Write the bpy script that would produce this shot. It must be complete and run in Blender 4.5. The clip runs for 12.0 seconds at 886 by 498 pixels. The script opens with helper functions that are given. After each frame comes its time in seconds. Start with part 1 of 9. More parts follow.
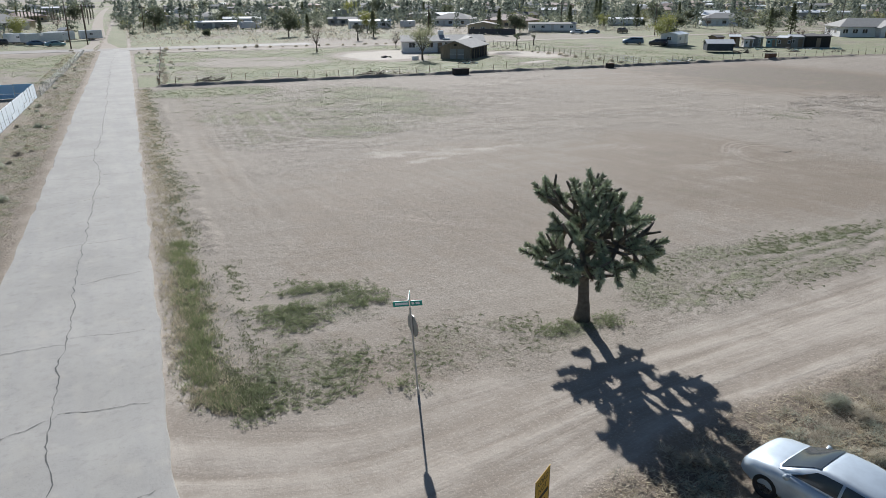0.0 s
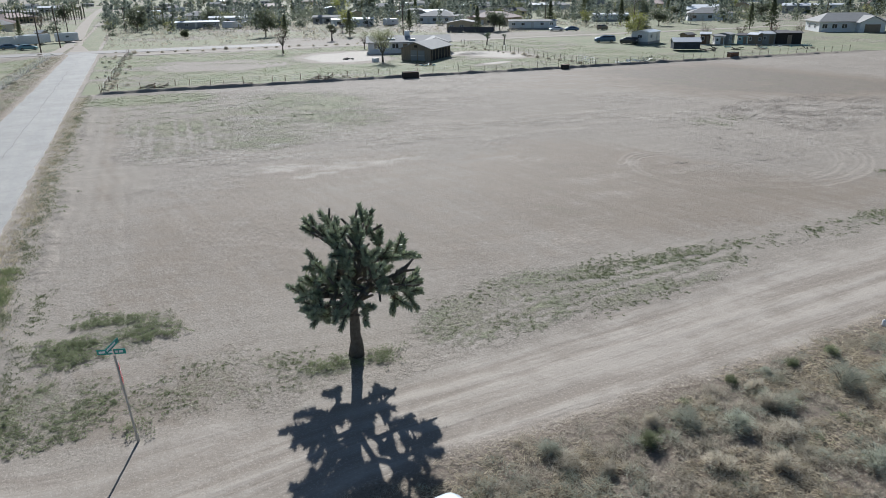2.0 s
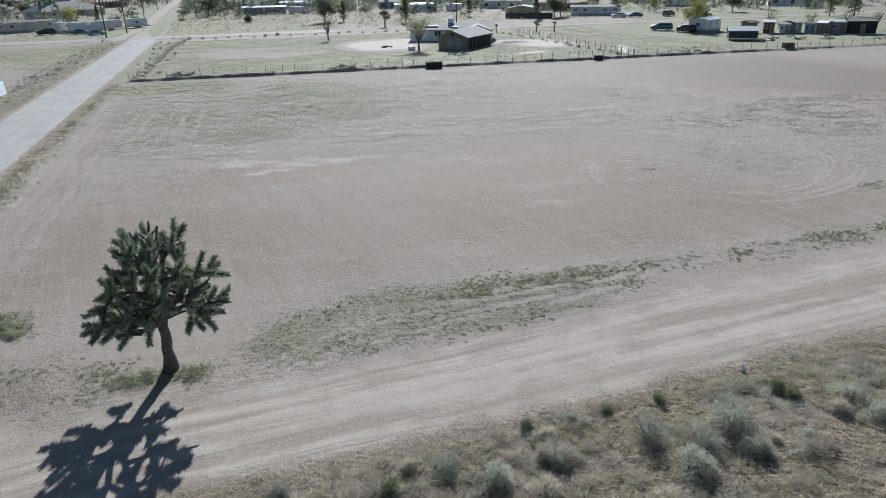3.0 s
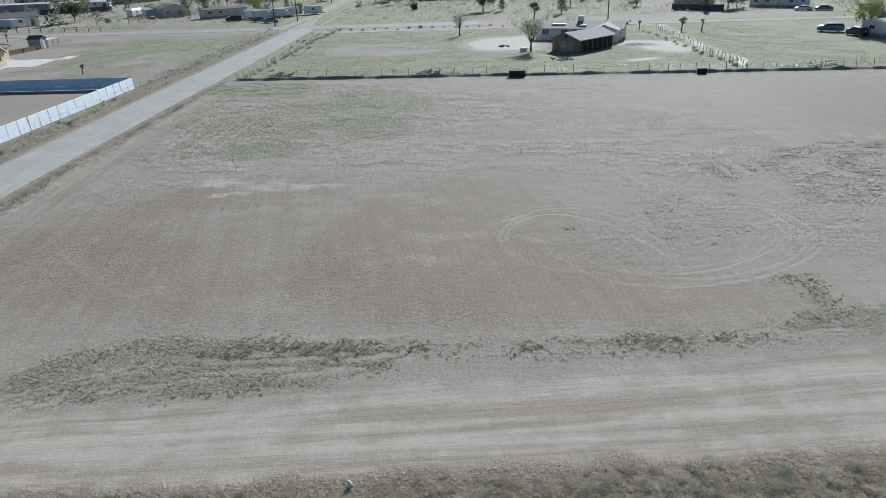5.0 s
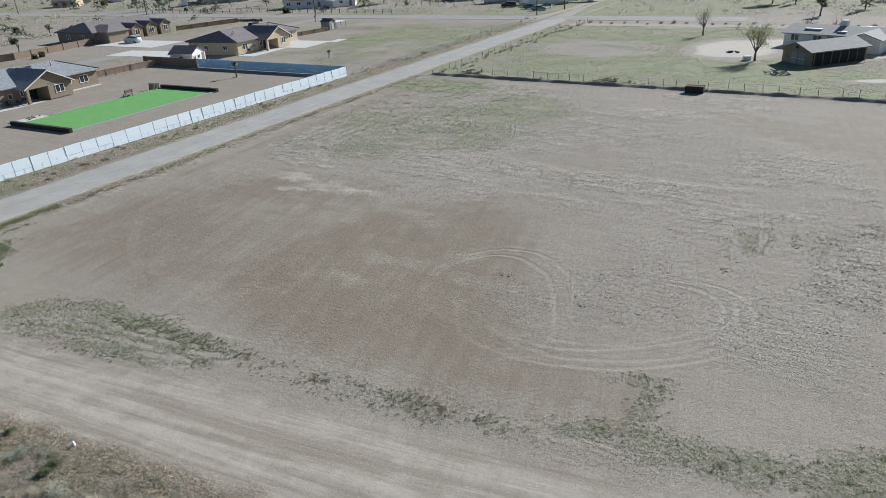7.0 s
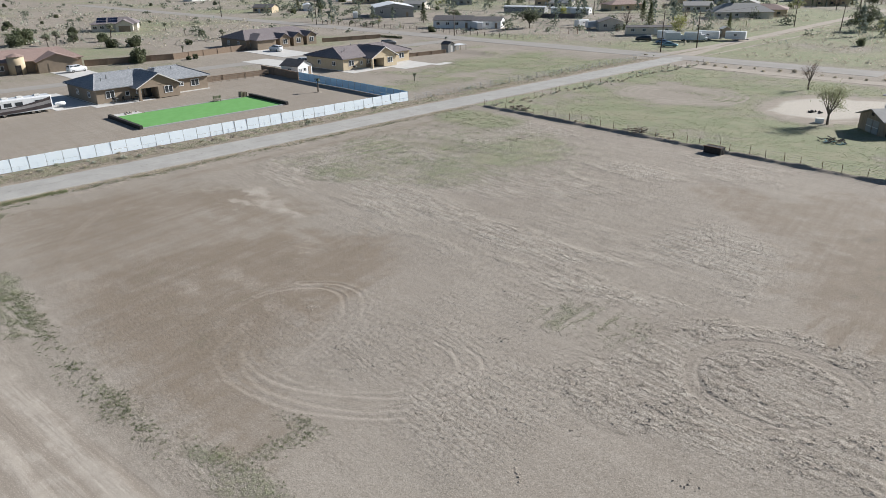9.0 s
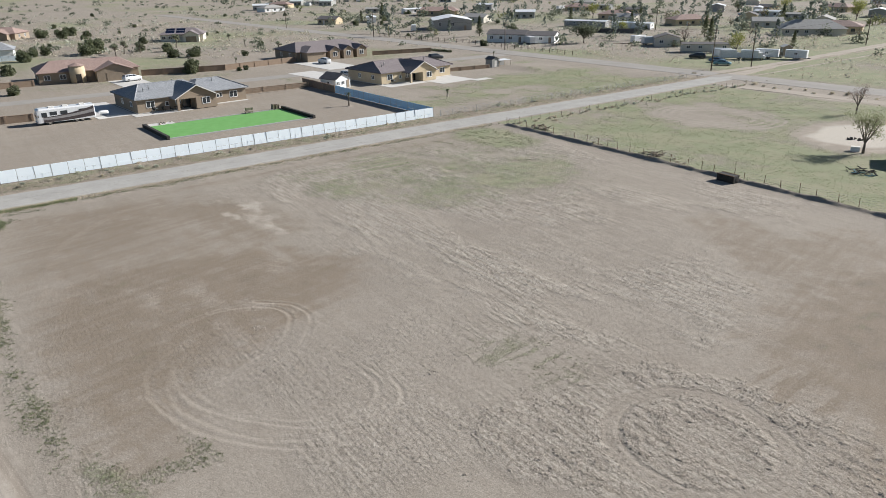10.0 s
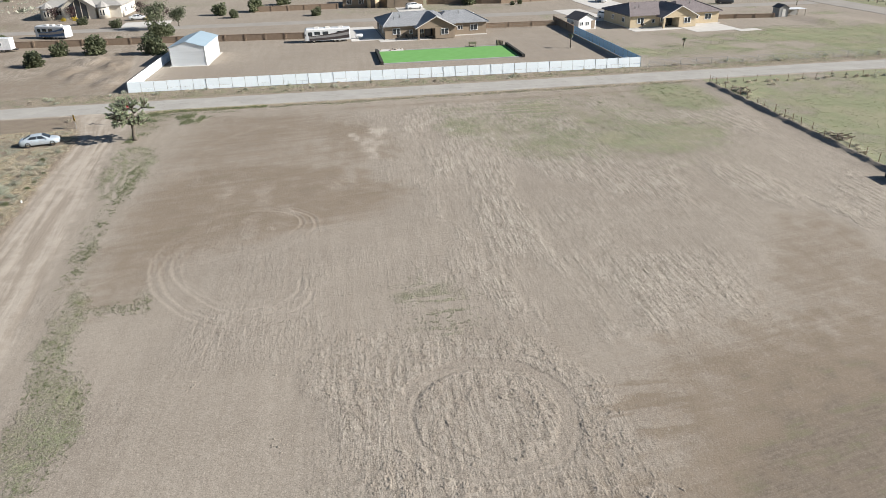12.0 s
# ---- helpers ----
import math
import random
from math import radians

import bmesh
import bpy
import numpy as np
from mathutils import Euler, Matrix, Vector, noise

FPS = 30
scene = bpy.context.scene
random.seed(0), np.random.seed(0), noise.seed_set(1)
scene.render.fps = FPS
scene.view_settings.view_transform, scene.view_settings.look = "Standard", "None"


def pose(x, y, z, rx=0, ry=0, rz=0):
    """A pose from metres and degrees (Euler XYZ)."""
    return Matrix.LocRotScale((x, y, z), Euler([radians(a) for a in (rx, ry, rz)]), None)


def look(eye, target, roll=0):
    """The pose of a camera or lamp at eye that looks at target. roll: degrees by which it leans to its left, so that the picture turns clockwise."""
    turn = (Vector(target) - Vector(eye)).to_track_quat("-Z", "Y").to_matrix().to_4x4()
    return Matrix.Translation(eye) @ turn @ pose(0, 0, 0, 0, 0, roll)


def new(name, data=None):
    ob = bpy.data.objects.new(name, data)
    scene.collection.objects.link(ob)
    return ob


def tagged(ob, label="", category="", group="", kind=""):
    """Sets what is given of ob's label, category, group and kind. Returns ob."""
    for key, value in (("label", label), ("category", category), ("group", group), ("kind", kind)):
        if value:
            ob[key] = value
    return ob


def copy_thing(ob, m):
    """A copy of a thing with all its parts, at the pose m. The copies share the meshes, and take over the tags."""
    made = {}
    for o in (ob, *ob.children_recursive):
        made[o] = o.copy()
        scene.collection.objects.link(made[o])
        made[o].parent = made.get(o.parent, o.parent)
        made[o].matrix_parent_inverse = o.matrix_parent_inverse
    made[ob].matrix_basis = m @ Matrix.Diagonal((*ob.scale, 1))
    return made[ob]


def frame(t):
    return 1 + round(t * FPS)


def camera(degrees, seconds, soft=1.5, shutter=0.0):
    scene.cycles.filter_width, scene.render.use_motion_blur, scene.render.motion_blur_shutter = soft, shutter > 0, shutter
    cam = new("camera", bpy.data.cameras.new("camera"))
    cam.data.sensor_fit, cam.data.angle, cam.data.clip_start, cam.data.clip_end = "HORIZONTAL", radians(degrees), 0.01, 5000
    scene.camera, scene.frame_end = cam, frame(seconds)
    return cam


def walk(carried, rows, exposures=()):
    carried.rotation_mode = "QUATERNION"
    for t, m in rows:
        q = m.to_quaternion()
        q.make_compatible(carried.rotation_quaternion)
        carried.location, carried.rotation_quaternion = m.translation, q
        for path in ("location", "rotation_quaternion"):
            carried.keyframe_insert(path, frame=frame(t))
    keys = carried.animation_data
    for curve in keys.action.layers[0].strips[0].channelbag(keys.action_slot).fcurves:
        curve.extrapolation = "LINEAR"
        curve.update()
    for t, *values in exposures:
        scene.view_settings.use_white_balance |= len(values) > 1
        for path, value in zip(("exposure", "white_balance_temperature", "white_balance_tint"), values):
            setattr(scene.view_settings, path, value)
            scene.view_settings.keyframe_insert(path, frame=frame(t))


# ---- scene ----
cam = camera(65.1, 12.0, 0.8)
PATH = [
    (0, (-0.003, -0.005, 11.826), (0.859, 1.664, 11.141), -0.2),
    (0.5, (0.148, -0.515, 12.25), (1.003, 1.157, 11.562), -0.5),
    (1, (1.631, -1.286, 12.611), (2.48, 0.387, 11.919), -0.7),
    (1.5, (4.542, -2.327, 12.894), (5.387, -0.653, 12.199), -0.7),
    (2, (8.392, -3.466, 13.134), (9.232, -1.792, 12.434), -0.8),
    (2.5, (13.003, -4.63, 13.437), (13.766, -2.925, 12.721), -0.9),
    (3, (18.136, -6.006, 13.9), (18.759, -4.255, 13.161), -1.1),
    (3.5, (23.46, -7.279, 14.642), (23.991, -5.501, 13.895), -1.1),
    (3.7, (25.629, -7.647, 14.907), (26.116, -5.856, 14.161), -1.1),
    (5.3, (42.403, -9.517, 19.116), (42.323, -7.685, 18.317), -2.0),
    (5.5, (44.747, -9.454, 19.427), (44.565, -7.631, 18.624), -2.1),
    (6, (51.113, -8.737, 20.524), (50.688, -6.961, 19.709), -2.5),
    (6.5, (57.907, -7.385, 21.379), (57.406, -5.624, 20.575), -2.4),
    (7, (65.041, -5.499, 22.2), (64.24, -3.861, 21.378), -3.0),
    (7.2, (67.869, -4.47, 22.368), (66.964, -2.889, 21.543), -3.2),
    (8.8, (87.736, 6.497, 24.456), (86.555, 7.916, 23.685), -0.8),
    (9, (89.217, 7.787, 24.608), (87.973, 9.151, 23.839), -0.9),
    (9.5, (91.947, 11.098, 25.066), (90.635, 12.407, 24.314), -0.8),
    (10, (95.008, 15.243, 25.477), (93.618, 16.475, 24.737), -0.8),
    (10.5, (98.585, 20.128, 25.872), (97.102, 21.248, 25.132), -0.8),
    (11, (102.723, 25.757, 26.098), (101.139, 26.65, 25.263), -0.7),
    (11.5, (106.797, 32.044, 26.337), (105.135, 32.747, 25.476), -0.8),
    (12, (110.463, 39.142, 26.526), (108.711, 39.529, 25.641), -1.3),
]
EXPO = [(0.0, 0.53, 6000, 9), (2.0, 0.53, 5800, 8), (3.5, 0.52, 5680, 8), (5.5, 0.41, 5620, 5), (7.0, 0.48, 5850, 6), (9.0, 0.64, 6150, 9), (10.5, 0.70, 6330, 9), (12.0, 0.82, 6480, 9)]
walk(cam, [(t, look(eye, target, roll)) for t, eye, target, roll in PATH], EXPO)

# ---- sky and sun ----
SUN_EL, SUN_AZ = 28.5, 20.0   # height over the horizon; turn from +y towards +x
world = bpy.data.worlds.new("sky")
scene.world = world
world.use_nodes = True
wt = world.node_tree
wt.nodes.clear()
sky = wt.nodes.new("ShaderNodeTexSky")
sky.sky_type = "NISHITA"
sky.sun_disc = False
sky.sun_elevation, sky.sun_rotation = radians(SUN_EL), radians(SUN_AZ)
sky.air_density, sky.dust_density, sky.ozone_density = 1.0, 0.5, 2.5
bg = wt.nodes.new("ShaderNodeBackground")
bg.inputs["Strength"].default_value = 0.042
wo = wt.nodes.new("ShaderNodeOutputWorld")
wt.links.new(sky.outputs[0], bg.inputs[0])
wt.links.new(bg.outputs[0], wo.inputs[0])
sun = bpy.data.lights.new("sun", "SUN")
sun.energy, sun.angle, sun.color = 5.0, radians(0.53), (1.0, 0.95, 0.89)
sun_ob = new("sun", sun)
ce, se = math.cos(radians(SUN_EL)), math.sin(radians(SUN_EL))
SUN_DIR = Vector((math.sin(radians(SUN_AZ)) * ce, math.cos(radians(SUN_AZ)) * ce, se))
sun_ob.matrix_world = look(SUN_DIR * 300, (0, 0, 0))
# ---- mesh tools ----
class MB:
    """Gathers vertices and faces of one mesh."""

    def __init__(self, smooth=False):
        self.v, self.f, self.smooth = [], [], smooth

    def add(self, vs, fs):
        n = len(self.v)
        self.v += [tuple(p) for p in vs]
        self.f += [tuple(i + n for i in q) for q in fs]
        return self

    def box(self, x0, x1, y0, y1, z0, z1, c=0.0):
        if c <= 0:
            vs = [(x, y, z) for z in (z0, z1) for x, y in ((x0, y0), (x1, y0), (x1, y1), (x0, y1))]
            return self.add(vs, [(3, 2, 1, 0), (4, 5, 6, 7), (0, 1, 5, 4), (1, 2, 6, 5), (2, 3, 7, 6), (3, 0, 4, 7)])

        def ring(d, z):
            return [(x0 + d + c, y0 + d, z), (x1 - d - c, y0 + d, z), (x1 - d, y0 + d + c, z), (x1 - d, y1 - d - c, z),
                    (x1 - d - c, y1 - d, z), (x0 + d + c, y1 - d, z), (x0 + d, y1 - d - c, z), (x0 + d, y0 + d + c, z)]
        rings = [ring(0, z0), ring(0, z1 - c), ring(c * 0.8, z1)]
        return self.loft(rings)

    def loft(self, rings, cap=True, close=True):
        n = len(rings[0])
        vs = [p for r in rings for p in r]
        fs = []
        for k in range(len(rings) - 1):
            for i in range(n if close else n - 1):
                j = (i + 1) % n
                fs.append((k * n + i, k * n + j, (k + 1) * n + j, (k + 1) * n + i))
        if cap:
            fs.append(tuple(reversed(range(n))))
            fs.append(tuple(range((len(rings) - 1) * n, len(rings) * n)))
        return self.add(vs, fs)

    def tube(self, pts, radii, n=8, cap=True):
        pts = [Vector(p) for p in pts]
        rings = []
        side = None
        for i, p in enumerate(pts):
            d = (pts[min(i + 1, len(pts) - 1)] - pts[max(i - 1, 0)]).normalized()
            if side is None:
                side = d.orthogonal().normalized()
            else:
                side = (side - d * side.dot(d))
                side = side.normalized() if side.length > 1e-5 else d.orthogonal().normalized()
            up = d.cross(side)
            r = radii[i] if isinstance(radii, (list, tuple)) else radii
            rings.append([p + (side * math.cos(2 * math.pi * k / n) + up * math.sin(2 * math.pi * k / n)) * r for k in range(n)])
        return self.loft(rings, cap)

    def hip(self, x0, x1, y0, y1, z, h, over=0.5, thick=0.16, axis="y", gable0=False, gable1=False, run=None):
        """A roof over a rectangle; axis is the ridge's way; an end may be a gable, or a hip of a given run."""
        x0, x1, y0, y1 = x0 - over, x1 + over, y0 - over, y1 + over
        if axis == "y":
            half = run or (x1 - x0) / 2
            xm = (x0 + x1) / 2
            a = (xm, y0 if gable0 else min(y0 + half, (y0 + y1) / 2), z + h)
            b = (xm, y1 if gable1 else max(y1 - half, (y0 + y1) / 2), z + h)
            lo = [(x0, y0, z), (x1, y0, z), (x1, y1, z), (x0, y1, z)]
            top = [(p[0], p[1], p[2] + thick) for p in lo] + [a, b]
            vs = lo + top
            fs = [(3, 2, 1, 0), (0, 1, 5, 4), (1, 2, 6, 5), (2, 3, 7, 6), (3, 0, 4, 7), (4, 5, 8), (5, 6, 9, 8), (6, 7, 9), (7, 4, 8, 9)]
        else:
            half = run or (y1 - y0) / 2
            ym = (y0 + y1) / 2
            a = (x0 if gable0 else min(x0 + half, (x0 + x1) / 2), ym, z + h)
            b = (x1 if gable1 else max(x1 - half, (x0 + x1) / 2), ym, z + h)
            lo = [(x0, y0, z), (x1, y0, z), (x1, y1, z), (x0, y1, z)]
            top = [(p[0], p[1], p[2] + thick) for p in lo] + [a, b]
            vs = lo + top
            fs = [(3, 2, 1, 0), (0, 1, 5, 4), (1, 2, 6, 5), (2, 3, 7, 6), (3, 0, 4, 7), (4, 5, 9, 8), (5, 6, 9), (6, 7, 8, 9), (7, 4, 8)]
        return self.add(vs, fs)

    def slabs(self, x0, x1, y0, y1, z, h, over=0.4, thick=0.14, axis="y"):
        """Two roof slabs that meet in a ridge, with open gable ends."""
        if axis == "y":
            xm = (x0 + x1) / 2
            k = h / (xm - x0)
            prof = [(x0 - over, z - over * k), (xm, z + h), (x1 + over, z - over * k)]
            ring = [(p[0], p[1]) for p in prof] + [(p[0], p[1] + thick) for p in reversed(prof)]
            return self.loft([[(x, y0 - over, zz) for x, zz in ring], [(x, y1 + over, zz) for x, zz in ring]])
        ym = (y0 + y1) / 2
        k = h / (ym - y0)
        prof = [(y0 - over, z - over * k), (ym, z + h), (y1 + over, z - over * k)]
        ring = [(p[0], p[1]) for p in prof] + [(p[0], p[1] + thick) for p in reversed(prof)]
        return self.loft([[(x1 + over, y, zz) for y, zz in ring], [(x0 - over, y, zz) for y, zz in ring]])

    def house(self, x0, x1, y0, y1, z0, z1, h, axis="y"):
        """Walls with two gables under a ridge of height h over the eaves."""
        if axis == "y":
            xm = (x0 + x1) / 2
            ring = [(x0, z0), (x1, z0), (x1, z1), (xm, z1 + h), (x0, z1)]
            return self.loft([[(x, y1, z) for x, z in ring], [(x, y0, z) for x, z in ring]])
        ym = (y0 + y1) / 2
        ring = [(y0, z0), (y1, z0), (y1, z1), (ym, z1 + h), (y0, z1)]
        return self.loft([[(x0, y, z) for y, z in ring], [(x1, y, z) for y, z in ring]])

    def mesh(self, name):
        me = bpy.data.meshes.new(name)
        me.from_pydata(self.v, [], self.f)
        if self.smooth:
            me.polygons.foreach_set("use_smooth", [True] * len(me.polygons))
        me.update()
        return me


def thing(name, label, category, group="", kind="", at=None):
    ob = new(name)
    ob.empty_display_size = 0.3
    if at is not None:
        ob.matrix_world = at
    return tagged(ob, label, category, group, kind)


def part(name, mb, material, parent, label=""):
    """Links a mesh as ONE part under a thing or a part."""
    me = mb if isinstance(mb, bpy.types.Mesh) else mb.mesh(name)
    if not me.materials:
        me.materials.append(material)
    ob = new(name, me)
    ob.parent = parent
    if label:
        ob["label"] = label
    return ob


def single(name, mb, material, label, category, group="", kind="", at=None):
    """A thing that is one mesh."""
    me = mb if isinstance(mb, bpy.types.Mesh) else mb.mesh(name)
    if not me.materials:
        me.materials.append(material)
    ob = new(name, me)
    if at is not None:
        ob.matrix_world = at
    return tagged(ob, label, category, group, kind)


# ---- node tools ----
def mixed(nt, fac, a, b):
    n = nt.nodes.new("ShaderNodeMix")
    n.data_type = "RGBA"
    n.clamp_factor = True
    put(nt, n.inputs[0], fac)
    put(nt, n.inputs[6], a)
    put(nt, n.inputs[7], b)
    return n.outputs[2]


def put(nt, socket, value):
    if isinstance(value, bpy.types.NodeSocket):
        nt.links.new(value, socket)
    elif isinstance(value, (tuple, list)) and len(value) == 3:
        socket.default_value = (*value, 1) if socket.type == "RGBA" else value
    else:
        socket.default_value = value


def mth(nt, op, a, b=0.0, c=None, clamp=False):
    n = nt.nodes.new("ShaderNodeMath")
    n.operation, n.use_clamp = op, clamp
    put(nt, n.inputs[0], a)
    put(nt, n.inputs[1], b)
    if c is not None:
        put(nt, n.inputs[2], c)
    return n.outputs[0]


def ramp(nt, x, lo, hi, a=0.0, b=1.0):
    n = nt.nodes.new("ShaderNodeMapRange")
    n.clamp = True
    n.interpolation_type = "SMOOTHSTEP"
    put(nt, n.inputs[0], x)
    for i, v in zip((1, 2, 3, 4), (lo, hi, a, b)):
        put(nt, n.inputs[i], v)
    return n.outputs[0]


def coords(nt, scale=(1, 1, 1), turn=0.0):
    tc = nt.nodes.new("ShaderNodeTexCoord")
    mp = nt.nodes.new("ShaderNodeMapping")
    mp.inputs["Scale"].default_value = scale
    mp.inputs["Rotation"].default_value = (0, 0, radians(turn))
    nt.links.new(tc.outputs["Object"], mp.inputs[0])
    return mp.outputs[0]


def noisy(nt, vec, scale, detail=4.0, rough=0.55, warp=0.0):
    n = nt.nodes.new("ShaderNodeTexNoise")
    n.inputs["Scale"].default_value, n.inputs["Detail"].default_value = scale, detail
    n.inputs["Roughness"].default_value, n.inputs["Distortion"].default_value = rough, warp
    nt.links.new(vec, n.inputs["Vector"])
    return n.outputs["Fac"]


def bump(nt, height, strength=0.5, dist=0.02):
    n = nt.nodes.new("ShaderNodeBump")
    n.inputs["Strength"].default_value, n.inputs["Distance"].default_value = strength, dist
    nt.links.new(height, n.inputs["Height"])
    return n.outputs[0]


def attr(nt, name):
    n = nt.nodes.new("ShaderNodeAttribute")
    n.attribute_name = name
    return n.outputs["Fac"]


def blank(name):
    m = bpy.data.materials.new(name)
    m.use_nodes = True
    nt = m.node_tree
    return m, nt, nt.nodes["Principled BSDF"]


def surf(name, a, b, scale=6.0, rough=0.7, metal=0.0, relief=0.3, dist=0.01, fine=60.0, vary=0.0, spec=0.4, dirt=None, stretch=(1, 1, 1)):
    """A surface of two near colours with stains at a large scale, grain at a small one, and relief."""
    m, nt, p = blank(name)
    vec = coords(nt, stretch)
    big = noisy(nt, vec, scale, 4, 0.6)
    small = noisy(nt, vec, fine, 3, 0.6)
    f = mth(nt, "ADD", mth(nt, "MULTIPLY", ramp(nt, big, 0.3, 0.7), 0.7), mth(nt, "MULTIPLY", small, 0.3))
    col = mixed(nt, f, a, b)
    if dirt:
        col = mixed(nt, mth(nt, "MULTIPLY", ramp(nt, noisy(nt, vec, scale * 2.3, 6, 0.7), 0.55, 0.75), 0.6), col, dirt)
    if vary:
        oi = nt.nodes.new("ShaderNodeObjectInfo")
        hs = nt.nodes.new("ShaderNodeHueSaturation")
        put(nt, hs.inputs["Value"], mth(nt, "ADD", mth(nt, "MULTIPLY", oi.outputs["Random"], 2 * vary), 1 - vary))
        put(nt, hs.inputs["Color"], col)
        col = hs.outputs[0]
    put(nt, p.inputs["Base Color"], col)
    put(nt, p.inputs["Roughness"], mth(nt, "ADD", rough - 0.08, mth(nt, "MULTIPLY", small, 0.16)))
    p.inputs["Metallic"].default_value = metal
    p.inputs["Specular IOR Level"].default_value = spec
    if relief:
        put(nt, p.inputs["Normal"], bump(nt, mth(nt, "ADD", small, mth(nt, "MULTIPLY", big, 0.6)), relief, dist))
    return m


def leafy(name, a, b, scale=3.0, rough=0.6, glow=0.25):
    """Leaves: colour varies from leaf to leaf and from clump to clump; some light passes through."""
    m, nt, p = blank(name)
    geo = nt.nodes.new("ShaderNodeNewGeometry")
    oi = nt.nodes.new("ShaderNodeObjectInfo")
    vec = coords(nt)
    f = mth(nt, "ADD", mth(nt, "MULTIPLY", geo.outputs["Random Per Island"], 0.5), mth(nt, "MULTIPLY", ramp(nt, noisy(nt, vec, scale, 2), 0.3, 0.7), 0.5))
    col = mixed(nt, f, a, b)
    hs = nt.nodes.new("ShaderNodeHueSaturation")
    put(nt, hs.inputs["Value"], mth(nt, "ADD", mth(nt, "MULTIPLY", oi.outputs["Random"], 0.4), 0.8))
    put(nt, hs.inputs["Color"], col)
    put(nt, p.inputs["Base Color"], hs.outputs[0])
    p.inputs["Roughness"].default_value = rough
    p.inputs["Specular IOR Level"].default_value = 0.3
    if glow:
        tr = nt.nodes.new("ShaderNodeBsdfTranslucent")
        put(nt, tr.inputs[0], hs.outputs[0])
        mx = nt.nodes.new("ShaderNodeMixShader")
        mx.inputs[0].default_value = glow
        nt.links.new(p.outputs[0], mx.inputs[1])
        nt.links.new(tr.outputs[0], mx.inputs[2])
        nt.links.new(mx.outputs[0], nt.nodes["Material Output"].inputs["Surface"])
    return m


# ---- smooth noise over arrays ----
def lattice(ix, iy, seed):
    h = (ix.astype(np.int64) * 374761393 + iy.astype(np.int64) * 668265263 + seed * 1442695041) & 0x7FFFFFFF
    h = ((h ^ (h >> 13)) * 1274126177) & 0x7FFFFFFF
    return ((h ^ (h >> 16)) & 0xFFFF) / 65535.0


def vnoise(x, y, seed=0):
    ix, iy = np.floor(x), np.floor(y)
    fx, fy = x - ix, y - iy
    fx, fy = fx * fx * (3 - 2 * fx), fy * fy * (3 - 2 * fy)
    a, b = lattice(ix, iy, seed), lattice(ix + 1, iy, seed)
    c, d = lattice(ix, iy + 1, seed), lattice(ix + 1, iy + 1, seed)
    return (a * (1 - fx) + b * fx) * (1 - fy) + (c * (1 - fx) + d * fx) * fy


def fbm(x, y, seed=0, octaves=4):
    s, amp, tot = 0, 1.0, 0.0
    for k in range(octaves):
        s = s + amp * vnoise(x * 2 ** k, y * 2 ** k, seed + 17 * k)
        tot += amp
        amp *= 0.55
    return s / tot


def step(x, lo, hi):
    t = np.clip((x - lo) / (hi - lo), 0, 1)
    return t * t * (3 - 2 * t)


def blob(X, Y, cx, cy, rx, ry, turn=0.0, soft=0.5):
    """1 inside an ellipse, fading to 0 outside."""
    c, s = math.cos(radians(turn)), math.sin(radians(turn))
    u, w = ((X - cx) * c + (Y - cy) * s) / rx, (-(X - cx) * s + (Y - cy) * c) / ry
    return 1 - step(np.sqrt(u * u + w * w), 1 - soft, 1 + soft)
# ---- plan ----
def road_right(y):
    return 0.9 + 0.070 * (y - 20.0)


ROAD_W = 6.2


def fence_north(x):
    return 105.8 - 0.11 * (x - 10.5)


def track_south(x):
    x = np.asarray(x, float)
    return np.where(x < 14, 11.8 - 0.24 * (14 - x), 11.8)


def track_north(x):
    x = np.asarray(x, float)
    return np.where(x < 18, 16.7 + 0.22 * np.maximum(0, 6 - x) ** 1.6, 16.7 + 0.045 * (x - 18))


# ---- the ground: one sheet to the horizon ----
def spread(cores, far, n):
    """Grid lines: stretches of even steps (from, to, step), then ever wider ones out to the distance."""
    core = np.concatenate([np.arange(a, b - s / 2, s) for a, b, s in cores] + [[cores[-1][1]]])
    k = np.linspace(0, 1, n + 1)[1:] ** 3
    k = k * 0.97 + np.linspace(0, 1, n + 1)[1:] * 0.03
    return np.concatenate([core[0] - (far * k)[::-1], core, core[-1] + far * k])


gx = spread([(-52.0, -14.0, 0.8), (-14.0, 44.0, 0.30), (44.0, 66.0, 0.22), (66.0, 92.0, 0.13), (92.0, 112.0, 0.30)], 3400.0, 70)
gy = spread([(-8.0, 25.0, 0.30), (25.0, 34.0, 0.22), (34.0, 58.0, 0.13), (58.0, 107.0, 0.28), (107.0, 152.0, 0.7)], 3400.0, 70)
GX, GY = np.meshgrid(gx, gy)
W1 = fbm(GX * 0.12, GY * 0.12, 3) - 0.5
W2 = fbm(GX * 0.6, GY * 0.6, 9) - 0.5
W3 = fbm(GX * 2.1, GY * 2.1, 21, 3) - 0.5
FX, FY = GX * 0.994 - GY * 0.110, GX * 0.110 + GY * 0.994    # along and across the north fence's way


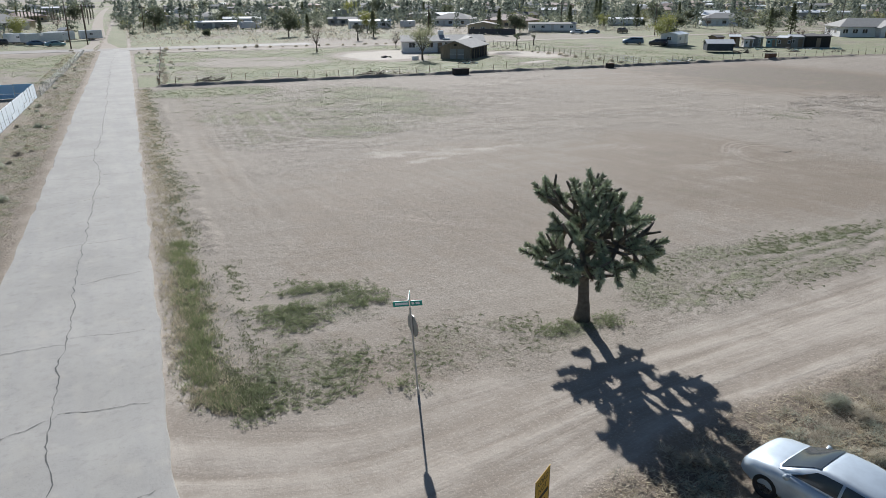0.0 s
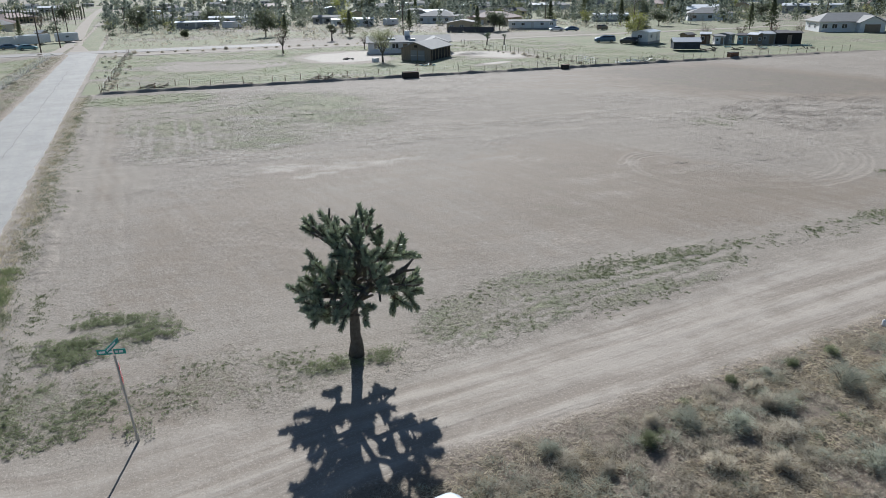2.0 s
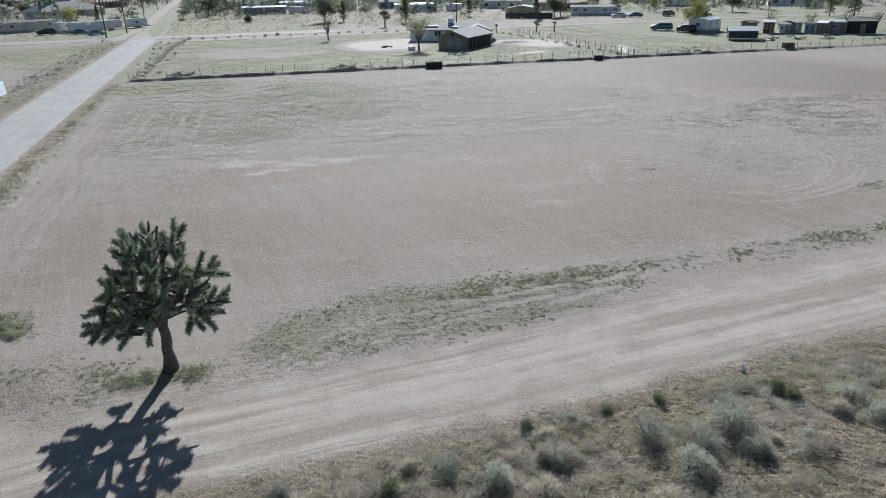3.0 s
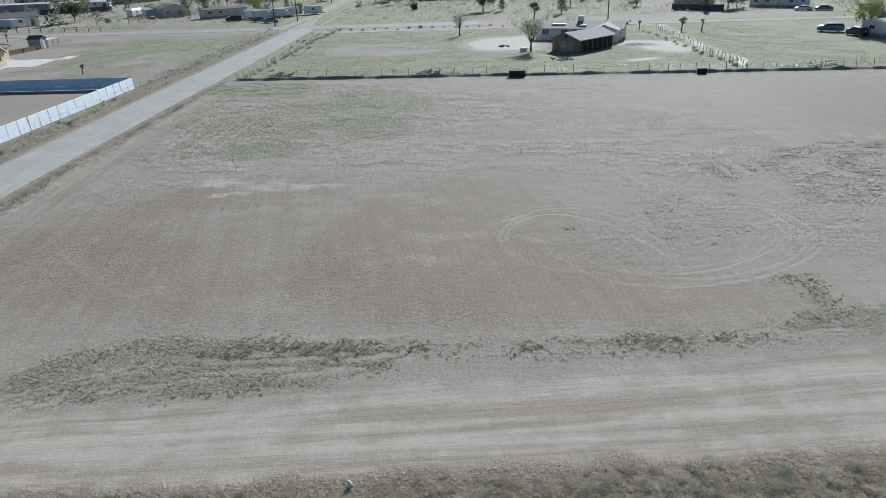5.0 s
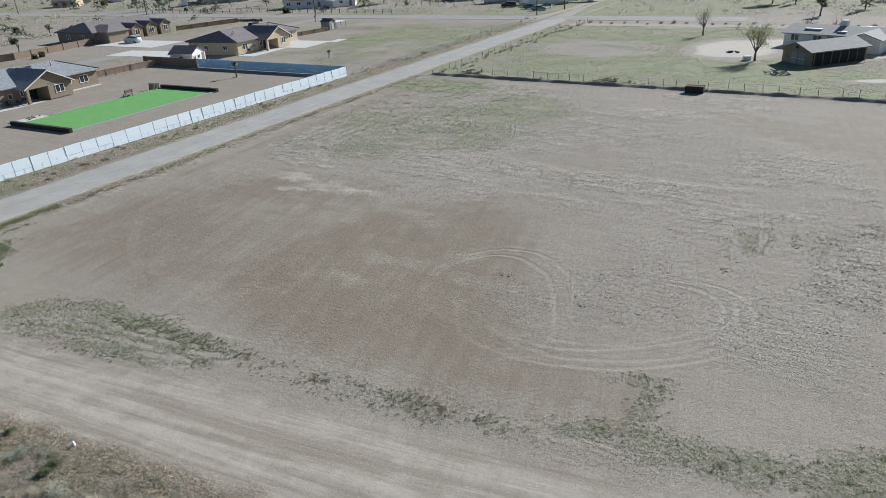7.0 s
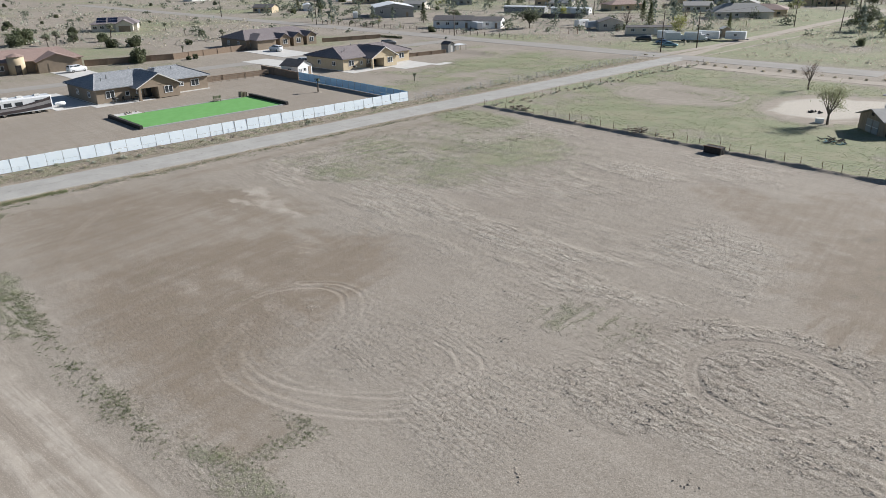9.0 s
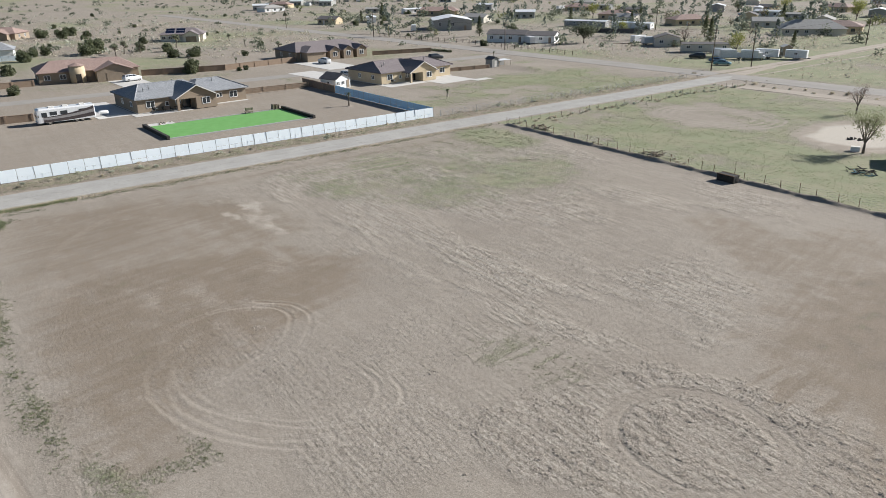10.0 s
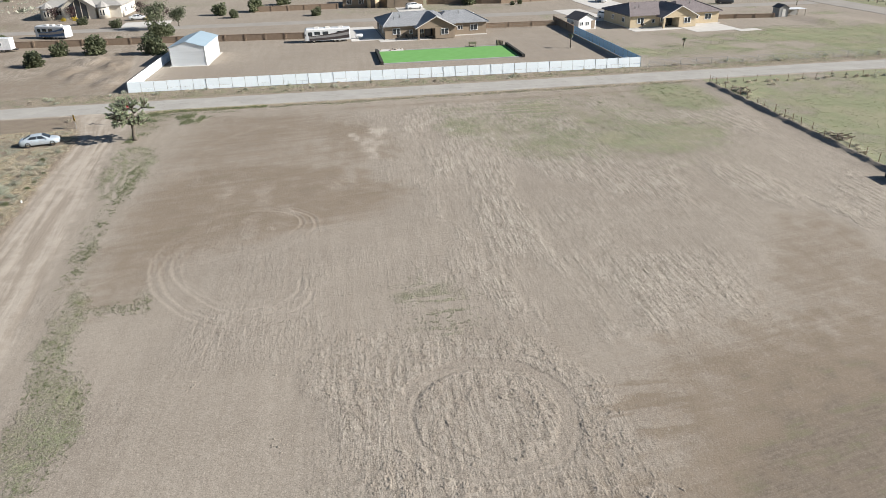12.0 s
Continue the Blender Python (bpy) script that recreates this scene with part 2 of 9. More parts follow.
def outline(pts, soft=1.0, wob=1.0):
    """1 inside a closed outline of corners, fading over soft metres, with a ragged edge."""
    X, Y = GX + wob * (1.6 * W1 + 2.2 * W2), GY + wob * (1.6 * W1 - 2.2 * W2)
    d2, inside = np.full_like(X, 1e9), np.zeros(X.shape, bool)
    for (ax, ay), (bx, by) in zip(pts, pts[1:] + pts[:1]):
        ex, ey = bx - ax, by - ay
        t = np.clip(((X - ax) * ex + (Y - ay) * ey) / (ex * ex + ey * ey), 0, 1)
        d2 = np.minimum(d2, (X - ax - t * ex) ** 2 + (Y - ay - t * ey) ** 2)
        inside ^= ((ay > Y) != (by > Y)) & (X < ex * (Y - ay) / (ey if abs(ey) > 1e-9 else 1e-9) + ax)
    return step(np.where(inside, 1, -1) * np.sqrt(d2), -soft, soft)


def curve(pts, n=6):
    """A smooth line through points."""
    p = [np.array(q, float) for q in pts]
    p = [2 * p[0] - p[1]] + p + [2 * p[-1] - p[-2]]
    out = []
    for a, b, c, d in zip(p, p[1:], p[2:], p[3:]):
        for k in range(n):
            t = k / n
            out.append(0.5 * (2 * b + (c - a) * t + (2 * a - 5 * b + 4 * c - d) * t * t + (3 * b - a - 3 * c + d) * t ** 3))
    return out + [p[-2]]


def gap_to(pts):
    """Distance to a smooth line through points, over the grid; far where it does not matter."""
    c = curve(pts)
    xs_, ys_ = [q[0] for q in c], [q[1] for q in c]
    i0, i1 = np.searchsorted(gx, min(xs_) - 2), np.searchsorted(gx, max(xs_) + 2)
    j0, j1 = np.searchsorted(gy, min(ys_) - 2), np.searchsorted(gy, max(ys_) + 2)
    X, Y = GX[j0:j1, i0:i1] + 0.25 * W2[j0:j1, i0:i1], GY[j0:j1, i0:i1] + 0.25 * W3[j0:j1, i0:i1]
    d2 = np.full_like(X, 99.0)
    for (ax, ay), (bx, by) in zip(c, c[1:]):
        ex, ey = bx - ax, by - ay
        t = np.clip(((X - ax) * ex + (Y - ay) * ey) / max(ex * ex + ey * ey, 1e-9), 0, 1)
        d2 = np.minimum(d2, (X - ax - t * ex) ** 2 + (Y - ay - t * ey) ** 2)
    out = np.full_like(GX, 9.0)
    out[j0:j1, i0:i1] = np.sqrt(d2)
    return out


RR = road_right(GY)
east = GX - RR                     # metres east of the road's right edge
in_track = step(GY + 1.3 * W2, track_south(GX) - 0.5, track_south(GX) + 0.7) * (1 - step(GY + 1.6 * W2, track_north(GX) - 0.6, track_north(GX) + 1.0))
in_track = in_track * step(east, -1.0, 0.2)
in_field = step(GY + W2, track_north(GX) - 0.5, track_north(GX) + 0.8) * (1 - step(GY + 0.5 * W2, fence_north(GX) - 0.6, fence_north(GX) + 0.3)) * step(east, 0.2, 0.9)
in_scrub = (1 - step(GY + 1.3 * W2, track_south(GX) - 0.4, track_south(GX) + 0.6)) * step(east, 0.3, 1.5)
north_lot = step(GY, fence_north(GX) - 0.3, fence_north(GX) + 0.8) * step(east, 0.3, 1.0)
white_x = -12.4 + 0.089 * (GY - 13.8)
verge_w = (1 - step(GX, RR - ROAD_W - 0.6, RR - ROAD_W + 0.4)) * step(GX, white_x - 0.5, white_x + 0.3)
west = 1 - step(GX, white_x - 0.4, white_x + 0.2)
south_lot = west * (1 - step(GY - 0.11 * (GX + 12), 12.6, 13.8))
white_lot = west * step(GY - 0.11 * (-GX - 12), 12.0, 13.0) * (1 - step(GY + 0.08 * (GX + 4.6), 100.5, 101.5))
lot_a = west * step(GY + 0.08 * (GX + 4.6), 100.5, 101.5) * step(GX, -82, -78) * (1 - step(GY, 182, 186))

# green growth
G = np.zeros_like(GX)
strip = step(east, 0.15, 0.5) * (1 - step(east + 1.2 * W2, 1.5, 2.6)) * step(GY, 17.5, 19) * (1 - step(GY, 100, 106))
G = np.maximum(G, strip * (0.20 + 0.16 * (1 - step(GY, 30, 45)) + 0.9 * W1 + 0.4 * W2))
G = np.maximum(G, outline([(6.3, 27.1), (10.0, 27.3), (9.7, 23.4), (7.4, 22.9), (5.3, 25.1)], 1.0, 0.6) * 0.45)
G = np.maximum(G, blob(GX + 2 * W2, GY + 2 * W2, 5.3, 20.3, 2.4, 2.4, -12, 0.5) * 0.45)
G = np.maximum(G, blob(GX + 2 * W2, GY + 2 * W2, 11.2, 19.6, 3.8, 2.0, -20, 0.6) * 0.40)
G = np.maximum(G, blob(GX + 2 * W2, GY + 2 * W2, 15.8, 18.9, 2.4, 0.8, 5, 0.5) * 0.55)
WEED_C = outline([(18.5, 20.0), (20.4, 23.0), (26.5, 23.4), (32.0, 22.2), (38.0, 21.6), (41.7, 21.2), (38.0, 19.5), (34.6, 17.8), (28.5, 17.2), (21.5, 17.1), (18.8, 17.8)], 0.9, 0.6)
G = np.maximum(G, WEED_C * (0.46 + 0.7 * W1))
G = np.maximum(G, blob(GX + 3 * W2, GY + 1.2 * W2, 50.0, 20.4, 12, 1.2, 1, 0.6) * 0.30)
G = np.maximum(G, blob(GX + 2 * W2, GY + 1.5 * W2, 60.8, 26.6, 2.2, 0.7, 6, 0.5) * 0.4)
G = np.maximum(G, blob(GX + 2 * W2, GY + 1.5 * W2, 61.4, 24.4, 0.9, 2.2, -14, 0.5) * 0.45)
G = np.maximum(G, blob(GX + 3 * W2, GY + 1.2 * W2, 64.0, 21.6, 8.0, 1.4, 2, 0.5) * 0.5)
G = np.maximum(G, blob(GX + 3 * W2, GY + 1.5 * W2, 74.5, 23.3, 6.0, 2.4, 4, 0.45) * 0.55)
G = np.maximum(G, blob(GX + 2 * W2, GY + 2 * W2, 67.0, 48.2, 5.6, 3.6, 10, 0.6) * 0.48 * step(fbm(GX * 1.5, GY * 0.22, 59), 0.46, 0.60))
CROP = outline([(11.6, 92.5), (12.0, 98.0), (30.0, 98.0), (42.0, 90.0), (41.0, 69.0), (32.5, 60.0), (17.4, 58.0), (10.2, 57.5), (10.7, 77.0)], 3.0, 1.4) * in_field
G = np.maximum(G, CROP * (0.50 + 0.9 * W1))
G = np.maximum(G, in_field * blob(GX + 4 * W1, GY + 3 * W1, 15.5, 97.0, 9, 6.5, -6, 0.5) * 0.80)
G = np.maximum(G, in_field * blob(GX + 4 * W1, GY + 3 * W1, 26.0, 84.0, 24, 16, -6, 0.6) * 0.34)
G = np.maximum(G, north_lot * np.clip(0.80 + 1.4 * W1 + 0.4 * W2 - 0.38 * blob(GX + 4 * W1, GY + 4 * W1, 33, 139, 16, 12, 0, 0.4), 0.0, 1.0) * (1 - step(GY, 168, 178)))
G = np.maximum(G, north_lot * (blob(GX, GY, 56, 118, 18, 9, -6, 0.5) * 0.95))
G = np.maximum(G, lot_a * np.clip(0.10 + 1.8 * W1 + 0.6 * W2 + 0.55 * blob(GX, GY, -14, 150, 24, 34, 0, 0.5), 0, 0.95))
G = np.maximum(G, np.clip(verge_w * (0.42 + 1.2 * W2), 0, 0.6))
G = np.maximum(G, np.clip(in_scrub * (0.06 + 0.9 * W2), 0, 0.5))
# far growth beyond the mapped lots
far = np.maximum(step(GY, 180, 205), np.maximum(step(-GX, 82, 90), step(GX, 108, 125) * step(GY, 92, 100)))
G = np.maximum(G, far * np.clip(0.30 + 0.34 * step(GX, -90, -40) + 1.9 * (fbm(GX * 0.03, GY * 0.03, 31) - 0.5), 0, 0.95))
G = G * (1 - in_track)

# bare pale sand and crusts
P = in_track * 0.75
PALE_SPOTS = [(21.5, 50.4, 3.4, 0.9), (27.0, 48.6, 3.8, 1.5), (23.4, 47.4, 1.8, 0.8), (31.0, 48.4, 1.8, 0.8), (37.6, 44.6, 2.6, 0.8), (40.0, 43.0, 1.8, 0.7), (39.4, 35.6, 2.2, 1.2), (42.6, 35.4, 1.6, 0.8), (45.5, 37.6, 1.8, 0.9),
              (53.5, 30.5, 1.2, 0.8), (53.1, 25.4, 1.5, 1.0), (38.6, 31.6, 2.2, 0.9), (49.6, 34.0, 1.4, 0.7), (48.4, 34.5, 2.4, 0.6), (31.0, 26.2, 4.0, 2.0)]
for cx, cy, rx, ry in PALE_SPOTS:
    P = np.maximum(P, (0.85 if cx < 33 and cy > 40 else 0.50 if cy > 28 else 0.45) * blob(GX + 2.5 * W2, GY + 2.5 * W2, cx, cy, rx, ry, -8, 0.7))
for cx, cy, rx, ry, tn in [(58, 141, 9, 13, 0), (66, 148, 10, 6, 0), (78.5, 113, 5, 1.6, 25), (88, 129, 7, 10, 10), (86, 134, 9, 5, 0), (70, 171.5, 34, 2.2, -3)]:
    P = np.maximum(P, 1.6 * north_lot * blob(GX + 4 * W1, GY + 4 * W1, cx, cy, rx, ry, tn, 0.5))
P = np.maximum(P, step(east, -0.6, -0.2) * (1 - step(east + 1.0 * W2, 0.25, 0.7)) * 1.2)
P = np.maximum(P, 1.1 * step(-east, ROAD_W - 0.6, ROAD_W - 0.2) * (1 - step(-east + 1.5 * W2, ROAD_W + 0.5, ROAD_W + 1.3)))
G = G * (1 - 0.85 * np.clip(P, 0, 1))

# damp, reddish, finer soil
D = np.zeros_like(GX)
D = np.maximum(D, outline([(29.3, 24.2), (37.7, 23.0), (49.7, 21.8), (57.5, 21.4), (60.8, 23.0), (60.3, 25.2), (56.8, 25.8), (54.6, 28.0), (53.4, 32.0), (51.4, 37.5), (49.4, 44.0), (46.6, 49.0), (43.5, 50.2), (37.5, 47.2), (33.0, 44.8), (30.2, 38.0), (29.6, 31.0)], 3.6, 1.5) * 0.82)
D = np.maximum(D, outline([(6.0, 26.5), (16.0, 24.0), (31.0, 23.6), (34.0, 46.0), (33.0, 51.5), (21.5, 52.6), (9.0, 44.0)], 3.0, 1.6) * (0.60 + 0.6 * W1))
D = np.maximum(D, outline([(59.5, 82.0), (59.8, 87.0), (64.0, 87.2), (69.5, 86.0), (73.0, 93.0), (78.0, 88.0), (80.0, 77.0), (77.0, 73.8), (72.0, 73.4), (68.0, 74.5), (65.0, 77.5)], 2.0, 1.4) * 0.60)
D = np.maximum(D, in_field * outline([(75.0, 72.0), (79.0, 60.0), (88.0, 55.0), (100.0, 44.0), (116.0, 40.0), (112.0, 92.0), (80.0, 96.0)], 9.0, 3.0) * (1.14 + 0.5 * W1))
D = np.maximum(D, in_field * step(east, 3.8, 5.2) * (1 - step(east + 2 * W2, 5.6, 7.4)) * step(GY, 36, 50) * (1 - step(GY, 92, 98)) * 0.5)
D = np.maximum(D, in_field * blob(GX + 2 * W2, GY + 2 * W2, 7.5, 20.2, 6.0, 2.6, -8, 0.5) * 0.5)
D = np.maximum(D, in_field * blob(GX + 3 * W1, GY + 3 * W1, 81.5, 58.0, 4.0, 3.4, 30, 0.5) * 0.8 * step(fbm(FX * 1.6, FY * 0.3, 57), 0.40, 0.55))
D = np.maximum(D, in_scrub * 0.85)
D = np.maximum(D, white_lot * 0.30 + south_lot * 0.62)
D = D * in_field + D * (1 - in_field) * (1 - in_track)
D = np.clip(D * (1 + 0.4 * W2) - 0.25 * P * in_field, 0, 1.25)

# across the track, fanning out at the paved road
LANE = np.clip((GY - track_south(GX)) / np.maximum(track_north(GX) - track_south(GX), 1.0), -0.5, 1.5) * 5.0 + 0.35 * (fbm(GX * 0.06, GY * 0.06, 63) - 0.5)

# ploughed ground: a wide field of broken lines to the north, and a rough block round a ring
in_a = in_field * outline([(9.0, 60.0), (14.0, 53.0), (32.0, 52.5), (42.6, 51.8), (57.8, 50.6), (66.0, 51.0), (72.5, 55.0), (75.5, 64.0), (74.5, 70.5), (63.0, 76.0), (58.0, 84.0), (70.0, 92.0), (70.0, 97.0), (14.0, 102.0)], 2.5, 1.4)
in_b = outline([(69.0, 40.6), (72.0, 38.0), (76.0, 38.6), (81.0, 39.8), (87.0, 41.6), (94.0, 45.0), (96.0, 51.0), (89.0, 55.5), (84.0, 57.0), (79.0, 56.0), (73.0, 54.0), (71.0, 49.0), (69.5, 44.0)], 1.3, 1.0)
ring_d = np.sqrt((GX - 79.8) ** 2 + ((GY - 48.3) * 1.04) ** 2) + 0.5 * W2
in_b = in_b * (1 - 0.85 * (1 - step(np.abs(ring_d - 5.0), 0.25, 0.85)) * step(vnoise(GX * 0.35, GY * 0.35, 58), 0.15, 0.45))
patchy = step(fbm(FX * 0.10, FY * 0.22, 51), 0.30, 0.62)
C = in_field * np.clip(0.16 + 0.9 * W1, 0.0, 0.4)
C = np.maximum(C, in_a * (0.22 + 0.46 * patchy))
C = np.maximum(C, 0.52 * in_b)
C = np.maximum(C, blob(GX + 2 * W2, GY + 2 * W2, 58.5, 35.5, 5, 4, 0, 0.5) * 0.28)
C = C * (1 - 0.75 * D * (1 - in_scrub))
C = np.maximum(C, in_scrub * 0.3)
C = np.maximum(C, 0.5 * verge_w)
C = np.maximum(C, south_lot * np.clip(0.30 + 1.2 * W1, 0, 0.6))

# relief
Z = 0.10 * (fbm(GX * 0.05, GY * 0.05, 5) - 0.5) * step(east, 1, 8)
Z = Z + 0.02 * W2 * (0.15 + C)
Z = Z + 0.02 * W3 * C
LX = FX + 0.8 * (fbm(GX * 0.25, GY * 0.25, 43) - 0.5)
LY = FY + 0.5 * (fbm(GX * 0.12, GY * 0.12, 44) - 0.5)
lumps = fbm(LX * 0.62, LY * 3.0, 52, 3)
Z = Z + 0.085 * np.clip(lumps - 0.47, 0, 1) * in_a * patchy
rows_b = 0.5 + 0.5 * np.sin(2 * math.pi * (GY + 0.03 * (GX - 80) + 0.55 * (fbm(GX * 0.18, GY * 0.3, 45) - 0.5)) / 0.95)
lump_b = fbm(GX * 1.9, GY * 2.6, 53, 4)
rough_b = step(lump_b, 0.40, 0.62) * (0.35 + 0.65 * rows_b) * step(fbm(GX * 0.30, GY * 0.50, 54), 0.38, 0.54)
CLOD_B = rough_b * in_b
Z = Z + 0.034 * CLOD_B
rut = fbm(GX * 0.03, LANE * 1.6, 61, 3) - 0.5
Z = Z + 0.07 * rut * in_track
TRK = np.zeros_like(GX)


def wheel_line(d, strength=1.0, depth=0.020, width=0.15):
    """One wheel's groove with thrown-up edges."""
    global Z, TRK
    worn = 0.45 + 0.55 * step(vnoise(GX * 0.3, GY * 0.3, 77), 0.2, 0.5)
    TRK = np.maximum(TRK, strength * (1 - step(np.abs(d - 0.24), 0.03, 0.16)) * worn)
    Z = Z - depth * strength * (1 - step(d, width * 0.5, width * 1.4)) + 0.8 * depth * strength * (1 - step(np.abs(d - 0.28), 0.05, 0.20)) * worn


LOOPS = [
    ([(48.0, 31.3), (50.0, 27.9), (53.0, 26.7), (56.0, 26.6), (59.8, 27.6), (63.8, 30.2), (66.0, 33.2), (65.9, 36.8), (64.3, 38.8), (62.5, 39.4)], 1.0),
    ([(49.8, 30.6), (51.9, 28.9), (54.5, 28.3), (57.5, 28.8), (61.5, 31.0), (64.0, 33.6), (64.2, 36.4), (62.5, 38.2), (60.3, 38.6)], 1.0),
    ([(50.4, 29.3), (55.1, 27.5), (60.3, 28.6), (63.8, 31.2), (65.2, 34.2), (64.9, 37.2)], 0.8),
    ([(55.0, 29.1), (58.7, 29.7), (61.4, 31.6), (62.7, 33.4), (62.6, 36.2)], 0.5),
    ([(44.6, 34.5), (45.2, 36.8), (47.0, 38.8), (49.3, 39.2), (51.4, 38.0), (53.1, 35.8), (54.2, 33.0), (55.0, 30.5), (55.3, 28.9)], 0.9),
    ([(45.2, 38.2), (46.8, 39.7), (48.5, 40.4), (50.9, 40.2), (53.2, 38.4), (54.7, 36.0), (55.5, 32.0)], 0.8),
    ([(44.6, 34.5), (45.2, 31.5), (47.5, 29.6), (50.4, 28.8)], 0.35),
    ([(12.2, 39.0), (13.2, 37.2), (17.4, 32.1), (20.2, 29.6), (21.9, 28.4)], 0.7),
    ([(22.6, 30.2), (23.4, 28.6), (24.9, 27.6)], 0.4),
    ([(14.1, 22.6), (24.2, 23.7), (36.0, 22.6), (44.7, 21.9), (54.3, 21.1), (61.4, 20.4)], 0.45),
    ([(19.0, 17.8), (22.4, 19.4), (26.0, 20.4), (32.0, 20.8), (38.0, 20.2)], 0.8),
    ([(20.4, 17.4), (24.0, 18.6), (30.0, 19.4), (36.0, 19.0)], 0.8),
    ([(16.6, 19.0), (20.0, 18.6), (23.0, 19.2), (24.2, 21.4), (22.0, 22.8)], 0.3),
    ([(14.6, 16.6), (16.8, 14.2), (18.9, 12.4), (19.6, 10.6), (19.2, 9.0)], 0.8),
    ([(15.6, 15.9), (17.3, 13.6), (18.1, 11.8), (17.7, 9.6)], 0.6),
    ([(53.5, 26.9), (56.6, 22.6), (58.0, 20.0)], 0.35),
    ([(66.0, 31.0), (72.0, 29.6), (79.0, 28.6), (86.0, 27.0)], 0.35),
]
for pts, k_ in LOOPS:
    wheel_line(gap_to(pts), k_)
ang = np.arctan2(GY - 48.3, GX - 79.8)
for r_, k_ in ((4.5, 0.9), (5.6, 0.6)):
    wheel_line(np.abs(ring_d - r_), k_ * (0.3 + 0.7 * step(np.cos(ang - (-2.2 if r_ < 5 else 0.3)), -0.2, 0.6)))
for o in (-3.4, -1.4, 0.3, 1.8):
    rad = np.sqrt((GX - 33) ** 2 + ((GY - 139) * 1.2) ** 2) + 1.5 * W1 + 0.35 * W2
    TRK = np.maximum(TRK, (1 - step(np.abs(rad - 10 - o), 0.1, 0.4)) * 0.8)
# bare wheel stripes through the young growth in the far corner
for k, xo in enumerate((10.9, 12.2, 14.6, 15.9, 17.6)):
    line = (1 - step(np.abs(GX - xo - 0.11 * (GY - 60) + 0.3 * W2), 0.10, 0.32)) * step(GY, 56 + k, 60 + k) * (1 - step(GY, 74, 82)) * 0.55
    TRK = np.maximum(TRK, line)
for k in range(4):
    xo = RR + 3.4 + 1.1 * k
    line = (1 - step(np.abs(GX - xo + 0.9 * W2), 0.10, 0.40)) * step(GY, 28, 36) * (1 - step(GY, 88, 100)) * 0.5
    Z = Z - 0.04 * line
G = G * (1 - 0.9 * TRK)
# earth bank under the north fence, and one along the plough's edge by the road
bank = np.exp(-((GY - fence_north(GX) - 0.25 + 0.3 * W2) / 0.42) ** 2) * step(GX, 9.5, 11) * (1 - step(GX, 150, 160))
Z = Z + 0.58 * bank * (0.75 + 0.9 * (fbm(GX * 0.5, GY * 0.5, 71) - 0.5))
edge = np.exp(-((east - 2.9 + 0.8 * W2) / 0.35) ** 2) * step(GY, 22, 26) * (1 - step(GY, 98, 103))
Z = Z + 0.13 * edge * step(fbm(GX * 0.2, GY * 0.35, 72), 0.45, 0.6)
verge_bank = np.exp(-((GX - white_x - 2.2) / 0.9) ** 2) * verge_w
Z = Z + 0.16 * verge_bank * (0.6 + 1.6 * W2)
for cx, cy, rx, ry, hh in [(17.4, 107.2, 2.6, 1.0, 0.55), (41.5, 103.8, 3.0, 0.9, 0.5), (45.5, 103.4, 2.0, 0.7, 0.35), (84.0, 132.0, 3.0, 1.4, 0.6), (-40.0, 166.0, 7.0, 2.5, 1.1), (-34.0, 172.0, 8.0, 1.5, 0.8), (-44.6, 1.6, 3.2, 2.4, 0.8), (-37.4, 7.6, 4.5, 2.2, 0.6), (-34.3, -0.8, 4.0, 2.0, 0.6), (-28.0, 3.5, 5.0, 2.0, 0.5), (-22.0, 9.0, 4.0, 1.8, 0.5)]:
    Z = Z + hh * blob(GX + W2, GY + W2, cx, cy, rx, ry, -6, 0.6) * (0.7 + W2)
on_road = step(east, -ROAD_W - 0.5, -ROAD_W + 0.2) * (1 - step(east, -0.2, 0.5))
Z = Z * (1 - on_road) - 0.03 * on_road
flat_far = np.maximum(step(np.abs(GX - 40), 300, 420), step(np.abs(GY - 60), 300, 420))
Z = Z * (1 - flat_far)

ny, nx = GX.shape
me = bpy.data.meshes.new("ground")
co = np.stack([GX, GY, Z], -1).reshape(-1, 3)
idx = np.arange(nx * ny).reshape(ny, nx)
quads = np.stack([idx[:-1, :-1], idx[:-1, 1:], idx[1:, 1:], idx[1:, :-1]], -1).reshape(-1, 4)
me.vertices.add(len(co))
me.vertices.foreach_set("co", co.astype(np.float32).ravel())
me.loops.add(quads.size)
me.loops.foreach_set("vertex_index", quads.astype(np.int32).ravel())
me.polygons.add(len(quads))
me.polygons.foreach_set("loop_start", np.arange(0, quads.size, 4, dtype=np.int32))
me.polygons.foreach_set("use_smooth", np.ones(len(quads), bool))
me.update()
for key, arr in (("green", G), ("pale", P), ("damp", D), ("clods", C), ("wheel", TRK), ("track", in_track), ("scrub", np.maximum(in_scrub, 0.7 * verge_w)), ("lane", LANE)):
    me.attributes.new(key, "FLOAT", "POINT").data.foreach_set("value", (np.clip(arr, 0, 1.6) if key != "lane" else arr).astype(np.float32).ravel())


def height_at(x, y):
    i = int(np.clip(np.searchsorted(gx, x), 1, nx - 1))
    j = int(np.clip(np.searchsorted(gy, y), 1, ny - 1))
    fx, fy = (x - gx[i - 1]) / (gx[i] - gx[i - 1]), (y - gy[j - 1]) / (gy[j] - gy[j - 1])
    return float((Z[j - 1, i - 1] * (1 - fx) + Z[j - 1, i] * fx) * (1 - fy) + (Z[j, i - 1] * (1 - fx) + Z[j, i] * fx) * fy)


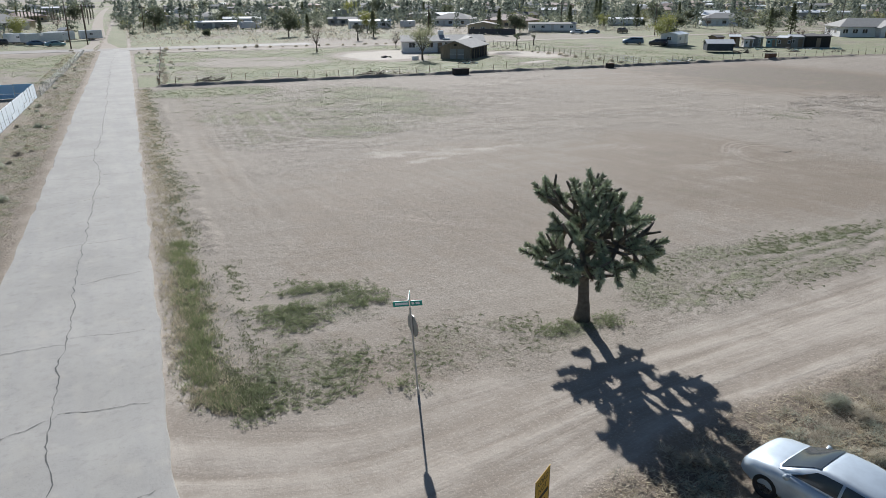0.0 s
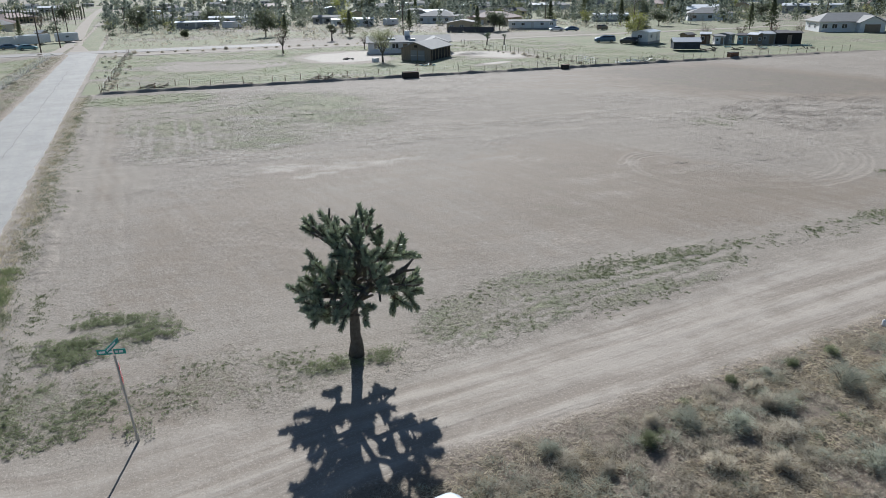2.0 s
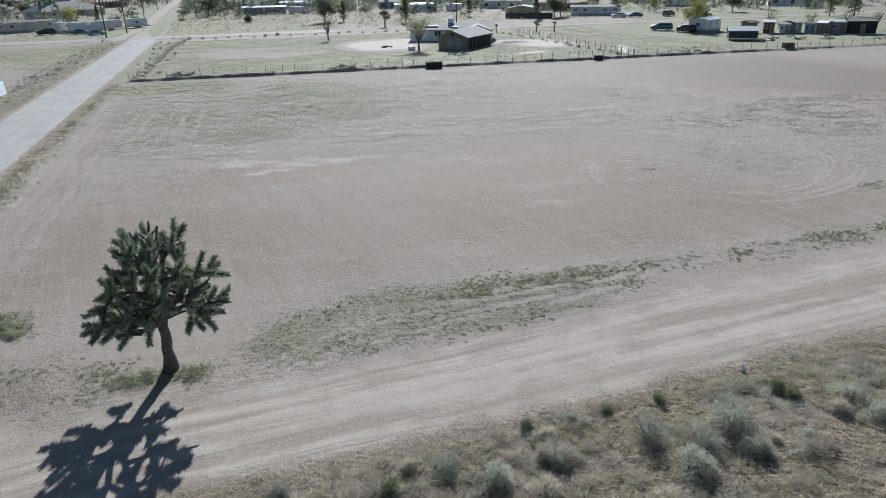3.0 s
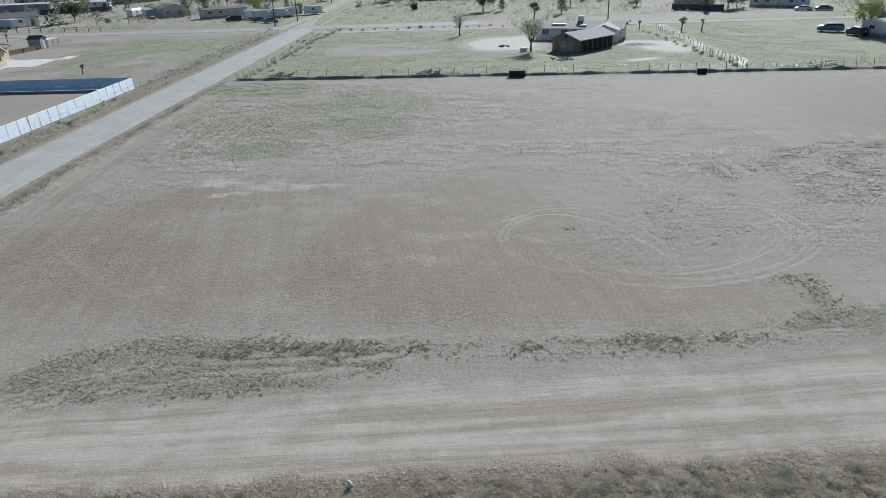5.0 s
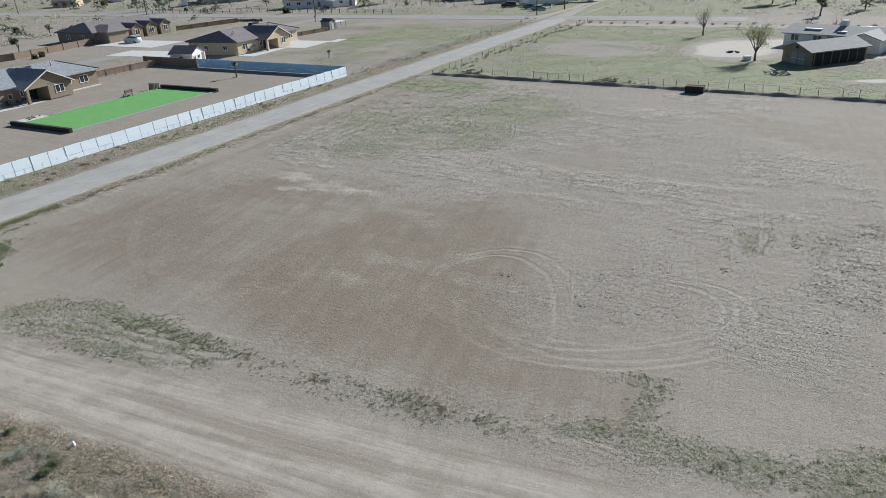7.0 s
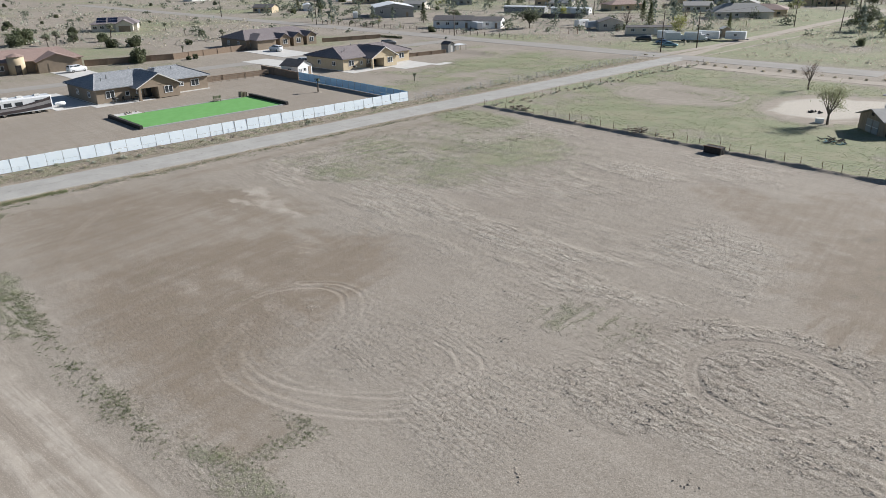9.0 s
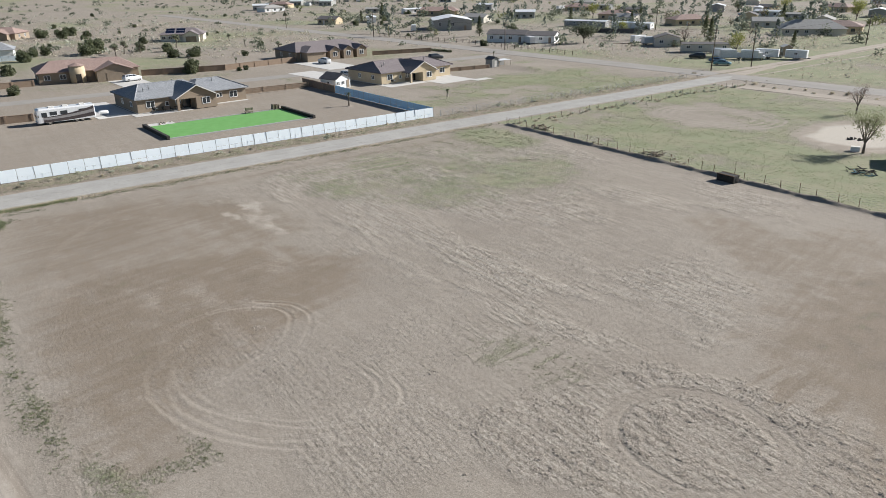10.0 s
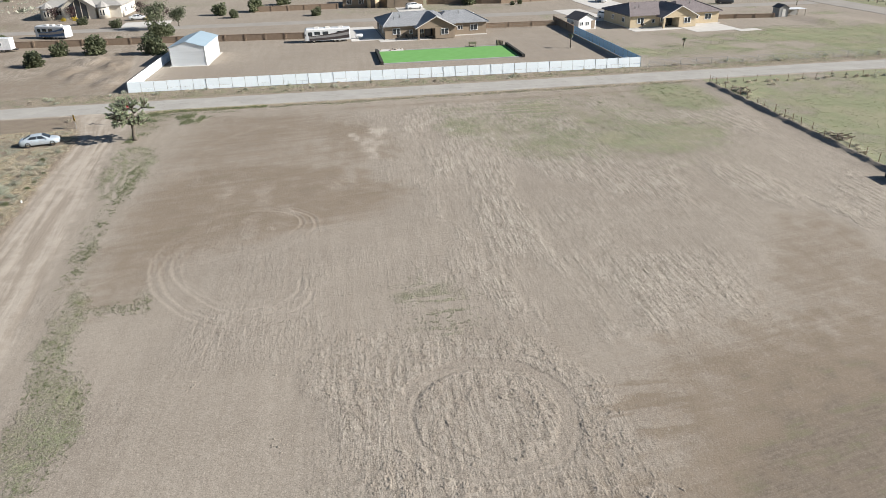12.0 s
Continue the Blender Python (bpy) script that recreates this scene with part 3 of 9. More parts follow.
def value_at(arr, x, y):
    i = int(np.clip(np.searchsorted(gx, x), 1, nx - 1))
    j = int(np.clip(np.searchsorted(gy, y), 1, ny - 1))
    return float(arr[j, i])


# soil material
def turned(nt, degrees, scale):
    """Coordinates turned first, then stretched."""
    a = coords(nt, (1, 1, 1), degrees)
    mp = nt.nodes.new("ShaderNodeMapping")
    mp.inputs["Scale"].default_value = scale
    nt.links.new(a, mp.inputs[0])
    return mp.outputs[0]


def mul(nt, *vals):
    out = vals[0]
    for v_ in vals[1:]:
        out = mth(nt, "MULTIPLY", out, v_)
    return out


m_ground, nt, p = blank("desert_soil")
v = coords(nt)
v_row = turned(nt, 6.3, (0.30, 2.2, 1.0))
v_str = turned(nt, 6.3, (0.07, 0.9, 1.0))
v_drag = turned(nt, 84.0, (0.10, 1.3, 1.0))
n_big, n_mid = noisy(nt, v, 0.05, 5, 0.6), noisy(nt, v, 0.55, 6, 0.62)
n_fine, n_grit = noisy(nt, v, 4.0, 7, 0.74), noisy(nt, v, 11.0, 4, 0.70)
n_row, n_str, n_drag = noisy(nt, v_row, 1.3, 7, 0.70, 0.3), noisy(nt, v_str, 1.2, 5, 0.6, 0.3), noisy(nt, v_drag, 1.0, 5, 0.62, 0.3)
sx = nt.nodes.new("ShaderNodeSeparateXYZ")
nt.links.new(v, sx.inputs[0])
cx_ = nt.nodes.new("ShaderNodeCombineXYZ")
put(nt, cx_.inputs[0], mth(nt, "MULTIPLY", sx.outputs[0], 0.05))
put(nt, cx_.inputs[1], mth(nt, "MULTIPLY", attr(nt, "lane"), 1.05))
n_rut = noisy(nt, cx_.outputs[0], 1.1, 4, 0.58, 0.3)
a_green, a_pale, a_damp, a_clod, a_wheel, a_track, a_scrub = (attr(nt, k) for k in ("green", "pale", "damp", "clods", "wheel", "track", "scrub"))
off_track = mth(nt, "SUBTRACT", 1.0, a_track)
DRY, SOIL_LO, SOIL_HI = (0.450, 0.400, 0.338), (0.262, 0.228, 0.190), (0.322, 0.284, 0.238)
soil = mixed(nt, ramp(nt, n_big, 0.3, 0.7), SOIL_LO, SOIL_HI)
soil = mixed(nt, mul(nt, ramp(nt, n_mid, 0.35, 0.68), 0.45), soil, (0.345, 0.306, 0.258))
n_mot = noisy(nt, v, 2.6, 8, 0.76)
soil = mixed(nt, mul(nt, ramp(nt, n_mot, 0.50, 0.66), 0.45), soil, (0.228, 0.196, 0.160))
soil = mixed(nt, mul(nt, ramp(nt, n_mot, 0.48, 0.36), 0.5), soil, (0.368, 0.326, 0.275))
soil = mixed(nt, mul(nt, ramp(nt, n_str, 0.42, 0.64), 0.30), soil, (0.235, 0.202, 0.166))
soil = mixed(nt, mul(nt, ramp(nt, n_drag, 0.52, 0.70), 0.16), soil, (0.225, 0.198, 0.160))
damp = mixed(nt, ramp(nt, mth(nt, "ADD", mul(nt, n_mid, 0.5), mul(nt, n_mot, 0.5)), 0.36, 0.62), (0.180, 0.140, 0.100), (0.222, 0.177, 0.131))
n_dash = noisy(nt, turned(nt, 84.0, (0.45, 5.0, 1.0)), 1.0, 6, 0.70, 0.2)
heavy = mixed(nt, ramp(nt, mth(nt, "ADD", mul(nt, n_dash, 0.45), mul(nt, n_mot, 0.55)), 0.38, 0.62), (0.130, 0.105, 0.080), (0.212, 0.174, 0.136))
heavy = mixed(nt, mul(nt, ramp(nt, n_drag, 0.47, 0.60), ramp(nt, n_mid, 0.42, 0.60), 0.7), heavy, (0.158, 0.150, 0.086))
damp = mixed(nt, mul(nt, ramp(nt, n_dash, 0.54, 0.68), 0.20), damp, (0.262, 0.212, 0.160))
damp = mixed(nt, ramp(nt, mth(nt, "ADD", a_damp, mul(nt, mth(nt, "SUBTRACT", n_mid, 0.5), 0.7)), 0.84, 1.12), damp, heavy)
f_damp = ramp(nt, mth(nt, "ADD", a_damp, mul(nt, mth(nt, "SUBTRACT", mth(nt, "ADD", mul(nt, n_mid, 0.55), mth(nt, "ADD", mul(nt, n_mot, 0.35), mul(nt, n_drag, 0.3))), 0.6), 2.4)), 0.10, 1.0, 0.0, 0.92)
col = mixed(nt, f_damp, soil, damp)
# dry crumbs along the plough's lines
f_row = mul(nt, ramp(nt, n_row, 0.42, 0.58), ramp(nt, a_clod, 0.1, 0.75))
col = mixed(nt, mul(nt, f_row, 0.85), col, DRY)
# hollows between the lines darkened: their shade put into the colour
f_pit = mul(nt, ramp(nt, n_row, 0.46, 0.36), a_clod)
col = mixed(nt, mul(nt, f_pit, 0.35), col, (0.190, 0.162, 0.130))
# track and crusts
sand = mixed(nt, ramp(nt, mth(nt, "ADD", mul(nt, n_rut, 0.65), mul(nt, n_mid, 0.35)), 0.42, 0.58), (0.300, 0.258, 0.212), (0.440, 0.390, 0.332))
f_pale = ramp(nt, mth(nt, "ADD", a_pale, mul(nt, mth(nt, "SUBTRACT", mth(nt, "ADD", mul(nt, n_fine, 0.7), mul(nt, n_mid, 0.3)), 0.5), mth(nt, "SUBTRACT", 2.8, mul(nt, a_track, 2.4)))), 0.3, 1.0, 0.0, 0.92)
sand = mixed(nt, ramp(nt, a_pale, 1.1, 1.5), sand, (0.52, 0.475, 0.41))
col = mixed(nt, f_pale, col, sand)
col = mixed(nt, mul(nt, a_track, ramp(nt, n_rut, 0.47, 0.38, 0.0, 0.32)), col, (0.232, 0.192, 0.155))
col = mixed(nt, mul(nt, a_wheel, 0.42), col, (0.42, 0.372, 0.315))
# reddish soil and straw under the scrub
red = mixed(nt, ramp(nt, n_mid, 0.35, 0.65), (0.205, 0.160, 0.122), (0.285, 0.232, 0.180))
col = mixed(nt, mul(nt, a_scrub, 0.75), col, red)
straw = mixed(nt, n_grit, (0.40, 0.345, 0.25), (0.24, 0.20, 0.145))
col = mixed(nt, mul(nt, a_scrub, ramp(nt, n_fine, 0.46, 0.60, 0.0, 0.65)), col, straw)
# low growth
n_tuft = noisy(nt, v, 1.7, 6, 0.75)
herb = mixed(nt, ramp(nt, n_fine, 0.35, 0.65), (0.150, 0.178, 0.092), (0.275, 0.302, 0.170))
herb = mixed(nt, ramp(nt, noisy(nt, v, 0.16, 6, 0.75), 0.45, 0.58, 0.0, 0.6), herb, (0.300, 0.278, 0.185))
herb = mixed(nt, ramp(nt, n_tuft, 0.56, 0.70, 0.0, 0.45), herb, (0.095, 0.122, 0.062))
f_green = ramp(nt, mth(nt, "ADD", mul(nt, a_green, 1.15), mul(nt, mth(nt, "SUBTRACT", mth(nt, "ADD", mul(nt, n_fine, 0.7), mul(nt, n_mid, 0.5)), 0.6), 2.2)), 0.30, 0.90, 0.0, 0.85)
col = mixed(nt, f_green, col, herb)
# fine grain: crumbs and pebbles, small shadows between them painted in dark colour
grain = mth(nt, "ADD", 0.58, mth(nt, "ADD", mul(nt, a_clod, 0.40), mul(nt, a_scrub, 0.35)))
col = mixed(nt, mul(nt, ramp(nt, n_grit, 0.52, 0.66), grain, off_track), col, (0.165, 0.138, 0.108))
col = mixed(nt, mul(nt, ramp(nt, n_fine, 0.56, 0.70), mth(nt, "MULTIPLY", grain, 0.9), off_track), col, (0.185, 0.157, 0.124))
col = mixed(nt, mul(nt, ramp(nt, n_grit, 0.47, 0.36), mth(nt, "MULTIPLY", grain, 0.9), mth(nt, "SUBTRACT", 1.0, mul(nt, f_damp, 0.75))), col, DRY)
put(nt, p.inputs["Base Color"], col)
put(nt, p.inputs["Roughness"], mth(nt, "SUBTRACT", 0.93, mul(nt, f_damp, 0.08)))
put(nt, p.inputs["Specular IOR Level"], mth(nt, "ADD", 0.14, mul(nt, f_damp, 0.10)))
hgt = mul(nt, n_row, mth(nt, "ADD", mul(nt, a_clod, 0.80), 0.02))
hgt = mth(nt, "ADD", hgt, mul(nt, ramp(nt, n_mot, 0.5, 0.68), mul(nt, a_clod, 0.30)))
hgt = mth(nt, "ADD", hgt, mul(nt, n_fine, mth(nt, "ADD", mul(nt, a_clod, 0.40), mth(nt, "SUBTRACT", 0.16, mul(nt, a_track, 0.07)))))
hgt = mth(nt, "ADD", hgt, mul(nt, n_rut, a_track, 0.26))
hgt = mth(nt, "ADD", hgt, mul(nt, n_grit, 0.05))
hgt = mth(nt, "ADD", hgt, mul(nt, n_drag, 0.10))
hgt = mth(nt, "ADD", hgt, mul(nt, f_green, 0.25))
hgt = mth(nt, "ADD", hgt, mul(nt, a_scrub, n_fine, 0.5))
put(nt, p.inputs["Normal"], bump(nt, hgt, 1.0, 0.22))
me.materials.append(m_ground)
ground = new("ground", me)
tagged(ground, "bare brown desert soil with sparse weeds, wheel tracks and sandy patches", "ground", kind="structure")

# ---- roads ----
m_asphalt, nt, p = blank("worn_asphalt")
v = coords(nt)
vl = coords(nt, (1.0, 0.06, 1.0), -4)
n1, n2, n3, n4 = noisy(nt, v, 0.25, 5, 0.6), noisy(nt, v, 3.0, 5, 0.7), noisy(nt, v, 90, 2, 0.6), noisy(nt, vl, 1.3, 3, 0.6)
col = mixed(nt, ramp(nt, n1, 0.3, 0.7), (0.335, 0.322, 0.296), (0.41, 0.394, 0.362))
col = mixed(nt, mth(nt, "MULTIPLY", ramp(nt, n4, 0.4, 0.7), 0.35), col, (0.31, 0.305, 0.295))
col = mixed(nt, mth(nt, "MULTIPLY", ramp(nt, n2, 0.48, 0.72), 0.3), col, (0.185, 0.18, 0.172))
col = mixed(nt, mth(nt, "MULTIPLY", ramp(nt, n3, 0.45, 0.65), 0.35), col, (0.40, 0.39, 0.37))
col = mixed(nt, mth(nt, "MULTIPLY", ramp(nt, noisy(nt, v, 30, 3, 0.7), 0.55, 0.68), 0.4), col, (0.15, 0.147, 0.14))
col = mixed(nt, mth(nt, "MULTIPLY", ramp(nt, noisy(nt, v, 0.9, 6, 0.75), 0.52, 0.68), 0.35), col, (0.46, 0.425, 0.37))
put(nt, p.inputs["Base Color"], col)
p.inputs["Roughness"].default_value = 0.88
p.inputs["Specular IOR Level"].default_value = 0.15
put(nt, p.inputs["Normal"], bump(nt, mth(nt, "ADD", n3, n2), 0.45, 0.015))
m_crack = surf("tar_crack", (0.075, 0.075, 0.074), (0.125, 0.124, 0.12), 8, 0.9, relief=0.4)
m_sandroad = surf("packed_sand", (0.33, 0.29, 0.243), (0.41, 0.36, 0.305), 0.4, 0.95, relief=0.5, dist=0.03, fine=5, spec=0.1, stretch=(1, 1, 1))
m_concrete = surf("pale_concrete", (0.50, 0.485, 0.45), (0.58, 0.56, 0.53), 0.5, 0.8, fine=30, dirt=(0.33, 0.30, 0.26))
m_street = surf("pale_street", (0.27, 0.252, 0.228), (0.33, 0.308, 0.28), 0.2, 0.85, fine=12, spec=0.2, dirt=(0.36, 0.30, 0.24))


def ribbon(centre, widths, z, wob=0.0, seed=0, crown=0.0):
    """A road slab along a line of points, with uneven edges and a drop at the sides."""
    mb = MB()
    r = random.Random(seed)
    rings = []
    n = len(centre)
    for i, (x, y) in enumerate(centre):
        a, b = centre[max(i - 1, 0)], centre[min(i + 1, n - 1)]
        d = Vector((b[0] - a[0], b[1] - a[1], 0)).normalized()
        s = Vector((d.y, -d.x, 0))
        w = widths if not isinstance(widths, (list, tuple)) else widths[i]
        l, q = (w / 2 + wob * (2.4 * float(fbm(np.array(x * 0.5 + y * 0.55), np.array(3.7 * k_), seed)) - 1.2) for k_ in (1, 2))
        c = Vector((x, y, 0))
        rings.append([c - s * (l + 0.05) + Vector((0, 0, z - 0.09)), c - s * l + Vector((0, 0, z)), c + Vector((0, 0, z + crown)), c + s * q + Vector((0, 0, z)), c + s * (q + 0.05) + Vector((0, 0, z - 0.09))])
    k = 5
    fs = [(i * k + j, i * k + j + 1, (i + 1) * k + j + 1, (i + 1) * k + j) for i in range(n - 1) for j in range(k - 1)]
    mb.add([p for q in rings for p in q], fs)
    return mb


ys = list(np.arange(-120, 190, 0.7))
road = single("road", ribbon([(road_right(y) - ROAD_W / 2, y) for y in ys], ROAD_W - 0.1, 0.035, 0.22, 4, 0.05), m_asphalt, "worn pale asphalt road with cracks and sandy edges", "road", kind="structure")


def crack(points, w, parent):
    mb = MB()
    rings = []
    for i, (x, y, z) in enumerate(points):
        a, b = points[max(i - 1, 0)], points[min(i + 1, len(points) - 1)]
        d = Vector((b[0] - a[0], b[1] - a[1], 0)).normalized()
        s = Vector((d.y, -d.x, 0)) * w * random.uniform(0.2, 1.9)
        rings.append([Vector((x, y, z)) - s, Vector((x, y, z)) + s])
    mb.add([q for r in rings for q in r], [(2 * i, 2 * i + 1, 2 * i + 3, 2 * i + 2) for i in range(len(rings) - 1)])
    part("crack", mb, m_crack, parent, "dark weathered crack in the asphalt")


random.seed(5)
pts, off = [], 0.0
for y in np.arange(8, 180, 0.24):
    off += random.uniform(-0.075, 0.075) - 0.05 * off
    pts.append((road_right(y) - 3.15 + off, y, 0.091))
crack(pts, 0.013, road)
for y0 in [11.5, 16.2, 20.4, 21.6, 26.0, 33.0, 37.5, 47, 53, 61, 70, 79, 90, 101]:
    sides = [(0.5, 3.1), (3.1, 5.6)] if random.random() < 0.4 else [random.choice([(0.5, 5.6), (0.5, 3.1), (3.1, 5.6)])]
    for a, b in sides:
        pts, off, sl = [], random.uniform(-0.5, 0.5), random.uniform(-0.25, 0.25)
        for s in np.arange(a, b, 0.14):
            off += random.uniform(-0.07, 0.07)
            pts.append((road_right(y0) - s, y0 + off + sl * s, 0.091 - 0.05 * abs(s - 3.1) / 3.1 + 0.006))
        crack(pts, 0.008, road)

def north_x(y):
    return 6.5 + 0.033 * (y - 195) + 0.00003 * (y - 195) ** 2


# the street that crosses, the sandy road beyond it, and the street behind the western houses
xs = list(np.arange(-420, 60, 3.0))
road_cross = single("road_cross", ribbon([(x, 190.0 - 0.05 * x) for x in xs], 9.0, 0.05, 0.35, 8, 0.03), m_street, "pale dusty street crossing between the lots", "road", kind="structure")
road_north = single("road_north", ribbon([(north_x(y), y) for y in np.arange(193, 900, 4.0)], [9 - 4.8 * min(1, (y - 193) / 26) for y in np.arange(193, 900, 4.0)], 0.055, 0.5, 9), m_sandroad, "pale packed sand road running on to the distance", "road", kind="structure")
road_west = single("road_west", ribbon([(-85.0 + 0.10 * (y - 21), y) for y in np.arange(-160, 190, 4.0)], 5.8, 0.045, 0.25, 10), m_street, "pale concrete street behind the houses", "road", kind="structure")
road_east = single("road_east", ribbon([(x, 176.5 - 0.05 * x + 0.00 * x) for x in np.arange(16, 330, 4.0)], 4.6, 0.045, 0.5, 11), m_sandroad, "pale sand track between fenced lots", "road", kind="structure")
# ---- materials of things ----
m_bark = surf("rough_bark", (0.10, 0.085, 0.068), (0.19, 0.165, 0.135), 5, 0.95, relief=0.9, dist=0.05, fine=22)
m_yucca = leafy("dagger_leaves", (0.17, 0.205, 0.135), (0.52, 0.56, 0.385), 2.0, 0.5, 0.08)
m_dead = leafy("dead_leaves", (0.20, 0.145, 0.085), (0.34, 0.26, 0.165), 3.0, 0.85, 0.1)
m_weed = leafy("weed_leaves", (0.140, 0.162, 0.088), (0.280, 0.305, 0.178), 1.5, 0.6, 0.45)
m_grass = leafy("fresh_grass", (0.165, 0.195, 0.095), (0.31, 0.335, 0.18), 0.8, 0.6, 0.45)
m_dry = leafy("dry_grass", (0.36, 0.31, 0.22), (0.62, 0.55, 0.41), 1.2, 0.8, 0.35)
m_sage = leafy("sage_leaves", (0.33, 0.345, 0.275), (0.56, 0.57, 0.465), 2.0, 0.8, 0.35)
m_greyshrub = leafy("grey_twigs", (0.40, 0.36, 0.285), (0.66, 0.605, 0.495), 2.5, 0.9, 0.40)
m_juniper = leafy("juniper_leaves", (0.085, 0.102, 0.058), (0.205, 0.222, 0.130), 0.9, 0.7, 0.40)
m_broad = leafy("tree_leaves", (0.085, 0.104, 0.064), (0.200, 0.215, 0.135), 0.5, 0.6, 0.40)
m_spring = leafy("spring_leaves", (0.22, 0.25, 0.07), (0.38, 0.37, 0.12), 0.6, 0.6, 0.35)
m_rust = leafy("bare_reddish_twigs", (0.17, 0.095, 0.075), (0.27, 0.165, 0.13), 0.7, 0.85, 0.1)
m_clod = surf("dry_clods", (0.28, 0.242, 0.20), (0.37, 0.325, 0.272), 3, 0.95, relief=0.6, dist=0.03, fine=14, spec=0.1)
m_steel = surf("galvanised_steel", (0.36, 0.37, 0.37), (0.46, 0.47, 0.47), 4, 0.45, 0.7, 0.1)
m_rustst = surf("rusty_steel", (0.13, 0.075, 0.05), (0.22, 0.13, 0.085), 6, 0.85, 0.2, 0.4)
m_wood = surf("weathered_wood", (0.21, 0.175, 0.135), (0.32, 0.27, 0.21), 3, 0.9, relief=0.6, dist=0.02, fine=25, stretch=(1, 1, 0.15))
m_pole = surf("creosoted_pole", (0.07, 0.052, 0.04), (0.13, 0.10, 0.075), 3, 0.9, relief=0.5, dist=0.02, fine=20, stretch=(1, 1, 0.1))
m_black = surf("black_rubber", (0.018, 0.018, 0.018), (0.035, 0.034, 0.033), 8, 0.8, relief=0.2)
m_dark = surf("charred_and_shade_dark", (0.025, 0.023, 0.022), (0.055, 0.05, 0.045), 4, 0.9, relief=0.5, dist=0.03)
m_green_sign = surf("green_sign_sheet", (0.02, 0.26, 0.21), (0.03, 0.32, 0.26), 3, 0.45, relief=0.05)
m_red = surf("red_sign_sheet", (0.42, 0.03, 0.03), (0.5, 0.04, 0.035), 3, 0.45, relief=0.05)
m_yellow = surf("yellow_sign_sheet", (0.62, 0.36, 0.035), (0.70, 0.43, 0.05), 3, 0.5, relief=0.05, dirt=(0.4, 0.25, 0.05))
m_letter = surf("white_lettering", (0.75, 0.76, 0.76), (0.8, 0.8, 0.8), 3, 0.5, relief=0)
m_ink = surf("black_lettering", (0.03, 0.025, 0.02), (0.06, 0.05, 0.03), 3, 0.6, relief=0)
m_white = surf("white_paint", (0.74, 0.75, 0.75), (0.82, 0.82, 0.81), 1.2, 0.55, relief=0.1, dirt=(0.60, 0.57, 0.52))
m_chrome = surf("bright_metal", (0.6, 0.6, 0.6), (0.7, 0.7, 0.7), 5, 0.2, 1.0, 0)


def glassy(name, col, rough=0.08):
    m, nt, p = blank(name)
    v = coords(nt)
    put(nt, p.inputs["Base Color"], mixed(nt, noisy(nt, v, 0.8, 3), col, tuple(c * 1.6 + 0.01 for c in col)))
    p.inputs["Roughness"].default_value = rough
    p.inputs["Specular IOR Level"].default_value = 0.7
    return m


m_glass = glassy("dark_glass", (0.02, 0.026, 0.032))
m_lamp = glassy("lamp_glass", (0.55, 0.56, 0.57), 0.15)


def paint(name, col, rough=0.32, metal=0.25):
    m, nt, p = blank(name)
    v = coords(nt)
    put(nt, p.inputs["Base Color"], mixed(nt, ramp(nt, noisy(nt, v, 2.5, 5), 0.35, 0.75), col, tuple(c * 0.86 for c in col)))
    put(nt, p.inputs["Roughness"], mth(nt, "ADD", rough, mth(nt, "MULTIPLY", noisy(nt, v, 12, 3), 0.12)))
    p.inputs["Metallic"].default_value = metal
    p.inputs["Coat Weight"].default_value = 0.4
    p.inputs["Coat Roughness"].default_value = 0.15
    return m


m_silver = paint("silver_car_paint", (0.56, 0.63, 0.69), 0.3, 0.3)
m_carwhite = paint("white_car_paint", (0.72, 0.73, 0.74), 0.3, 0.0)
m_carblue = paint("blue_car_paint", (0.10, 0.17, 0.26))
m_cardark = paint("dark_car_paint", (0.035, 0.04, 0.05))
m_carteal = paint("teal_car_paint", (0.20, 0.36, 0.40))


# ---- Joshua trees ----
def dagger(mb, base, way, length, width, r):
    side = way.cross(Vector((r.uniform(-1, 1), r.uniform(-1, 1), r.uniform(-1, 1)))).normalized() * width
    mid = base + way * length * 0.35
    mb.add([base - side * 0.5, base + side * 0.5, mid + side, base + way * length, mid - side], [(0, 1, 2, 4), (4, 2, 3)])


def rosette(mb, dead, a, b, r, leaf=0.27, rings=13, per=10):
    """A branch end from a to b, clad in dagger leaves; old leaves hang at its foot."""
    axis = (b - a)
    ln = axis.length
    axis.normalize()
    side = axis.orthogonal().normalized()
    up = axis.cross(side)
    for i in range(rings):
        t = i / (rings - 1)
        c = a + axis * ln * t
        for k in range(per):
            an = 2 * math.pi * (k + 0.5 * (i % 2)) / per + r.uniform(-0.3, 0.3)
            out = side * math.cos(an) + up * math.sin(an)
            tilt = 0.15 + 1.2 * t * t + r.uniform(-0.25, 0.25)
            dagger(mb, c, (out + axis * tilt).normalized(), leaf * r.uniform(0.75, 1.15) * (1 - 0.15 * t), 0.021, r)
    for k in range(per + 4):
        an = r.uniform(0, 2 * math.pi)
        out = side * math.cos(an) + up * math.sin(an)
        dagger(dead, a + axis * r.uniform(-0.16, 0.14) * ln, (out * 0.7 - axis * r.uniform(0.5, 1.2)).normalized(), leaf * r.uniform(0.6, 0.95), 0.016, r)


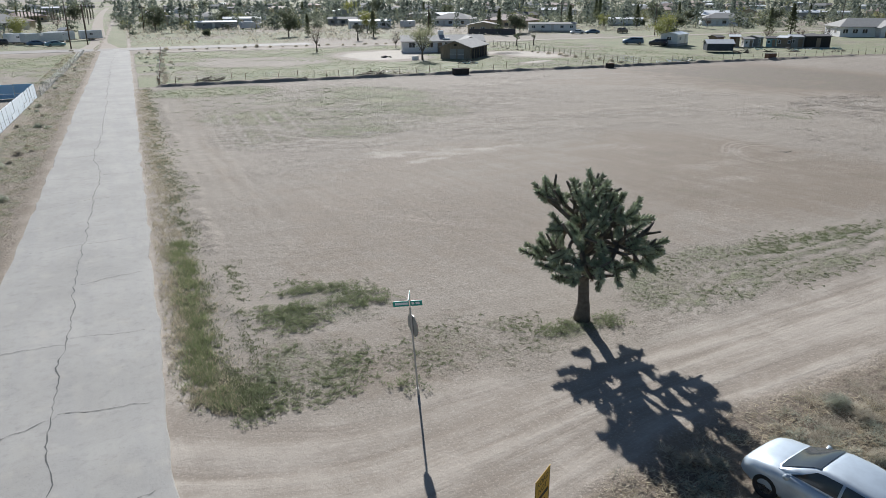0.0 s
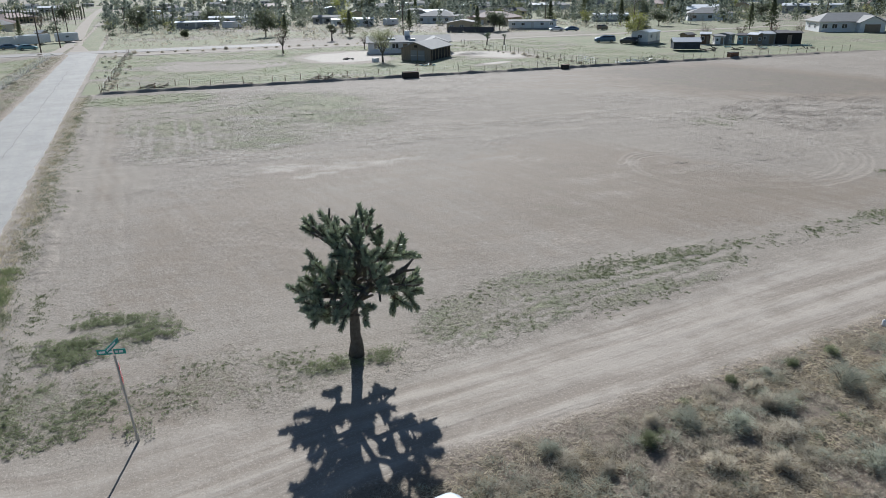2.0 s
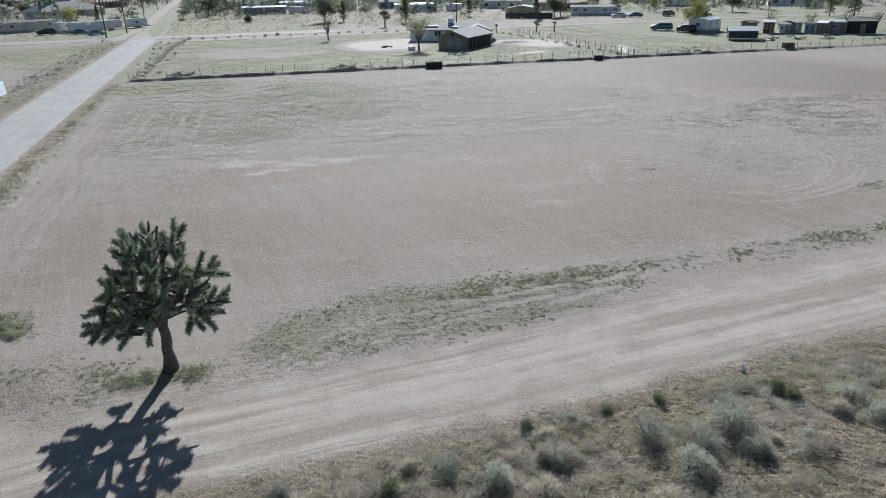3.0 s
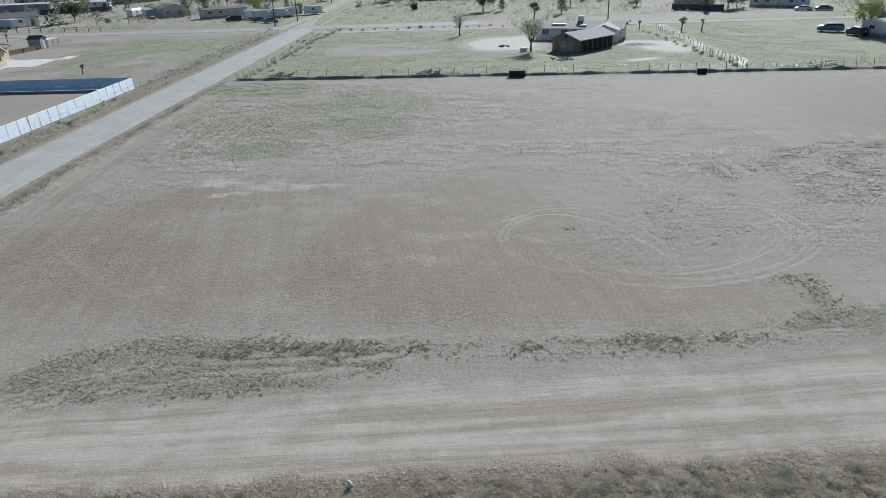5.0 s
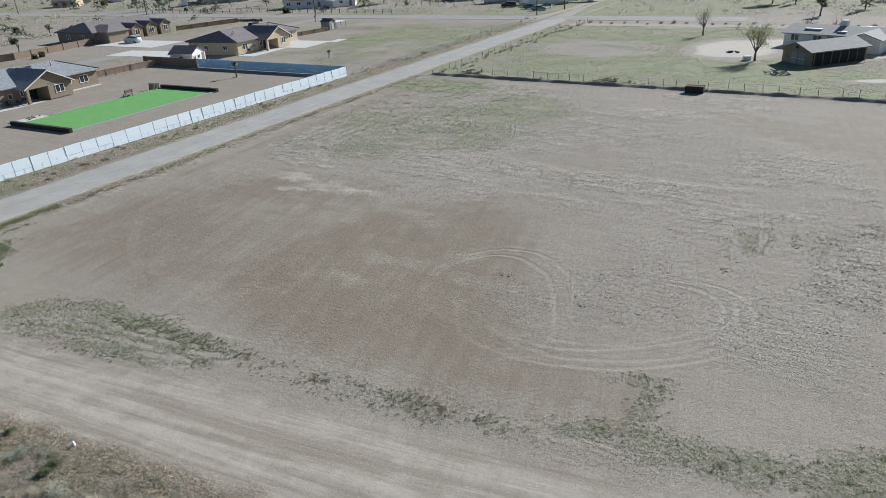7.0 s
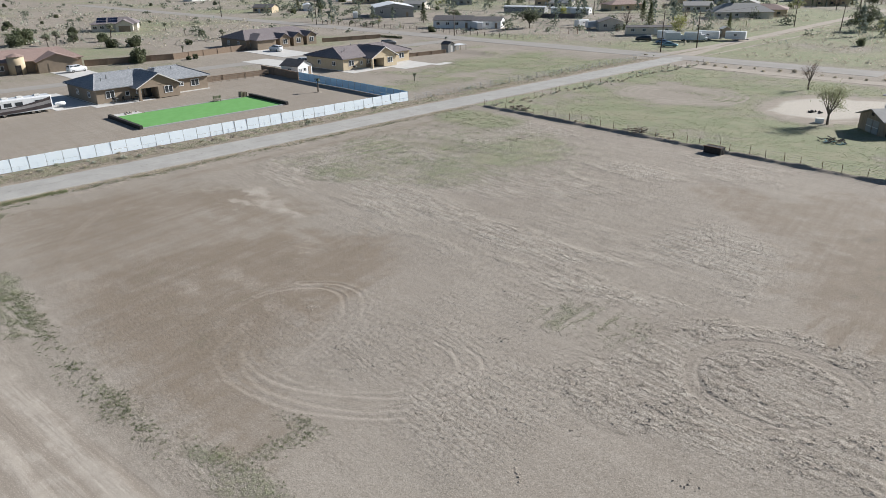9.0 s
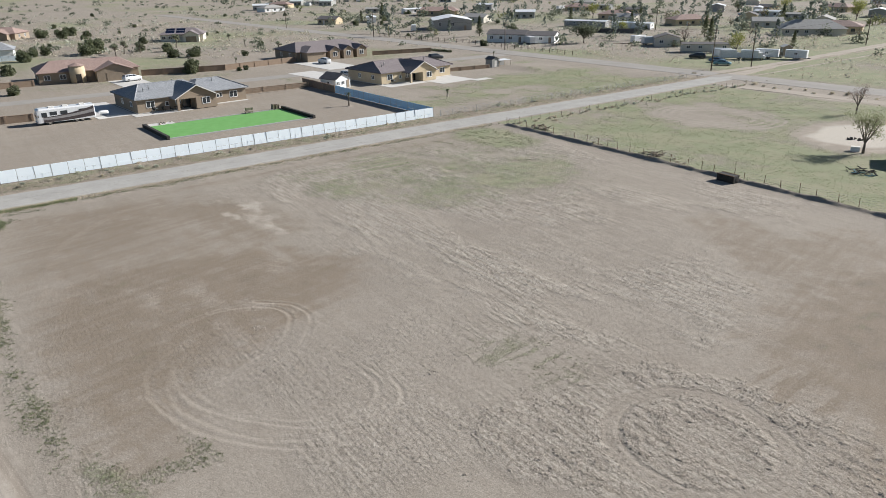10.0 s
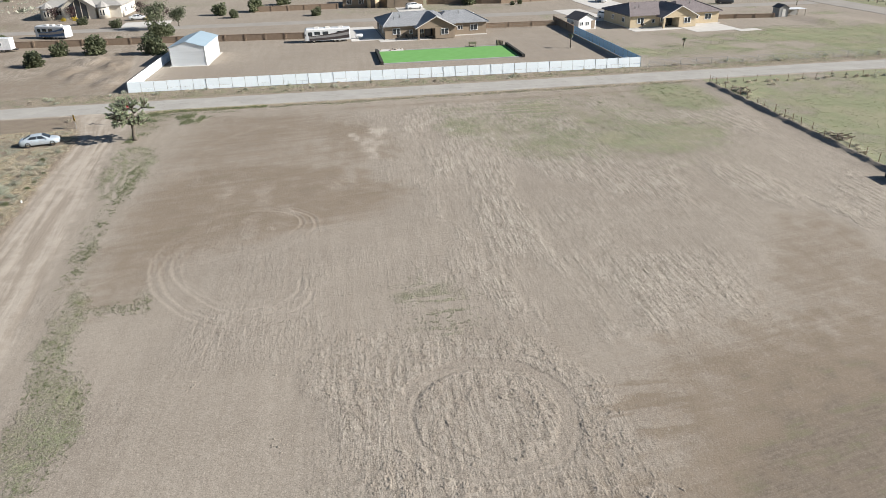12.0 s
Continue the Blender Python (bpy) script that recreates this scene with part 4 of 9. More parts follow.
def joshua_tree(at, label, height=6.0, seed=1, depth=4, rings=13, per=10, lean=(0.05, 0.0), fork=0.38, group="", apart=0.0):
    r = random.Random(seed)
    tree = thing("joshua_tree", label, "tree", group, at=at)
    trunk, limbs, leaves, dead = MB(True), MB(True), MB(), MB()
    k = height / 6.0
    r0 = (0.20 if apart else 0.27) * k
    fz = height * fork
    top = Vector((lean[0] * fz, lean[1] * fz, fz))
    n = 9
    pts = [Vector((lean[0] * fz * (i / n) ** 1.5 + 0.04 * math.sin(i * 1.7), lean[1] * fz * (i / n) + 0.03 * math.cos(i * 2.1), fz * i / n - 0.12 * (i == 0))) for i in range(n + 1)]
    pts[-1] = top
    rad = [r0 * (1.35 if i == 0 else 1.12 if i == 1 else 1.0 - 0.32 * i / n) * r.uniform(0.95, 1.06) for i in range(n + 1)]
    trunk.tube(pts, rad, 10)
    ends = []

    def grow(p, way, rad, level):
        ln = k * (r.uniform(0.6, 0.9) if level < 2 else r.uniform(0.46, 0.68))
        bend = Vector((r.uniform(-1, 1), r.uniform(-1, 1), r.uniform(-0.35, 0.7))) * 0.42
        mid = p + way * ln * 0.5 + bend * ln * 0.3
        q = p + (way + bend).normalized() * ln
        if level >= depth or (level >= 2 and r.random() < 0.12):
            tip = p + (way + Vector((0, 0, 0.25))).normalized() * k * r.uniform(0.42, 0.68)
            limbs.tube([p, tip], [rad, rad * 0.7], 6)
            ends.append((p + (tip - p) * 0.12, tip))
            return
        limbs.tube([p, mid, q], [rad, rad * 0.92, rad * 0.84], 7)
        if level >= 1:
            # short side shoot off the limb
            sh = (Vector((r.uniform(-1, 1), r.uniform(-1, 1), r.uniform(0.1, 0.9)))).normalized()
            tip = mid + sh * k * r.uniform(0.4, 0.6)
            limbs.tube([mid, tip], [rad * 0.7, rad * 0.5], 6)
            ends.append((mid + (tip - mid) * 0.15, tip))
        kids = 3 if (level < 2 or r.random() < 0.6) else 2
        a0 = r.uniform(0, 6.28)
        for c in range(kids):
            an = a0 + 2 * math.pi * c / kids + r.uniform(-0.4, 0.4)
            w = (q - p).normalized()
            s = w.orthogonal().normalized()
            u = w.cross(s)
            spread_ = r.uniform(0.55, 0.95)
            d = w + (s * math.cos(an) + u * math.sin(an)) * spread_
            d.z += 0.2 if q.z > 0.55 * height else r.uniform(-0.35, 0.25)
            if q.z > 0.86 * height:
                d.z *= 0.5
            if q.z < fz * 0.95:
                d.z = max(d.z, 0.1)
            grow(q, d.normalized(), rad * 0.8, level + 1)
    for c in range(7):
        an = 2 * math.pi * (c * 3 % 7) / 7 + r.uniform(-0.3, 0.3)
        up = (0.05, 0.8, 0.35, 1.2, 0.55, 0.15, 1.5)[c]
        grow(top - Vector((0, 0, (0.45, 0.0, 0.2, 0.0, 0.1, 0.3, 0.0)[c] * k)), Vector((math.cos(an) * 0.85, math.sin(an) * 0.85, up)).normalized(), r0 * 0.42, 0 if up > 0.4 else 1)
    grow(top, Vector((0.08, 0.0, 1)), r0 * 0.5, 0)
    for an in (0.3, 1.7, 3.1, 4.6) if apart else ():     # lowest limbs, reaching out level
        grow(top - Vector((0, 0, 0.5 * k)), Vector((math.cos(an), math.sin(an), 0.05)).normalized(), r0 * 0.38, 1)
    kept = []
    for a, b in ends:
        if any((b - c).length < apart for c in kept):
            continue
        kept.append(b)
        rosette(leaves, dead, a, b, r, (0.20 if apart else 0.225) * max(0.8, k), rings, per)
    part("trunk", trunk, m_bark, tree)
    part("branch", limbs, m_bark, tree)
    part("crown", leaves, m_yucca, tree, "spiky dark green dagger leaves")
    part("dead_leaf_skirt", dead, m_dead, tree, "tan dried leaves")
    return tree


joshua_tree(pose(16.0, 19.2, height_at(16.0, 19.2), 0, 0, 90) @ Matrix.Diagonal((1.16, 1, 1.07, 1)), "tall branching Joshua tree with dense spiky crown beside the dirt track", 7.0, 23, 3, 15, 12, fork=0.36, apart=0.44)


# ---- signs ----
def street_sign(at):
    s = thing("street_sign", "galvanised post with a stop sign and green street name blades", "street sign", at=at)
    post = MB().box(-0.028, 0.028, -0.028, 0.028, -0.3, 3.12, 0.008)
    post.box(-0.036, 0.036, -0.036, 0.036, 0.0, 0.28)
    part("post", post, m_steel, s)
    oct_pts = [(0.38 * math.cos(math.pi / 8 + i * math.pi / 4), 0.38 * math.sin(math.pi / 8 + i * math.pi / 4)) for i in range(8)]

    def plate(y0, y1, k):
        return MB().loft([[(x * k, y1, 2.45 + z * k) for x, z in oct_pts], [(x * k, y0, 2.45 + z * k) for x, z in oct_pts]])
    turn = pose(0, 0, 0, 0, 0, -62)
    part("stop_plate", plate(0.034, 0.042, 1.0), m_steel, s, "bare grey back of the stop sign").matrix_basis = turn
    face = part("stop_face", plate(0.043, 0.046, 1.0), m_red, s, "red octagonal stop face")
    face.matrix_basis = turn
    rim = MB()
    for i in range(8):
        (xa, za), (xb, zb) = oct_pts[i], oct_pts[(i + 1) % 8]
        rim.add([(xa, 0.0475, 2.45 + za), (xb, 0.0475, 2.45 + zb), (xb * 0.94, 0.0475, 2.45 + zb * 0.94), (xa * 0.94, 0.0475, 2.45 + za * 0.94)], [(0, 1, 2, 3)])
    part("border", rim, m_letter, face)
    text("STOP", 0.25, m_letter, face, pose(0, 0.049, 2.36, 90, 0, 180))
    blade = MB().box(-0.50, 0.38, -0.006, 0.006, 3.10, 3.27)
    b = part("name_blade", blade, m_green_sign, s, "green street name blade")
    for x0, x1 in ((-0.44, -0.02), (0.06, 0.14), (0.18, 0.30)):
        part("lettering_bar", MB().box(x0, x1, -0.010, -0.007, 3.15, 3.22).box(x0, x1, 0.007, 0.010, 3.15, 3.22), m_letter, b)
    blade = MB().box(-0.006, 0.006, -0.40, 0.40, 3.30, 3.46)
    b = part("name_blade", blade, m_green_sign, s, "green street name blade")
    part("lettering_bar", MB().box(-0.010, -0.007, -0.33, 0.2, 3.35, 3.42).box(0.007, 0.010, -0.33, 0.2, 3.35, 3.42), m_letter, b)
    part("bracket", MB().box(-0.03, 0.03, -0.03, 0.03, 3.06, 3.12).box(-0.02, 0.02, -0.02, 0.02, 3.09, 3.31), m_chrome, s)
    return s


def text(body, size, material, parent, m):
    cu = bpy.data.curves.new("lettering", "FONT")
    cu.body, cu.size, cu.align_x, cu.extrude = body, size, "CENTER", 0.001
    tmp = bpy.data.objects.new("lettering", cu)
    scene.collection.objects.link(tmp)
    me = bpy.data.meshes.new_from_object(tmp.evaluated_get(bpy.context.evaluated_depsgraph_get()))
    bpy.data.objects.remove(tmp)
    me.transform(m)
    me.materials.clear()
    me.materials.append(material)
    ob = new("lettering", me)
    ob.parent = parent
    return ob


street_sign(pose(8.0, 17.2, height_at(8.0, 17.2), 0, -4.0, -28))

ys_ = thing("warning_sign", "yellow notice board with black lettering on a low steel post", "road sign", at=pose(7.75, 10.25, -0.12, 0, 0, 30))
part("post", MB().box(-0.03, 0.03, 0.0, 0.05, -0.3, 1.95, 0.01), m_steel, ys_)
board = part("board", MB().box(-0.38, 0.38, -0.012, -0.002, 1.15, 2.06), m_yellow, ys_)
text("ROAD", 0.20, m_ink, board, pose(0, -0.0135, 1.82, 90))
text("NOT", 0.20, m_ink, board, pose(0, -0.0135, 1.61, 90))
part("lettering_bar", MB().box(-0.30, 0.30, -0.0145, -0.0125, 1.43, 1.53), m_ink, board)
part("lettering_bar", MB().box(-0.16, 0.16, -0.0145, -0.0125, 1.24, 1.33), m_ink, board)
for sx in (-0.365, 0.355):
    part("border", MB().box(sx, sx + 0.012, -0.0145, -0.0125, 1.17, 2.04), m_ink, board)


# ---- cars ----
def wheel_part(car, x, y, r=0.33, w=0.22, tag="wheel"):
    tyre = MB(True)
    prof = [(r * 0.62, -w / 2), (r * 0.93, -w / 2), (r, -w / 2 + 0.04), (r, w / 2 - 0.04), (r * 0.93, w / 2), (r * 0.62, w / 2)]
    rings = []
    for i in range(20):
        a = 2 * math.pi * i / 20
        rings.append([(x + math.cos(a) * q, y + s, r + math.sin(a) * q) for q, s in prof])
    rings.append(rings[0])
    tyre.loft(rings, cap=False)
    t = part(tag, tyre, m_black, car, "black tyre")
    rim = MB()
    out = 1 if y > 0 else -1
    yo = y + out * (w / 2 - 0.03)
    ring = [(x + math.cos(2 * math.pi * i / 16) * r * 0.63, yo, r + math.sin(2 * math.pi * i / 16) * r * 0.63) for i in range(16)]
    rim.add(ring, [tuple(range(16)) if out < 0 else tuple(reversed(range(16)))])
    for i in range(5):
        a = 2 * math.pi * i / 5
        c, s = math.cos(a), math.sin(a)
        px, pz = -s * 0.035, c * 0.035
        rim.add([(x + px, yo + out * 0.02, r + pz), (x - px, yo + out * 0.02, r - pz), (x + c * r * 0.6 - px, yo + out * 0.012, r + s * r * 0.6 - pz), (x + c * r * 0.6 + px, yo + out * 0.012, r + s * r * 0.6 + pz)], [(0, 1, 2, 3), (3, 2, 1, 0)])
    part("rim", rim, m_chrome, t, "alloy rim")


def sedan(at, material, label, length=4.85, group="", suv=False):
    """A four-door car along +x: body, glass house, lamps, wheels, mirrors."""
    car = thing("car", label, "car", group, at=at)
    L = length / 2
    hh = 0.30 if suv else 0.0
    # stations: x, half width at sill, at shoulder, shoulder height, top height
    st = [(-1.00, 0.66, 0.62, 0.72, 0.80), (-0.97, 0.78, 0.74, 0.84, 0.90), (-0.86, 0.84, 0.80, 0.92, 1.00), (-0.62, 0.88, 0.84, 0.95, 1.03), (-0.30, 0.90, 0.87, 0.93, 0.98), (0.05, 0.90, 0.87, 0.92, 0.97),
          (0.38, 0.90, 0.86, 0.92, 0.99), (0.60, 0.90, 0.84, 0.88, 0.97), (0.82, 0.89, 0.80, 0.82, 0.90), (0.93, 0.85, 0.75, 0.74, 0.80), (0.98, 0.76, 0.68, 0.64, 0.69), (1.00, 0.62, 0.55, 0.54, 0.57)]
    body = MB(True)
    rings = []
    for x, ws, wt, zs, zt in st:
        zb = 0.24 if abs(x) < 0.9 else 0.32
        zs, zt = zs + hh, zt + hh
        half = [(0.0, zb), (ws * 0.9, zb), (ws, zb + 0.12), (ws + 0.01, zs * 0.78), (wt + 0.03, zs), (wt * 0.86, zt - 0.012), (wt * 0.45, zt + 0.012), (0.0, zt + 0.018)]
        ring = half + [(-a, b) for a, b in reversed(half[1:-1])]
        rings.append([(x * L, a, b) for a, b in ring])
    body.loft(rings)
    part("body", body, material, car)
    # cabin: a rounded shell with the panes let in a little proud of it
    gs = [(-0.80, 0.76, 0.70, 0.99, 1.02), (-0.68, 0.775, 0.65, 0.99, 1.14), (-0.52, 0.785, 0.61, 0.98, 1.30), (-0.36, 0.79, 0.61, 0.97, 1.40), (-0.10, 0.80, 0.62, 0.96, 1.45), (0.12, 0.80, 0.61, 0.96, 1.44), (0.24, 0.795, 0.61, 0.96, 1.38), (0.38, 0.785, 0.65, 0.96, 1.22), (0.52, 0.77, 0.70, 0.95, 1.05), (0.60, 0.75, 0.71, 0.90, 0.97)]
    if suv:
        gs = [(-0.95, 0.78, 0.70, 0.98, 1.00), (-0.91, 0.78, 0.66, 0.98, 1.25), (-0.84, 0.79, 0.65, 0.98, 1.42)] + [(x, a_, b_, c_, d_ + 0.02) for x, a_, b_, c_, d_ in gs[3:]]

    def at_x(x):
        for g0, g1 in zip(gs, gs[1:]):
            if g0[0] <= x <= g1[0]:
                f = (x - g0[0]) / (g1[0] - g0[0])
                return [a_ + (b_ - a_) * f for a_, b_ in zip(g0, g1)]
        return gs[0] if x < gs[0][0] else gs[-1]

    shell = MB(True)
    shell.loft([[(x * L, w * sg, z + hh) for w, z, sg in ((w0, z0, 1), ((w0 + w1) / 2 + 0.02, (z0 + z1) / 2, 1), (w1 + 0.01, z1 - 0.045, 1), (w1 * 0.86, z1 - 0.008, 1), (w1 * 0.45, z1 + 0.016, 1), (w1 * 0.45, z1 + 0.016, -1), (w1 * 0.86, z1 - 0.008, -1), (w1 + 0.01, z1 - 0.045, -1), ((w0 + w1) / 2 + 0.02, (z0 + z1) / 2, -1), (w0, z0, -1))] for x, w0, w1, z0, z1 in gs], cap=False, close=False)
    part("cabin", shell, material, car)

    def screen(x0, x1, n=6):
        mb = MB(True)
        rows = []
        for i in range(n + 1):
            x = x0 + (x1 - x0) * i / n
            _, w0, w1, z0, z1 = at_x(x)
            rows.append([(x * L, sg * w1, z1 + dz + hh + 0.02) for sg, dz in ((0.95, -0.022), (0.45, 0.016), (-0.45, 0.016), (-0.95, -0.022))])
        mb.add([p_ for r_ in rows for p_ in r_], [(i * 4 + j, i * 4 + j + 1, i * 4 + j + 5, i * 4 + j + 4) for i in range(n) for j in range(3)])
        return mb
    part("windscreen", screen(0.19, 0.575), m_glass, car, "dark raked windscreen")
    part("rear_window", screen(-0.77, -0.40) if not suv else screen(-0.94, -0.87), m_glass, car, "dark rear window")
    panes = [((0.44, -0.045), (0.20, -0.055)), ((-0.075, -0.56), (-0.085, -0.40))] if not suv else [((0.44, -0.045), (0.20, -0.055)), ((-0.075, -0.48), (-0.085, -0.46)), ((-0.52, -0.86), (-0.51, -0.80))]
    for sg in (1, -1):
        for (xb0, xb1), (xt0, xt1) in panes:
            mb = MB(True)
            rows = []
            for i in range(5):
                f = i / 4
                lo_x, hi_x = xb0 + (xb1 - xb0) * f, xt0 + (xt1 - xt0) * f
                col_ = []
                for h_, x in ((0.10, lo_x), (0.5, (lo_x + hi_x) / 2), (0.82, hi_x)):
                    _, w0, w1, z0, z1 = at_x(x)
                    col_.append((x * L, sg * (w0 + (w1 - w0) * h_ + 0.034 * (1 - abs(2 * h_ - 1)) * 0.8 + 0.008), z0 + (z1 - z0) * h_ + hh))
                rows.append(col_)
            mb.add([p_ for r_ in rows for p_ in r_], [(i * 3 + j, i * 3 + j + 1, i * 3 + j + 4, i * 3 + j + 3) for i in range(4) for j in range(2)])
            part("side_window", mb, m_glass, car, "dark tinted side window")
    for s in (1, -1):
        part("headlight", MB(True).tube([(0.90 * L, s * 0.62, 0.66 + hh), (0.965 * L, s * 0.56, 0.60 + hh)], [0.12, 0.09], 10), m_lamp, car, "clear headlight")
        part("tail_light", MB(True).tube([(-0.94 * L, s * 0.66, 0.80 + hh), (-0.985 * L, s * 0.62, 0.76 + hh)], [0.11, 0.09], 10), m_red, car, "red tail light")
        mir = MB(True).tube([(0.44 * L, s * 0.84, 0.96 + hh), (0.43 * L, s * 1.0, 1.0 + hh)], [0.05, 0.085], 8)
        part("mirror", mir, material, car)
        for hx in (0.06, -0.36):
            part("door_handle", MB().box(hx * L - 0.09, hx * L + 0.09, s * 0.91 - 0.015, s * 0.91 + 0.015, 0.80 + hh, 0.83 + hh), m_chrome, car)
        for wx in (0.655, -0.58):
            wheel_part(car, wx * L, s * 0.80, 0.34)
    part("bumper_grille", MB().box(0.955 * L, 1.005 * L, -0.5, 0.5, 0.40 + hh, 0.52 + hh, 0.02), m_black, car)
    part("licence_plate", MB().box(-1.012 * L, -1.0 * L, -0.16, 0.16, 0.60 + hh, 0.72 + hh), m_letter, car)
    return car


sedan(pose(14.65, 7.55, 0.0, 0, 0, 97), m_silver, "silver-white four-door sedan parked on the bare roadside", 4.6)
# ---- low growth and clods ----
rng = np.random.RandomState(21)


def heights(x, y):
    i = np.clip(np.searchsorted(gx, x), 1, nx - 1)
    j = np.clip(np.searchsorted(gy, y), 1, ny - 1)
    fx, fy = (x - gx[i - 1]) / (gx[i] - gx[i - 1]), (y - gy[j - 1]) / (gy[j] - gy[j - 1])
    return (Z[j - 1, i - 1] * (1 - fx) + Z[j - 1, i] * fx) * (1 - fy) + (Z[j, i - 1] * (1 - fx) + Z[j, i] * fx) * fy


def values(arr, x, y):
    return arr[np.clip(np.searchsorted(gy, y), 1, ny - 1), np.clip(np.searchsorted(gx, x), 1, nx - 1)]


def shards(name, verts, per):
    """A mesh of loose pieces; verts is pieces x corners x 3, per the faces of a piece over its corners."""
    n, k = verts.shape[:2]
    faces = (np.arange(n)[:, None, None] * k + np.array(per)[None]).reshape(-1, 3)
    me = bpy.data.meshes.new(name)
    me.vertices.add(n * k)
    me.vertices.foreach_set("co", verts.astype(np.float32).ravel())
    me.loops.add(faces.size)
    me.loops.foreach_set("vertex_index", faces.astype(np.int32).ravel())
    me.polygons.add(len(faces))
    me.polygons.foreach_set("loop_start", np.arange(0, faces.size, 3, dtype=np.int32))
    me.update()
    return me


def blades(name, base, way, length, width):
    """Thin pointed blades from arrays of feet, directions, lengths and widths."""
    way = way / np.linalg.norm(way, axis=1, keepdims=True)
    side = np.cross(way, rng.normal(size=way.shape))
    side = side / np.maximum(np.linalg.norm(side, axis=1, keepdims=True), 1e-6) * width[:, None] * 0.5
    return shards(name, np.stack([base - side, base + side, base + way * length[:, None]], 1), [(0, 1, 2)])


def dome(n, rad, h, up=0.5):
    """Feet and directions of blades over a low uneven dome."""
    a, d = rng.uniform(0, 6.283, n), rad * np.sqrt(rng.random_sample(n))
    lobes = 0.75 + 0.35 * np.sin(3 * a + rng.uniform(0, 6)) * rng.random_sample() + 0.2 * np.sin(5 * a + rng.uniform(0, 6))
    x, y = np.cos(a) * d * lobes, np.sin(a) * d * lobes
    z = h * np.clip(1 - (d / rad) ** 2, 0, 1) ** 0.6 * rng.uniform(0.35, 1.0, n)
    way = np.stack([x / rad + rng.normal(0, 0.45, n), y / rad + rng.normal(0, 0.45, n), up + rng.normal(0, 0.35, n)], 1)
    return np.stack([x, y, z], 1), way


def leaf_clump(mb, x, y, z, r, n, rad, h, size):
    for _ in range(n):
        a, d = r.uniform(0, 6.283), rad * math.sqrt(r.random())
        o = Vector((x + math.cos(a) * d, y + math.sin(a) * d, z + h * r.random() * (1 - 0.7 * (d / rad) ** 2)))
        w = Vector((r.uniform(-1, 1), r.uniform(-1, 1), r.uniform(-0.1, 1.0))).normalized() * size * r.uniform(0.6, 1.4)
        s = w.cross(Vector((r.uniform(-1, 1), r.uniform(-1, 1), r.uniform(-1, 1)))).normalized() * size * 0.42
        mb.add([o, o + w * 0.5 + s, o + w, o + w * 0.5 - s], [(0, 1, 2, 3)])


r = random.Random(21)


def strip_blades(name, n, y0, y1, power, e0, e1, low, tall, wide, material, label, category, lo, seed):
    """Grass along the asphalt's edge: feet between two distances from it, thinning out northwards."""
    y = y0 + (y1 - y0) * rng.random_sample(n) ** power
    e = 0.5 * (e0 + e1) + 0.42 * (e1 - e0) * rng.normal(size=n) + 1.1 * (fbm(0 * y, y * 0.45, seed + 5) - 0.5) + 0.10 * np.maximum(0, 23.0 - y)
    x = road_right(y) + e
    v_ = 0.5 * fbm(x * 1.6, y * 1.0, seed) + 0.5 * fbm(x * 4.0, y * 4.0, seed + 3, 3)
    ok = (v_ > lo + 0.04 * rng.normal(size=n)) & (e > 0.12) & (y > track_north(x) + 0.3 + 2.2 * (v_ - 0.4))
    x, y, v_ = x[ok], y[ok], v_[ok]
    a = rng.uniform(0, 6.283, len(x))
    way = np.stack([np.cos(a) * 0.6, np.sin(a) * 0.6, rng.uniform(0.4, 1.3, len(x))], 1)
    single(name, blades(name, np.stack([x, y, heights(x, y) - 0.01], 1), way, rng.uniform(low, tall, len(x)) * (0.4 + v_), rng.uniform(0.6, 1.4, len(x)) * wide), material, label, category, kind="stuff")


strip_blades("roadside_grass", 19000, 17.6, 36.0, 1.35, 0.85, 1.65, 0.10, 0.32, 0.020, m_grass, "fresh green grass strip growing along the asphalt edge", "grass", 0.46, 88)
strip_blades("verge_straw", 34000, 17.6, 104.0, 2.0, 0.25, 1.6, 0.10, 0.28, 0.022, m_dry, "dry straw blades between fresh grass at the asphalt edge", "dry grass", 0.44, 82)
strip_blades("verge_weeds", 30000, 17.8, 106.0, 2.1, 1.15, 2.0, 0.07, 0.18, 0.030, m_weed, "dark green weeds in a broken line beside the road", "weeds", 0.50, 81)
strip_blades("furrow_weeds", 5000, 19.5, 32.0, 1.0, 2.9, 3.5, 0.05, 0.12, 0.030, m_weed, "thin second line of weeds beyond a bare furrow", "weeds", 0.53, 80)
n = 90000      # short grass over the lots beyond the fence
x, y = rng.uniform(12, 118, n), rng.uniform(97, 172, n)
w_ = rng.random_sample(n) < 0.35
x, y = np.where(w_, rng.uniform(-40, 2, n), x), np.where(w_, rng.uniform(103, 186, n), y)
ok = (values(G, x, y) > 0.25 + 0.5 * rng.random_sample(n)) & ~((x < 12) & (x > road_right(y) - ROAD_W - 1)) & ~((x > 10) & (y < fence_north(x) + 0.5)) & (fbm(x * 0.4, y * 0.4, 85) > 0.42)
x, y = x[ok], y[ok]
a = rng.uniform(0, 6.283, len(x))
single("lot_grass", blades("lot_grass", np.stack([x, y, heights(x, y) - 0.01], 1), np.stack([np.cos(a), np.sin(a), rng.uniform(0.1, 0.6, len(x))], 1), rng.uniform(0.12, 0.30, len(x)), rng.uniform(0.05, 0.10, len(x))), m_grass, "short uneven green grass over the open lots", "grass", kind="stuff")
